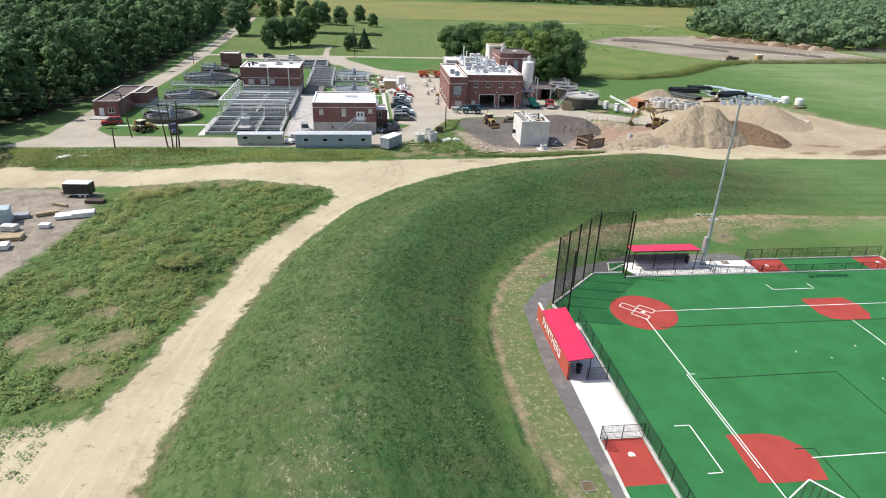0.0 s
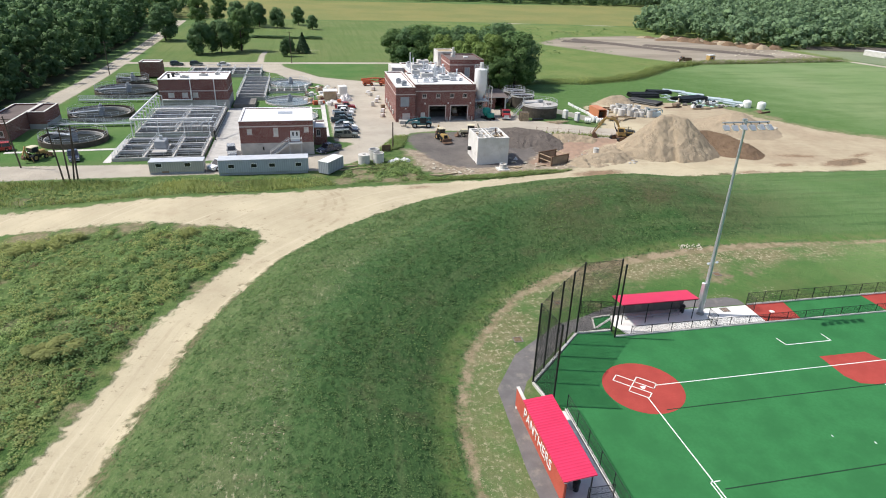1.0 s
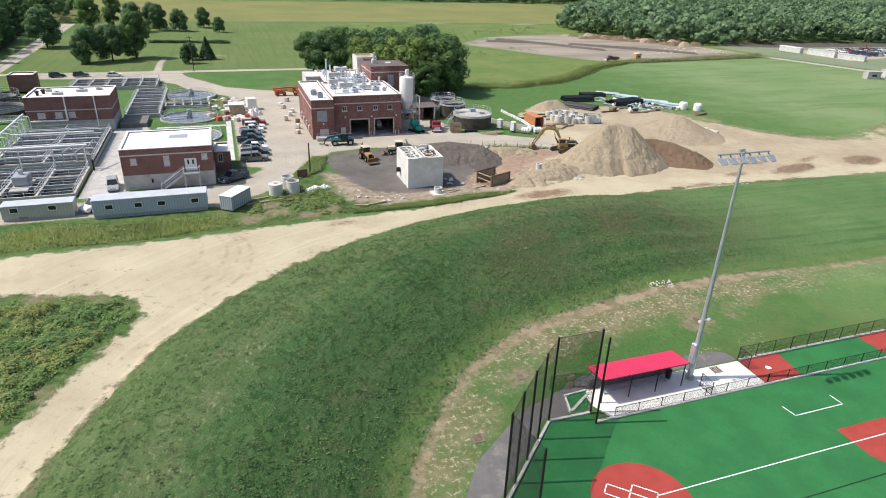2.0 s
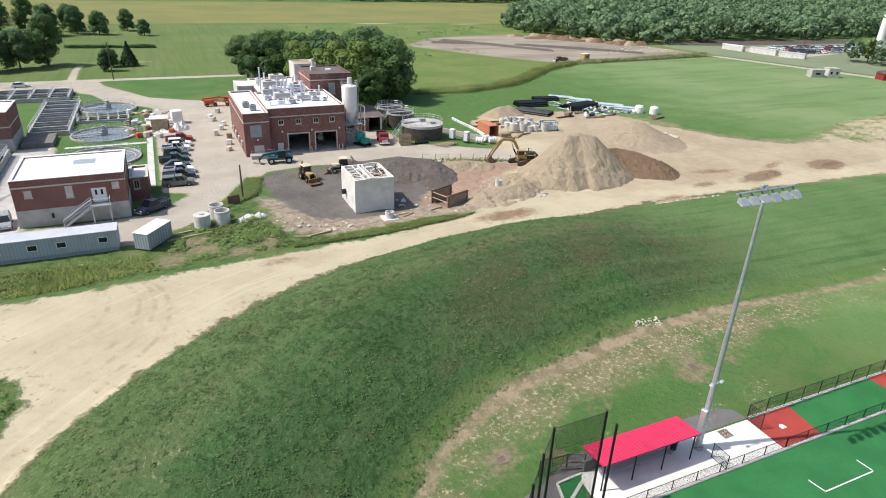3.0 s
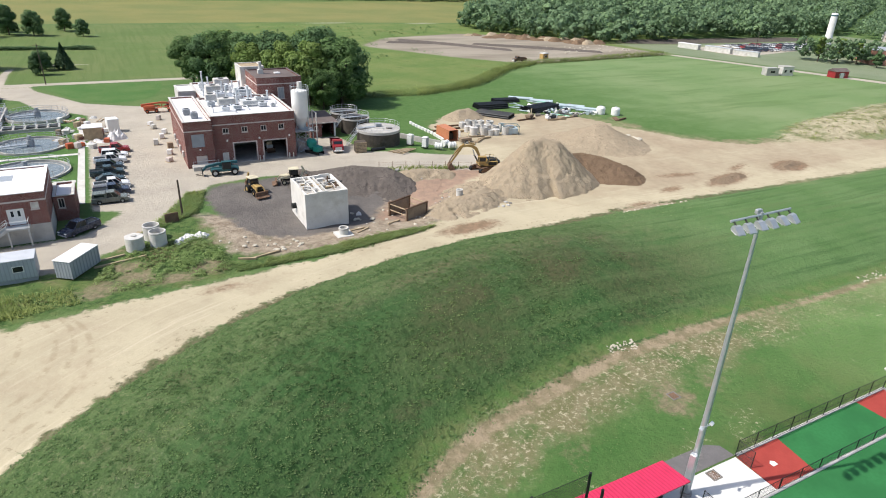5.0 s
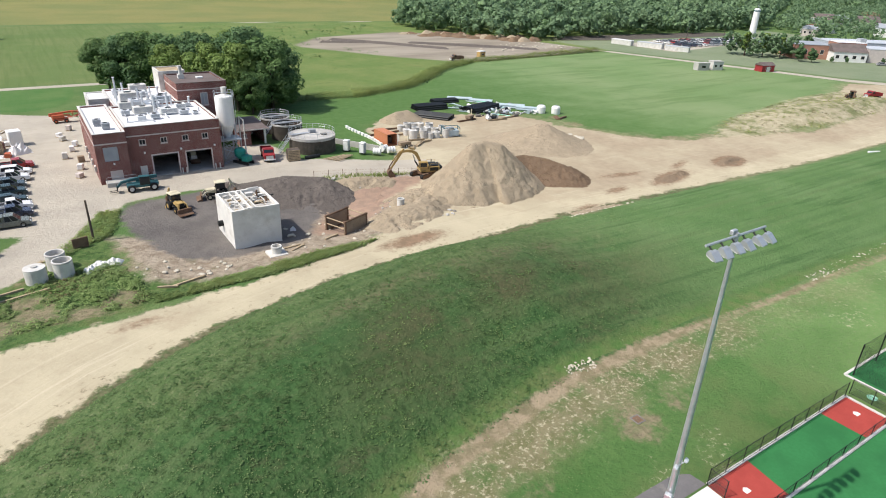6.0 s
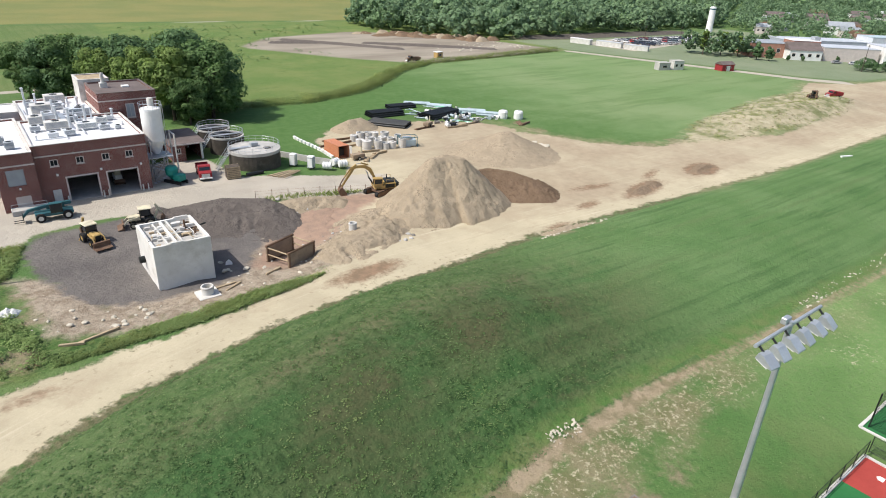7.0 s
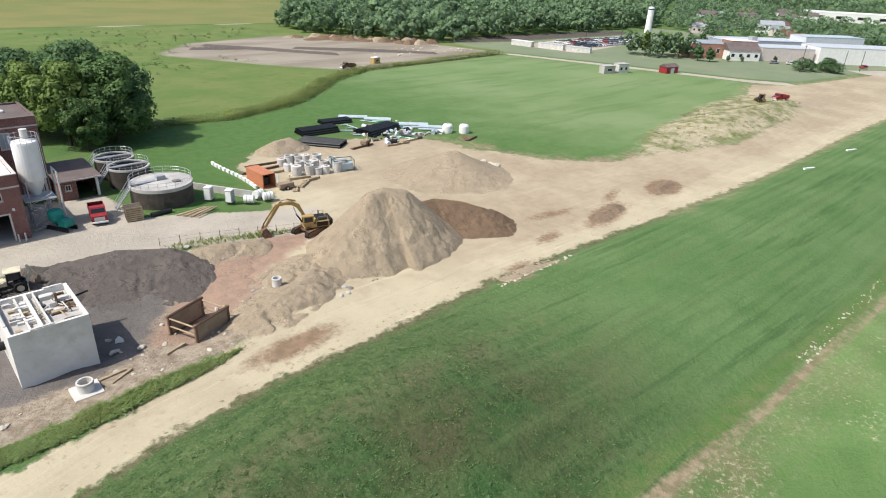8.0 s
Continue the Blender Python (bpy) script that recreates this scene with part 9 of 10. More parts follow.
    beam("bucket_link", t, [(6.3, 3.3), (6.95, 2.3), (7.15, 1.6)], [0.14, 0.16, 0.14], 0.2, "rust")
    b = [(6.7, 1.85), (7.15, 1.65), (7.4, 1.05), (7.2, 0.4), (6.6, 0.02), (5.95, 0.12), (5.9, 0.2), (6.5, 0.28), (6.85, 0.75), (6.6, 1.5)]
    sub("bucket", Geo().prism(b, -0.68, 0.68), "rust", t, "worn steel bucket")
    sub("bucket_side", Geo().prism([(6.6, 1.5), (6.85, 0.75), (6.5, 0.28), (5.9, 0.2), (6.05, 0.75)], -0.68, -0.62).prism([(6.6, 1.5), (6.85, 0.75), (6.5, 0.28), (5.9, 0.2), (6.05, 0.75)], 0.62, 0.68), "rust", t)
    g = Geo()
    for k in range(5):
        g.box(5.65, 5.98, -0.62 + 0.29 * k, -0.5 + 0.29 * k, 0.1, 0.22)
    sub("teeth", g, "galv", t)
    return t


excavator(78.0, 157.4, gz(78.0, 157.4) - 0.02, 164, 34)


def backhoe(x, y, z, rz, body, label):
    """Loader bucket towards +x."""
    t = thing("backhoe_loader", x, y, z, label, "backhoe", "loaders", rz=rz)
    sub("chassis", Geo().cbox(-1.7, 1.5, -0.45, 0.45, 0.6, 1.1, 0.06), "black_steel", t)
    sub("hood", Geo().cbox(0.2, 1.9, -0.5, 0.5, 1.0, 1.75, 0.1), body, t)
    sub("grille", Geo().box(1.9, 1.93, -0.4, 0.4, 1.05, 1.6), "black_steel", t)
    sub("cab_frame", Geo().pipe([(-1.2, -0.7, 1.1), (-1.2, -0.7, 2.7)], 0.06).pipe([(-1.2, 0.7, 1.1), (-1.2, 0.7, 2.7)], 0.06).pipe([(0.2, -0.7, 1.1), (0.1, -0.7, 2.7)], 0.06).pipe([(0.2, 0.7, 1.1), (0.1, 0.7, 2.7)], 0.06), "black_steel", t)
    sub("cab_glass", Geo().cbox(-1.15, 0.1, -0.66, 0.66, 1.7, 2.62, 0.05), "glass", t)
    sub("canopy", Geo().cbox(-1.45, 0.4, -0.85, 0.85, 2.7, 2.85, 0.05), "cream" if body == "yellow" else body, t, "dusty cab roof")
    for s in (-1, 1):
        wheel(t, -1.0, s * 0.85, 0.72, 0.45, "rear_wheel", body)
        wheel(t, 1.35, s * 0.85, 0.46, 0.32, "front_wheel", body)
        beam("loader_arm", t, [(0.5, 1.6), (1.9, 1.3), (2.6, 0.55)], [0.2, 0.24, 0.18], 0.14, body).location = (0, s * 0.72, 0)
    sub("bucket", Geo().prism([(2.5, 0.1), (3.4, 0.05), (3.45, 0.12), (2.75, 0.35), (2.75, 0.95), (2.55, 1.0)], -1.15, 1.15), "rust", t, "dark loader bucket")
    beam("dipper", t, [(-1.7, 0.9), (-2.3, 2.4), (-2.0, 3.2)], [0.3, 0.32, 0.25], 0.25, body)
    beam("dipper_arm", t, [(-2.0, 3.2), (-2.9, 1.6)], [0.25, 0.2], 0.2, body)
    sub("hoe_bucket", Geo().prism([(-2.9, 1.6), (-3.2, 1.1), (-2.9, 0.7), (-2.5, 0.8), (-2.7, 1.2)], -0.35, 0.35), "rust", t)
    for s in (-0.9, 0.9):
        sub("stabiliser", Geo().cyl((-1.75, s * 0.8, 1.0), (-1.75, s * 1.3, 0.1), 0.08, n=8), body, t)
    return t


backhoe(32.7, 159.8, gz(32.7, 159.8), -76, "yellow", "yellow backhoe loader with a cream cab roof")
backhoe(39.8, 162.2, gz(39.8, 162.2), 172, "cream", "cream tractor loader beside the grit heap")


def telehandler(x, y, z, rz):
    t = thing("telehandler", x, y, z, "dark blue telescopic handler parked before the brick hall", "telehandler", rz=rz)
    sub("chassis", Geo().cbox(-2.6, 2.4, -0.75, 0.75, 0.7, 1.35, 0.1), "machine_blue", t)
    sub("engine_cover", Geo().cbox(-1.6, 0.8, -1.15, -0.6, 1.0, 1.9, 0.08), "machine_blue", t)
    sub("cab", Geo().cbox(-1.2, 0.4, 0.35, 1.15, 1.2, 2.6, 0.08), "glass", t, "dark glazed cab")
    sub("cab_roof", Geo().cbox(-1.25, 0.45, 0.3, 1.2, 2.6, 2.7, 0.04), "machine_blue", t)
    beam("boom", t, [(-2.5, 2.2), (1.0, 2.05), (3.2, 1.7)], [0.5, 0.45, 0.38], 0.4, "machine_blue", "long blue boom").location = (0, -0.15, 0)
    beam("boom_tip", t, [(3.1, 1.7), (3.9, 0.9)], [0.35, 0.3], 0.35, "machine_blue").location = (0, -0.15, 0)
    sub("carriage", Geo().box(3.85, 3.95, -0.9, 0.7, 0.3, 1.3), "black_steel", t)
    sub("fork", Geo().box(3.95, 5.1, -0.6, -0.45, 0.25, 0.32).box(3.95, 5.1, 0.25, 0.4, 0.25, 0.32), "black_steel", t)
    for px in (-1.75, 1.75):
        for s in (-1, 1):
            wheel(t, px, s * 1.0, 0.66, 0.45, "wheel", "offwhite")
    return t


telehandler(29.6, 171.4, gz(29.6, 171.4), 178)


def boom_lift(x, y, z, rz):
    t = thing("boom_lift", x, y, z, "orange-red boom lift folded down on gravel", "boom lift", rz=rz)
    sub("chassis", Geo().cbox(-1.6, 1.6, -0.9, 0.9, 0.5, 1.0, 0.08), "lift_orange", t)
    sub("turret", Geo().cbox(-1.7, 0.9, -0.8, 0.8, 1.0, 1.9, 0.12), "lift_orange", t)
    beam("boom", t, [(-2.2, 2.0), (2.8, 2.35)], [0.45, 0.35], 0.4, "lift_orange")
    beam("lower_boom", t, [(-2.2, 1.7), (2.2, 1.5)], [0.35, 0.3], 0.35, "lift_orange")
    g = Geo()
    for px in (2.9, 3.9):
        for s in (-0.8, 0.8):
            g.cyl((px, s, 1.2), (px, s, 2.3), 0.03, n=5)
    g.pipe([(2.9, -0.8, 2.3), (3.9, -0.8, 2.3), (3.9, 0.8, 2.3), (2.9, 0.8, 2.3), (2.9, -0.8, 2.3)], 0.03, 5).box(2.9, 3.9, -0.8, 0.8, 1.15, 1.2)
    sub("platform", g, "lift_orange", t)
    for px in (-1.1, 1.1):
        for s in (-1, 1):
            wheel(t, px, s * 1.0, 0.45, 0.35, "wheel", "lift_orange")
    return t


boom_lift(21.5, 229.5, PZ * 0.6, 6)
boom_lift(27.0, 229.0, PZ * 0.6, 174)


def truck(x, y, z, rz, paint, label, tanker=False):
    t = thing("truck", x, y, z, label, "truck", "site trucks", rz=rz)
    sub("chassis", Geo().box(-2.6, 2.6, -0.5, 0.5, 0.55, 0.85), "black_steel", t)
    sub("cab", Geo().prism([(0.6, 0.8), (0.6, 2.5), (1.6, 2.5), (2.0, 1.7), (2.9, 1.5), (2.9, 0.6)], -1.05, 1.05), paint, t)
    sub("windscreen", Geo().add([(1.63, -0.9, 2.42), (1.63, 0.9, 2.42), (2.01, 0.9, 1.76), (2.01, -0.9, 1.76)], [(0, 3, 2, 1)]).box(0.8, 1.55, -1.06, 1.06, 1.7, 2.3), "glass", t)
    sub("grille", Geo().box(2.9, 2.96, -0.7, 0.7, 0.75, 1.35), "galv", t)
    sub("bumper", Geo().cbox(2.9, 3.1, -1.1, 1.1, 0.45, 0.7, 0.04), "white", t)
    if tanker:
        sub("drum", Geo().cyl((-2.6, 0, 1.7), (0.3, 0, 2.0), 0.75, 0.95, 18), paint, t)
    else:
        sub("body", Geo().wall(0, -1.1, -2.8, 0.4, 0.9, 1.9, 0.08).wall(0, 1.1, -2.8, 0.4, 0.9, 1.9, -0.08).wall(1, -2.8, -1.02, 1.02, 0.9, 1.9, 0.08).wall(1, 0.4, -1.02, 1.02, 0.9, 2.1, -0.08).box(-2.7, 0.3, -1.02, 1.02, 0.86, 0.95), paint, t)
    for px in (-1.7, 2.0):
        for s in (-1, 1):
            wheel(t, px, s * 0.92, 0.5, 0.3)
    return t


truck(54.4, 179.6, PZ + 0.02, -100, "machine_red", "dark red dump truck facing the yard")
mixer = thing("mixer_machine", 48.9, 179.4, PZ, "teal green concrete mixer trailer under the silo", "machine", rz=-60)
sub("hopper", Geo().lathe(0, 0, [(0.3, 0.7), (1.0, 1.5), (1.1, 2.4), (0.8, 2.9), (0.0, 2.9)], 18), "machine_green", mixer)
sub("engine", Geo().cbox(0.9, 2.4, -0.8, 0.8, 0.6, 1.7, 0.1), "machine_green", mixer)
sub("skid", Geo().box(-1.2, 2.6, -0.9, -0.7, 0, 0.6).box(-1.2, 2.6, 0.7, 0.9, 0, 0.6), "black_steel", mixer)
skid = thing("skid_steer", 41.0, 184.0, PZ + 0.03, "white compact loader inside the open bay", "loader", rz=-90)
sub("body", Geo().cbox(-1.3, 0.8, -0.6, 0.6, 0.4, 1.4, 0.1), "white", skid)
sub("cage", Geo().cbox(-0.6, 0.6, -0.5, 0.5, 1.4, 2.1, 0.06), "cream", skid)
sub("bucket", Geo().prism([(1.2, 0.1), (1.9, 0.05), (1.9, 0.15), (1.4, 0.3), (1.35, 0.8), (1.2, 0.8)], -0.85, 0.85), "rust", skid)
for px in (-0.8, 0.5):
    for s in (-1, 1):
        wheel(skid, px, s * 0.75, 0.4, 0.28)
backhoe(-52.0, 151.8, PZ, 60, "yellow", "yellow tractor loader parked on the lawn")

# ---- stores beside the tanks ----
crate = thing("crate", 58.6, 176.4, PZ, "weathered slatted crate beside the round tank", "crate", rz=-8)
for i in range(7):
    sub("slat", Geo().box(-1.2, 1.2, -1.0, -0.95, 0.1 + 0.32 * i, 0.34 + 0.32 * i).box(-1.2, 1.2, 0.95, 1.0, 0.1 + 0.32 * i, 0.34 + 0.32 * i), "wood", crate)
sub("core", Geo().box(-1.15, 1.15, -0.94, 0.94, 0, 2.25), "pole_wood", crate)
for x, y, mat in ((71.2, 178.2, "offwhite"), (73.4, 175.0, "grey_paint")):
    t = thing("portable_toilet", x, y, PZ - 0.1, "pale plastic portable toilet by the haul road", "toilet", "portable toilets", rz=-50)
    sub("cabin", Geo().cbox(-0.6, 0.6, -0.6, 0.6, 0.1, 2.15, 0.05), mat, t)
    sub("roof", Geo().cbox(-0.64, 0.64, -0.64, 0.64, 2.15, 2.35, 0.12), "white", t)
    sub("door", Geo().cbox(-0.45, 0.45, -0.63, -0.6, 0.2, 2.0, 0.01), "white", t)
    sub("base", Geo().box(-0.62, 0.62, -0.62, 0.62, 0, 0.1), "black_steel", t)
for i, (x, y) in enumerate(((76.0, 173.4), (79.2, 173.0), (78.4, 174.8))):
    t = thing("plastic_tank", x, y, 0.3, "white plastic liquid tank lying by the wall", "tank", "plastic tanks", rz=-40 + 30 * i)
    sub("shell", Geo().cyl((-0.8, 0, 0.7), (0.8, 0, 0.7), 0.7, n=18), "white", t)
    sub("band", Geo().cyl((-0.35, 0, 0.7), (-0.25, 0, 0.7), 0.73, n=18).cyl((0.25, 0, 0.7), (0.35, 0, 0.7), 0.73, n=18), "grey_paint", t)
for i in range(7):
    single("timber", Geo().cbox(-2.4, 2.4, -0.12, 0.12, 0, 0.2, 0.02), "wood", "pale timber beam lying on the ground", "timber", "loose timbers", x=66.5 + 0.3 * i, y=174.6 - 0.35 * i + (i % 2) * 0.2, z=PZ - 0.05 + 0.03 * i, rz=10 + 3 * i)
single("culvert_pipe", Geo().cyl((-1.6, 0, 0.35), (1.6, 0, 0.35), 0.35, n=16), "pipe_black", "short black pipe beside the round tank", "pipe", x=62.5, y=175.9, z=PZ, rz=4)
fp = thing("post_fence", 58, 164, 0.3, "thin wire fence on rusty posts above the pit", "fence")
fp.matrix_world = Matrix.Identity(4)
for i in range(9):
    x, y = 58 + 2.6 * i, 164.4 - 0.75 * i
    z = gz(x, y)
    part("post", Geo().cyl((x, y, z - 0.2), (x, y, z + 1.3), 0.045, n=6), "rust", fp)
    if i < 8:
        z2 = gz(x + 2.6, y - 0.75)
        part("wire", Geo().cyl((x, y, z + 1.1), (x + 2.6, y - 0.75, z2 + 1.1), 0.012, n=4).cyl((x, y, z + 0.6), (x + 2.6, y - 0.75, z2 + 0.6), 0.012, n=4), "rust", fp)

# ---- pipe yard ----
oc = thing("shipping_container", 82.6, 182.0, gz(82.6, 182), "orange steel shipping container with its end open", "container", rz=2)
sub("body", Geo().wall(1, -1.2, -3.0, 3.0, 0.1, 2.5, 0.08).wall(1, 1.2, -3.0, 3.0, 0.1, 2.5, -0.08).wall(0, 3.0, -1.12, 1.12, 0.1, 2.5, -0.08).box(-1.2, 1.2, -3.0, 3.0, 0.0, 0.1).cbox(-1.22, 1.22, -3.02, 3.02, 2.5, 2.6, 0.02), "orange", oc)
for s in (-1, 1):
    sub("corner_post", Geo().box(s * 1.2 - 0.08, s * 1.2 + 0.08, -3.08, -2.98, 0, 2.6), "orange", oc)
sub("door", Geo().cbox(1.25, 1.32, -4.1, -3.0, 0.1, 2.5, 0.02), "offwhite", oc)
sub("stores", Geo().box(-1.0, 0.9, -1.5, 2.8, 0.1, 1.5), "pole_wood", oc)
for i in range(12):
    u = i / 11
    single("barrier_block", Geo().cbox(-0.6, 0.6, -0.25, 0.25, -0.1, 0.6, 0.06), "white", "white concrete barrier block in a row", "barrier", "row of barrier blocks", x=80.6 + 0.3 * math.sin(5 * u), y=180.4 + 17 * u, z=gz(80.6, 180 + 17 * u), rz=88 + _rr.uniform(-5, 5))
for i in range(17):
    x, y = 90.5 + (i % 6) * 1.75 + _rr.uniform(-0.4, 0.4), 182.0 + (i // 6) * 3.6 + _rr.uniform(-0.8, 0.8) - 0.35 * (i % 6)
    manhole_ring(x, y, _rr.uniform(0.75, 1.05), _rr.uniform(1.3, 2.1), "pale precast ring stored in the yard", cap=i % 3 == 0)
cage = thing("pump_skid", 99.4, 180.2, 0.0, "blue-grey pump set in a steel cage", "pump", rz=-20)
for pts in ([(-2.0, -1.2, 0), (-2.0, -1.2, 2.2), (2.0, -1.2, 2.2), (2.0, -1.2, 0)], [(-2.0, 1.2, 0), (-2.0, 1.2, 2.2), (2.0, 1.2, 2.2), (2.0, 1.2, 0)], [(-2.0, -1.2, 2.2), (-2.0, 1.2, 2.2)], [(2.0, -1.2, 2.2), (2.0, 1.2, 2.2)]):
    sub("cage_bar", Geo().pipe(pts, 0.07), "machine_blue", cage)
sub("body", Geo().cbox(-1.8, 1.8, -1.0, 1.0, 0.2, 1.6, 0.1), "pipe_blue", cage)
sub("motor", Geo().cyl((-1.2, 0, 1.9), (0.8, 0, 1.9), 0.35, n=12), "galv", cage)


def pipe_stack(x, y, rz, n, layers, r, L, mat, label, group, name="pipe_bundle"):
    t = thing(name, x, y, gz(x, y), label, "pipes", group, rz=rz)
    for k in range(layers):
        for i in range(n - k):
            yy = (i - (n - k - 1) / 2) * 2.05 * r
            sub("pipe", Geo().lathe(0, 0, [(r, -L / 2), (r, L / 2), (r * 0.86, L / 2), (r * 0.86, -L / 2), (r, -L / 2)], 10), mat, t).matrix_basis = pose(0, yy, r + k * 1.75 * r, 0, 90, 0)
    return t


for x, y, rz, n, lay, L in ((110.5, 207.5, -4, 9, 3, 9.5), (106.2, 198.5, -52, 10, 2, 10), (123.5, 200.4, 14, 10, 3, 11), (119.5, 213.5, -8, 7, 2, 8)):
    pipe_stack(x, y, rz, n, lay, 0.26, L, "pipe_black", "bundle of black plastic pipes on grass", "black pipe bundles")
for x, y, rz, n, lay, L in ((126.4, 215.5, -38, 4, 1, 7.5), (130.4, 210.0, -42, 4, 1, 7.0), (133.4, 199.0, -40, 5, 2, 7.5), (135.5, 194.4, -44, 4, 2, 6.5)):
    pipe_stack(x, y, rz, n, lay, 0.28, L, "pipe_blue", "stack of pale pipes on grass", "pale pipe stacks")
for i in range(84):
    x, y = 127.0 + _rr.uniform(-9.5, 8.5), 197.0 + _rr.uniform(-8, 9.0)
    t = thing("pipe_fitting", x, y, gz(x, y), "pale pipe fitting lying in the pipe yard", "pipe fitting", "pipe fittings", rz=_rr.uniform(0, 360))
    r = _rr.uniform(0.16, 0.48)
    m = _rr.choice(["white", "pipe_blue", "pipe_black", "offwhite", "galv", "concrete_dark"])
    sub("barrel", Geo().cyl((-r * 1.6, 0, r), (r * 1.6, 0, r), r, n=14), m, t)
    sub("flange", Geo().cyl((-r * 1.75, 0, r), (-r * 1.5, 0, r), r * 1.2, n=14), m, t)
    sub("flange", Geo().cyl((r * 1.5, 0, r), (r * 1.75, 0, r), r * 1.2, n=14), m, t)
for i in range(30):
    x, y = 127.0 + _rr.uniform(-10, 9), 198.0 + _rr.uniform(-8, 15)
    L, r = _rr.uniform(2.0, 5.5), _rr.uniform(0.09, 0.2)
    single("loose_pipe", Geo().lathe(0, 0, [(r, -L / 2), (r, L / 2), (r * 0.8, L / 2), (r * 0.8, -L / 2), (r, -L / 2)], 10), _rr.choice(["pipe_blue", "white", "offwhite", "mint", "pipe_black"]), "loose plastic pipe lying in the pipe yard", "pipe", "loose pipes", x=x, y=y, z=gz(x, y)).matrix_world = pose(x, y, gz(x, y) + r + 0.02, 0, 0, _rr.gauss(-35, 30)) @ pose(0, 0, 0, 0, 90, 0)
for x, y in ((137.0, 190.2), (140.2, 187.6)):
    t = thing("white_tank", x, y, gz(x, y), "white plastic tank on the grass", "tank", "white yard tanks", rz=-20)
    sub("shell", Geo().lathe(0, 0, [(1.2, 0), (1.25, 0.3), (1.25, 1.7), (1.0, 2.1), (0.3, 2.25), (0, 2.25)], 20), "white", t)
    sub("cap", Geo().cyl((0, 0, 2.2), (0, 0, 2.4), 0.3, n=12), "grey_paint", t)
for i, (x, y, L, rz, mat) in enumerate(((120, 188.6, 6, -4, "wood"), (124, 189.5, 5, 6, "wood"), (112, 191.5, 6, 8, "rust"), (136.5, 183.4, 4, 60, "rust"), (137.8, 182.6, 4, 20, "rust"), (88.5, 177.0, 4, 40, "wood"), (86.0, 175.8, 3.4, 60, "wood"), (89.6, 180.5, 4.5, -10, "wood"), (91.0, 178.5, 3.5, 10, "wood"), (86, 189, 8, 5, "rust"), (88, 192, 7, -4, "rust"), (87, 186.2, 5, 2, "wood"))):
    t = thing("timber_stack", x, y, gz(x, y), "stack of weathered beams on bare ground" if mat == "wood" else "rusty steel beams lying on bare ground", "beams", "beam stacks", rz=rz)
    for k in range(5):
        sub("beam", Geo().cbox(-L / 2, L / 2, -0.6 + 0.26 * (k % 4), -0.38 + 0.26 * (k % 4), 0.24 * (k // 4), 0.22 + 0.24 * (k // 4), 0.02), mat, t)
for x, y, rz in ((113.5, 192.0, 30), (84.6, 176.6, 0)):
    t = thing("cable_trailer", x, y, gz(x, y), "small brown machine trailer in the yard", "trailer", "yard trailers", rz=rz)
    sub("body", Geo().cbox(-1.4, 1.4, -0.7, 0.7, 0.5, 1.3, 0.06), "rust_plate", t)
    sub("mast", Geo().cyl((0.9, 0, 1.3), (0.9, 0, 2.6), 0.15, n=8), "cream", t)
    for s in (-1, 1):
        wheel(t, 0, s * 0.8, 0.4, 0.25)

# ---- clutter along the plant road ----
for i in range(44):
    x, y = 5.5 + _rr.uniform(-4.5, 5.5), 198 + _rr.uniform(0, 30)
    z = gz(x, y)
    k = i % 4
    if k == 0:
        t = thing("pallet", x, y, z, "wooden pallet with building materials", "pallet", "pallets of materials", rz=_rr.uniform(0, 90))
        sub("deck", Geo().box(-0.6, 0.6, -0.5, 0.5, 0, 0.14), "wood", t)
        sub("load", Geo().cbox(-0.55, 0.55, -0.45, 0.45, 0.14, _rr.uniform(0.6, 1.5), 0.04), _rr.choice(["trim", "tarp", "offwhite", "rust_plate", "brick"]), t)
    elif k == 1:
        t = thing("timber_stack", x, y, z, "stack of weathered beams on bare ground", "beams", "beam stacks", rz=_rr.uniform(0, 180))
        for q in range(4):
            sub("beam", Geo().cbox(-1.6, 1.6, -0.5 + 0.25 * q, -0.3 + 0.25 * q, 0, 0.2, 0.02), _rr.choice(["wood", "offwhite", "rust"]), t)
    elif k == 2:
        single("crate", Geo().cbox(-0.7, 0.7, -0.5, 0.5, 0, _rr.uniform(0.6, 1.3), 0.03), _rr.choice(["wood", "offwhite", "rust_plate", "grey_paint", "lift_orange"]), "crate of materials on the gravel", "crate", "crates", x=x, y=y, z=z, rz=_rr.uniform(0, 90))
    else:
        sheet_bundle(x, y, _rr.uniform(1.2, 2.4), _rr.uniform(1.0, 1.8), 0.7, "crumpled sheeting over materials", i, _rr.choice(["tarp", "offwhite"]))
hut2 = thing("tool_shed", 8.2, 206.5, PZ, "small grey-brown plywood tool shed", "shed")
sub("body", Geo().cbox(-1.8, 1.8, -1.6, 1.6, 0, 2.6, 0.05), "wood", hut2)
sub("roof", Geo().cbox(-2.0, 2.0, -1.8, 1.8, 2.6, 2.75, 0.04), "roof_white", hut2)
sheet_bundle(12.6, 204.5, 4.0, 3.2, 2.4, "large white tarpaulin over stored goods", 77)
single("white_box", Geo().cbox(-1.2, 1.2, -1.2, 1.2, 0, 3.0, 0.1), "white", "tall white box on the gravel", "box", x=12.2, y=211.5, z=PZ, rz=10)
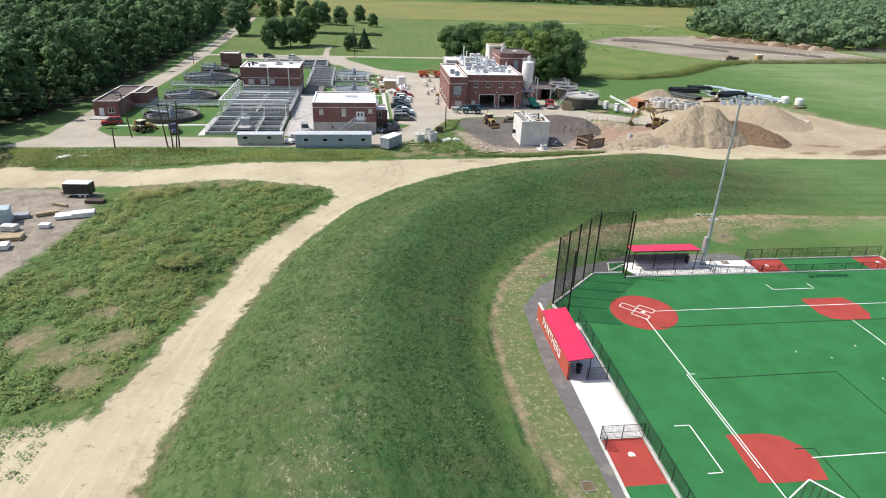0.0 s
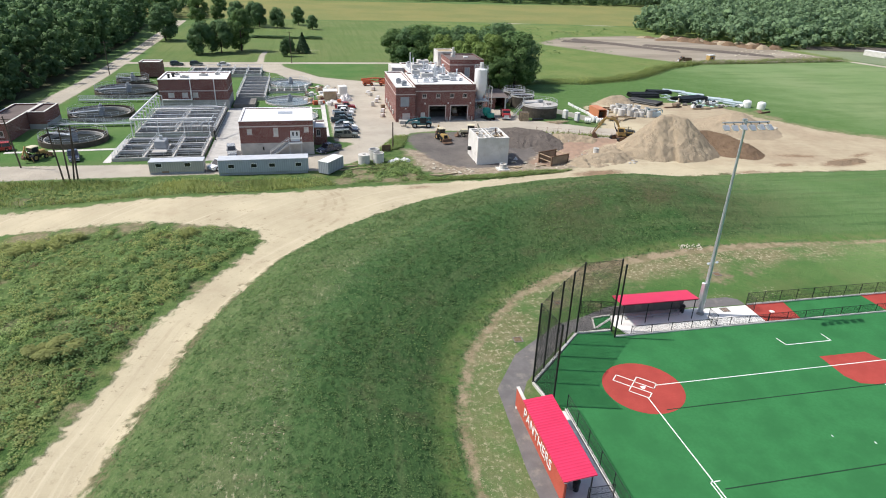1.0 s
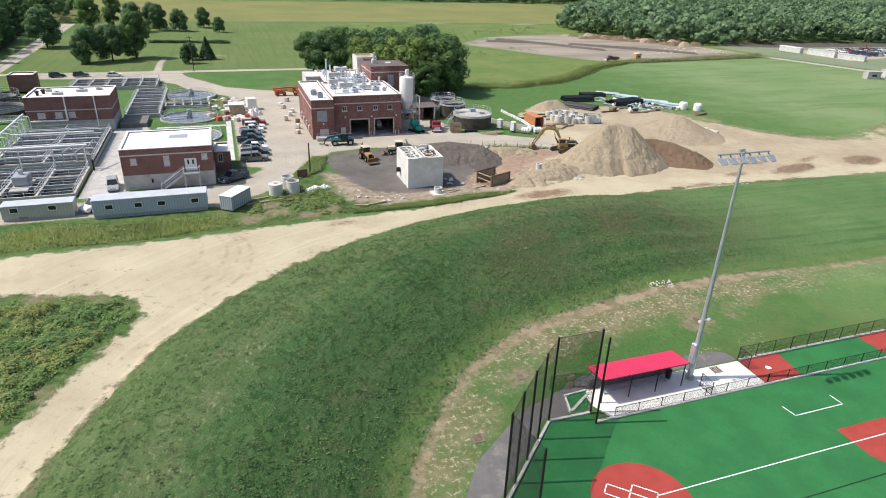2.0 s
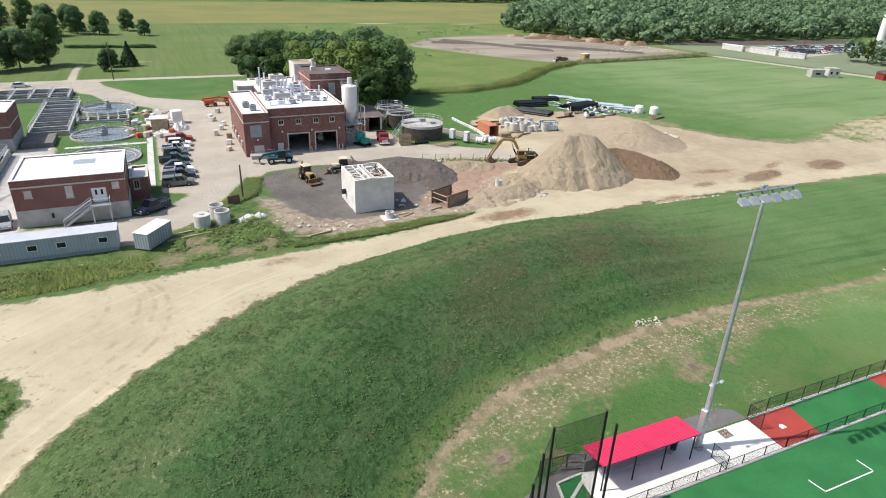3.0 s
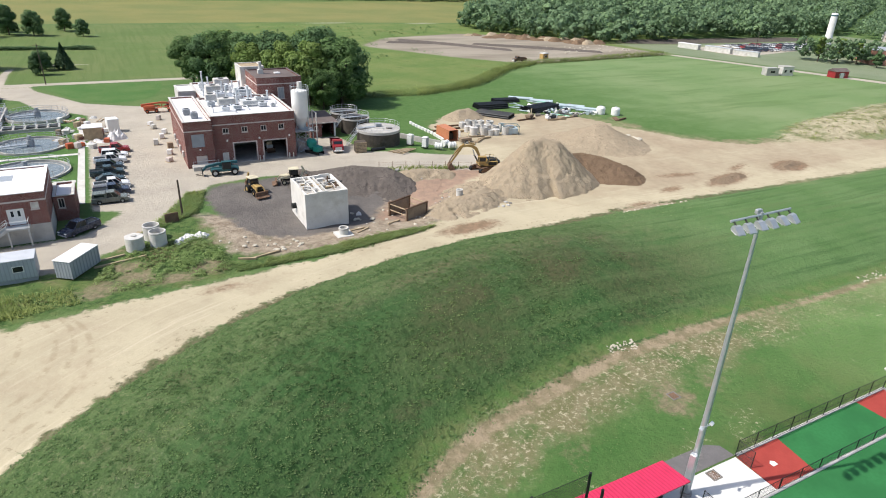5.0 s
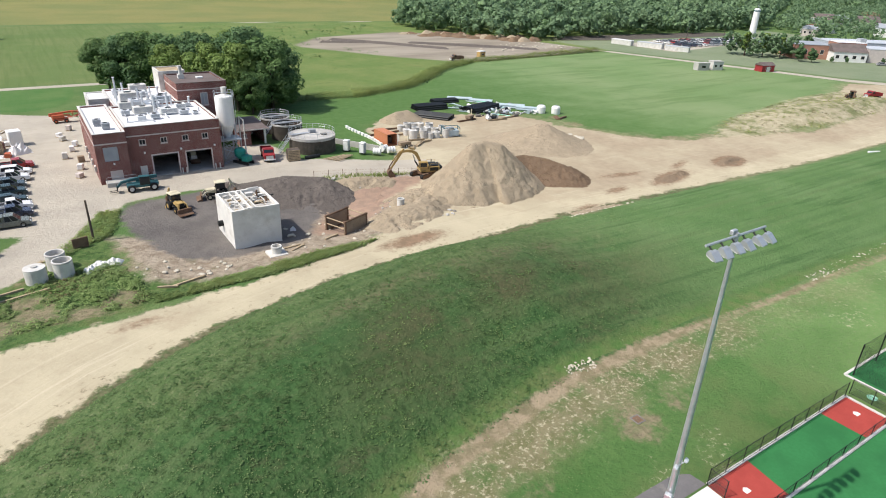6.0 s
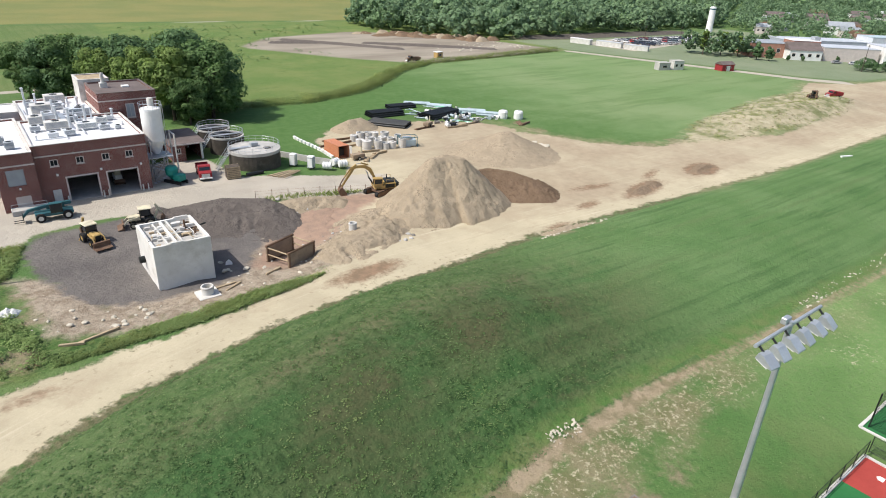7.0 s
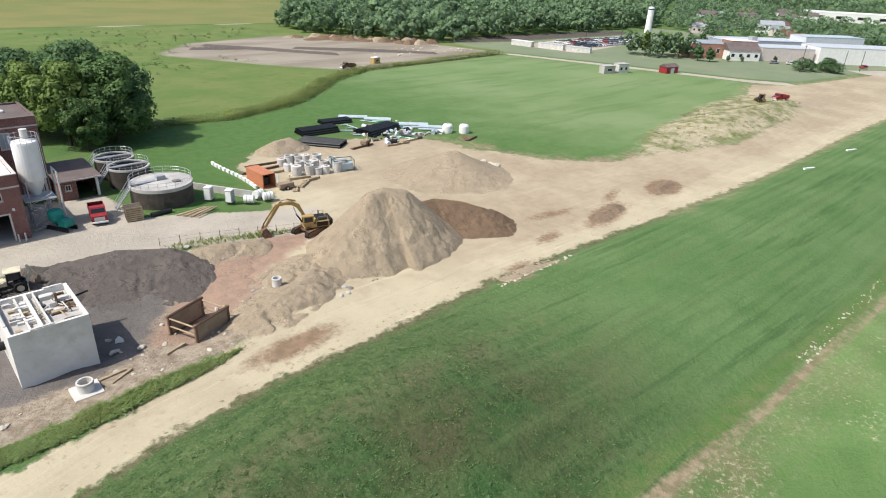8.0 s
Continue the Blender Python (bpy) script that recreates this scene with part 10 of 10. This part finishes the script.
for i in range(9):
    x, y = 21.0 + _rr.uniform(-1.2, 2.2), 184 + 4.4 * i + _rr.uniform(-1, 1)
    t = thing("pallet", x, y, gz(x, y), "wooden pallet with building materials", "pallet", "pallets of materials", rz=_rr.uniform(0, 90))
    sub("deck", Geo().box(-0.6, 0.6, -0.5, 0.5, 0, 0.14), "wood", t)
    sub("load", Geo().cbox(-0.55, 0.55, -0.45, 0.45, 0.14, _rr.uniform(0.5, 1.3), 0.04), _rr.choice(["trim", "offwhite", "rust_plate", "tarp"]), t)
for i in range(5):
    t = thing("cone_tank", 26.2 + 1.6 * i, 232 + 0.3 * i, 0.4, "dark plastic drum behind the hall", "drum", "dark drums")
    sub("shell", Geo().lathe(0, 0, [(0.7, 0), (0.75, 1.6), (0.4, 1.9), (0, 1.9)], 14), "black_paint", t)


def power_pole(x, y, h, lean, label, arms=1):
    t = thing("power_pole", x, y, gz(x, y), label, "utility pole", "power poles")
    sub("shaft", Geo().cyl((0, 0, -0.5), (lean, 0, h), 0.16, 0.11, 10), "pole_wood", t)
    for k in range(arms):
        sub("crossarm", Geo().box(lean - 1.1, lean + 1.1, -0.06, 0.06, h - 0.6 - 0.9 * k, h - 0.48 - 0.9 * k), "pole_wood", t)
    return t


for x, y, h, l in ((-53.6, 137.2, 5.0, 0.2), (-53.0, 146.4, 10.0, -0.9), (-42.6, 137.2, 10.0, -0.8), (-41.6, 137.1, 10.0, 0.1), (-40.9, 136.9, 9.8, 1.4), (-64.6, 254, 11, 0.1), (-40.5, 137.9, 10.2, 0.6), (-4, 279, 12, -0.2)):
    power_pole(x, y, h, l, "leaning timber power pole on the verge" if abs(l) > 0.5 else "timber power pole on the verge")
wires = thing("power_line", -75, 141, 0, "slack black power lines between poles", "cable")
wires.matrix_world = Matrix.Identity(4)
for k, (a, b) in enumerate((((-53.9, 146.4, 10.4), (-130, 150, 12)), ((-53.9, 146.4, 9.6), (-130, 148, 11)), ((-43.4, 137.2, 10.3), (-53.9, 146.4, 10.0)), ((-41.5, 137.1, 10.3), (-130, 141, 12)), ((-39.5, 136.9, 9.8), (-53.9, 146.4, 9.2)))):
    a, b = Vector(a), Vector(b)
    pts = [a.lerp(b, i / 10) - Vector((0, 0, 0.9 * math.sin(math.pi * i / 10))) for i in range(11)]
    part("cable", Geo().pipe(pts, 0.022, 5), "black_steel", wires)

# ---- west lay-down by the dirt road ----
bt = thing("cargo_trailer", -49.6, 108.4, gz(-49.6, 108.4), "black enclosed cargo trailer with a white roof", "trailer", rz=-4)
sub("body", Geo().cbox(-2.2, 2.2, -1.05, 1.05, 0.5, 2.45, 0.06), "black_paint", bt)
sub("roof", Geo().cbox(-2.2, 2.2, -1.05, 1.05, 2.45, 2.55, 0.04), "white", bt)
sub("trim", Geo().box(-2.22, 2.22, -1.07, -1.05, 0.5, 0.62), "galv", bt)
sub("rear_door", Geo().box(2.2, 2.24, -0.95, 0.95, 0.6, 2.35), "black_steel", bt)
sub("tongue", Geo().pipe([(-2.2, -0.6, 0.5), (-3.3, 0, 0.5), (-2.2, 0.6, 0.5)], 0.06).cyl((-3.0, 0, 0), (-3.0, 0, 0.6), 0.05, n=8), "black_steel", bt)
sub("fender", Geo().box(0.0, 1.9, -1.25, -1.05, 0.62, 0.72), "white", bt)
for px in (0.5, 1.35):
    for s in (-1, 1):
        wheel(bt, px, s * 1.05, 0.34, 0.22, "wheel", "white")
for x, y, w, d, h, rz, mat, lab in ((-47.2, 98.6, 4.6, 2.0, 0.5, 16, "white", "stack of white sheets on timber"), (-45.4, 98.8, 3.4, 1.8, 0.75, 16, "tarp", "stack of wrapped white boards"), (-51.2, 99.6, 3.4, 1.0, 0.5, 24, "wood", "stack of weathered lumber"), (-51.0, 103.6, 3.2, 0.5, 0.35, -24, "wood", "pair of beams on bare earth"), (-49.3, 94.3, 1.6, 1.2, 0.6, 0, "tarp", "bundle of pale sheeting"), (-57.5, 96.2, 5.0, 2.4, 2.4, 20, "pipe_blue", "pale blue box trailer on bare earth"), (-54.6, 98.6, 2.2, 1.6, 0.6, 20, "grey_paint", "flat trailer deck with goods"), (-54, 93.5, 2.4, 1.4, 0.8, -10, "offwhite", "heap of site materials"), (-52.2, 90.2, 3.2, 2.0, 0.5, 10, "wood", "pallet stack of sawn lumber"), (-54.6, 87.6, 3.0, 2.2, 0.9, 24, "trim", "pallet stack of pale blocks"), (-52.0, 86.8, 2.2, 1.8, 0.7, 12, "tarp", "pallet stack under pale wrap"), (-45.8, 104.8, 3.2, 1.2, 0.5, -8, "pole_wood", "heap of broken timber and branches")):
    t = thing("material_stack", x, y, gz(x, y), lab + " beside the dirt road", "materials", "stored materials", rz=rz)
    sub("bearer", Geo().box(-w * 0.4, -w * 0.36, -d / 2, d / 2, 0, 0.12).box(w * 0.36, w * 0.4, -d / 2, d / 2, 0, 0.12), "wood", t)
    n = max(2, int(h / 0.22))
    for k in range(n):
        s = _rr.uniform(0.93, 1.0)
        sub("layer", Geo().cbox(-w / 2 * s, w / 2 * s, -d / 2 * s, d / 2 * s, 0.12 + h * k / n, 0.12 + h * (k + 0.94) / n, 0.02), mat, t)
for x, y in ((-62, 132.6), (-54, 133.0), (-58, 132.6)):
    sheet_bundle(x, y, 3.4, 1.2, 0.3, "white sheeting lying along the verge", int(x))

# ---- far side: sheds, tower, workshops, car park ----
def plain_house(name, x, y, w, d, h, rz, wall, roof, label, gable=False, wins=4, group=""):
    t = thing(name, x, y, gz(x, y), label, "building", group, rz=rz)
    sub("wall", Geo().box(-w / 2, w / 2, -d / 2, d / 2, -0.4, h), wall, t)
    if gable:
        sub("roof", Geo().prism([(-d / 2 - 0.3, h), (0, h + d * 0.28), (d / 2 + 0.3, h), (0, h + d * 0.28 + 0.01)][:3], -w / 2 - 0.3, w / 2 + 0.3, pose(0, 0, 0, 0, 0, 90)), roof, t)
    else:
        sub("roof", Geo().box(-w / 2 - 0.1, w / 2 + 0.1, -d / 2 - 0.1, d / 2 + 0.1, h, h + 0.25), roof, t)
    for k in range(wins):
        px = -w / 2 + w * (k + 0.5) / wins
        wd = sub("window", Geo().box(px - w / wins * 0.22, px + w / wins * 0.22, -d / 2 - 0.06, -d / 2, h * 0.35, h * 0.7), "trim", t)
        pn = new("pane", mesh_of("pane", Geo().box(px - w / wins * 0.19, px + w / wins * 0.19, -d / 2 - 0.08, -d / 2 - 0.06, h * 0.38, h * 0.67), "glass"))
        pn.parent = wd
    return t


plain_house("field_hut", 256.5, 224.3, 5.5, 3.2, 2.8, -17, "concrete", "concrete", "grey-green field hut beside the lane", wins=1)
plain_house("field_hut", 263.4, 222.4, 5.0, 3.4, 3.4, -17, "offwhite", "concrete", "pale grey field hut beside the lane", wins=2)
rs = plain_house("red_shed", 282.0, 211.4, 6.5, 4.2, 2.6, -14, "machine_red", "roof_dark", "small red shed with white trim", gable=True, wins=1)
sub("door", Geo().box(-0.9, 0.9, -2.2, -2.1, 0, 2.1), "white", rs)
tank = thing("water_tower", 386, 284, 0, "tall slim white water tower among trees", "tower")
sub("shaft", Geo().lathe(0, 0, [(2.3, -0.5), (1.9, 8), (1.75, 18.2), (1.5, 18.8), (0, 19.0)], 24), "white", tank)
sub("antenna", Geo().cyl((0, 0, 19), (0, 0, 22), 0.08, n=6).cyl((1.2, 0, 18.6), (1.2, 0, 20.5), 0.06, n=6), "galv", tank)
sub("band", Geo().lathe(0, 0, [(1.78, 17.2), (1.84, 17.3), (1.84, 17.8), (1.77, 17.9)], 24), "machine_blue", tank)
for x, y, w, d, h, rz, wall, roof, wn, lab in (
        (352.1, 232.7, 20, 18, 6.6, -37, "brick_pale", "grey_paint", 5, "low brick workshop with a dark flat roof"),
        (377.8, 204.2, 26, 16, 6.2, -42.7, "trim", "roof_trailer", 0, "long pinkish block workshop with a pale roof"),
        (397, 226, 46, 18, 6.6, -35, "trailer", "roof_trailer", 0, "long flat warehouse with a pale grey roof"),
        (410.5, 174.0, 60, 18, 7.6, -41.8, "white", "roof_trailer", 0, "large white warehouse with few openings"),
        (428, 200, 34, 14, 9.4, -36, "galv_pale", "pipe_blue", 0, "tall pale warehouse with a bluish roof"),
        (768, 272, 110, 34, 8.0, -62, "white", "roof_white", 6, "far white store building beyond the trees"),
        (297, 285, 14, 2.8, 2.4, -78, "offwhite", "roof_trailer", 0, "white box trailer in a row"),
        (300.5, 270.5, 12, 2.8, 2.2, -70, "offwhite", "roof_trailer", 0, "pale box trailer in a row"),
        (292, 300, 12, 2.8, 2.4, -80, "offwhite", "roof_white", 0, "white box trailer in a row")):
    plain_house("workshop", x, y, w, d, h, rz, wall, roof, lab, wins=wn, group="distant workshops")
plain_house("workshop", 358.1, 216.1, 15.6, 12, 4.6, -39.8, "white", "roof_dark", "white gabled workshop with a dark pitched roof", gable=True, wins=4, group="distant workshops")
sub("roof_block", Geo().cbox(5.0, 8.0, -2, 2, 7.7, 9.6, 0.1), "grey_paint", plain_house("workshop", 371.5, 222.5, 14, 10, 7.6, -37, "brick_pale", "roof_white", "low brick link building with a white roof", wins=0, group="distant workshops"))
for x, y in FAR_HOUSES:
    plain_house("house", x, y, _rr.uniform(13, 17), 10, 6.0, _rr.uniform(-70, -30), _rr.choice(["white", "trim", "offwhite"]), _rr.choice(["rust", "roof_dark", "grey_paint"]), "distant house with a pitched roof", gable=True, wins=3, group="distant houses")
for i in range(16):
    x, y = 470 + 22 * (i % 8) + _rr.uniform(-6, 6), 232 + 60 * (i // 8) + 9 * (i % 8) + _rr.uniform(-8, 8)
    plain_house("house", x, y, _rr.uniform(9, 14), 8, 4.5, _rr.uniform(-60, 0), _rr.choice(["white", "trim", "offwhite", "brick"]), _rr.choice(["roof_dark", "grey_paint", "rust"]), "distant house with a pitched roof", gable=True, wins=3, group="distant houses")
first = car(330, 290, 0.02, 20, "sedan", "car0", "car in a distant car park", "cars in the far car park")
paints = {0: first}
for i, c in ((1, 1), (2, 6), (3, 4), (4, 3)):
    paints[i] = car(332 + 3 * i, 294, 0.02, 20, "suv" if i % 2 else "sedan", "car%d" % c, "car in a distant car park", "cars in the far car park")
for i in range(60):
    r_, k = i // 15, i % 15
    copy_thing(paints[_rr.choice([0, 0, 0, 1, 2, 2, 3, 4])], pose(322 + 4.6 * k + _rr.uniform(-0.5, 0.5), 281 + 6.5 * r_ - 0.35 * k, 0.02, 0, 0, 95 + _rr.uniform(-6, 6)))
for x, y, rz in ((386, 168.2, 40), (359.6, 198.9, -40), (364.1, 192.8, -38), (368.5, 189.5, -44)):
    copy_thing(paints[_rr.choice([0, 2, 3])], pose(x, y, 0.02, 0, 0, rz))
bush("bush", 51, 348.5, 181.0, 6.0, 4.6, "leaf_dark", "broad dark shrub before the white warehouse")
bush("bush", 52, 357.0, 173.0, 6.5, 5.0, "leaf_dark", "broad dark shrub before the white warehouse")
for x, y, h in ((342, 181, 11.5), (366, 171, 9.0), (373, 166, 9.0), (330, 288, 9.0), (352, 280, 9.0)):
    power_pole(x, y, h, 0.2, "far timber power pole by the warehouse", 1)
backhoe(250.5, 160.5, gz(250.5, 160.5), 40, "rust", "old brown tractor on the mound")
truck(259.0, 157.5, gz(259.0, 157.5), 160, "machine_red", "faded red farm truck on the mound")
# earthworks beyond the crop field
truck(170.5, 281.5, 0, 170, "rust", "brown tipper on the earthworks")
plain_house("yellow_hut", 187.5, 287.5, 3.2, 2.2, 2.2, 10, "yellow", "white", "small yellow hut on the earthworks", wins=1)
for i in range(34):
    u = i / 33
    x, y = 205 + 45 * u + _rr.uniform(-5, 5), 372 - 42 * u + _rr.uniform(-7, 5)
    _w, _h = _rr.uniform(0.5, 2.5), _rr.uniform(1.2, 3.0)
    heap("earth_mound", [(x - _w, y, _h), (x + _w, y + _rr.uniform(-1, 1), _h * 0.8)], [_rr.uniform(2.2, 4.0) for k in range(8)], "pile" if i % 4 == 0 else "pile_brown", "distant heap of brown soil on the earthworks", 40 + i, 0.5, 1.0, 1.0)
stones("rubble_block", 48, [(215 + _rr.uniform(-12, 40), 312 + _rr.uniform(-14, 10), _rr.uniform(0.3, 0.8)) for i in range(44)], "pale rubble on the earthworks", "rubble", "rock")
for x, y, L, rz in ((168, 338, 60, -52), (205, 318, 62, -40), (150, 350, 20, -20)):
    _c, _s = math.cos(radians(rz)) * L / 2, math.sin(radians(rz)) * L / 2
    heap("spoil_bank", [(x - _c, y - _s, 1.0), (x, y, 1.3), (x + _c, y + _s, 0.9)], [1.9, 1.8, 2.0, 1.8, 1.9, 1.8, 2.0, 1.8], "pile_grit", "long dark spoil bank on the earthworks", x * 0.1, 0.4, 1.0, 0.8)
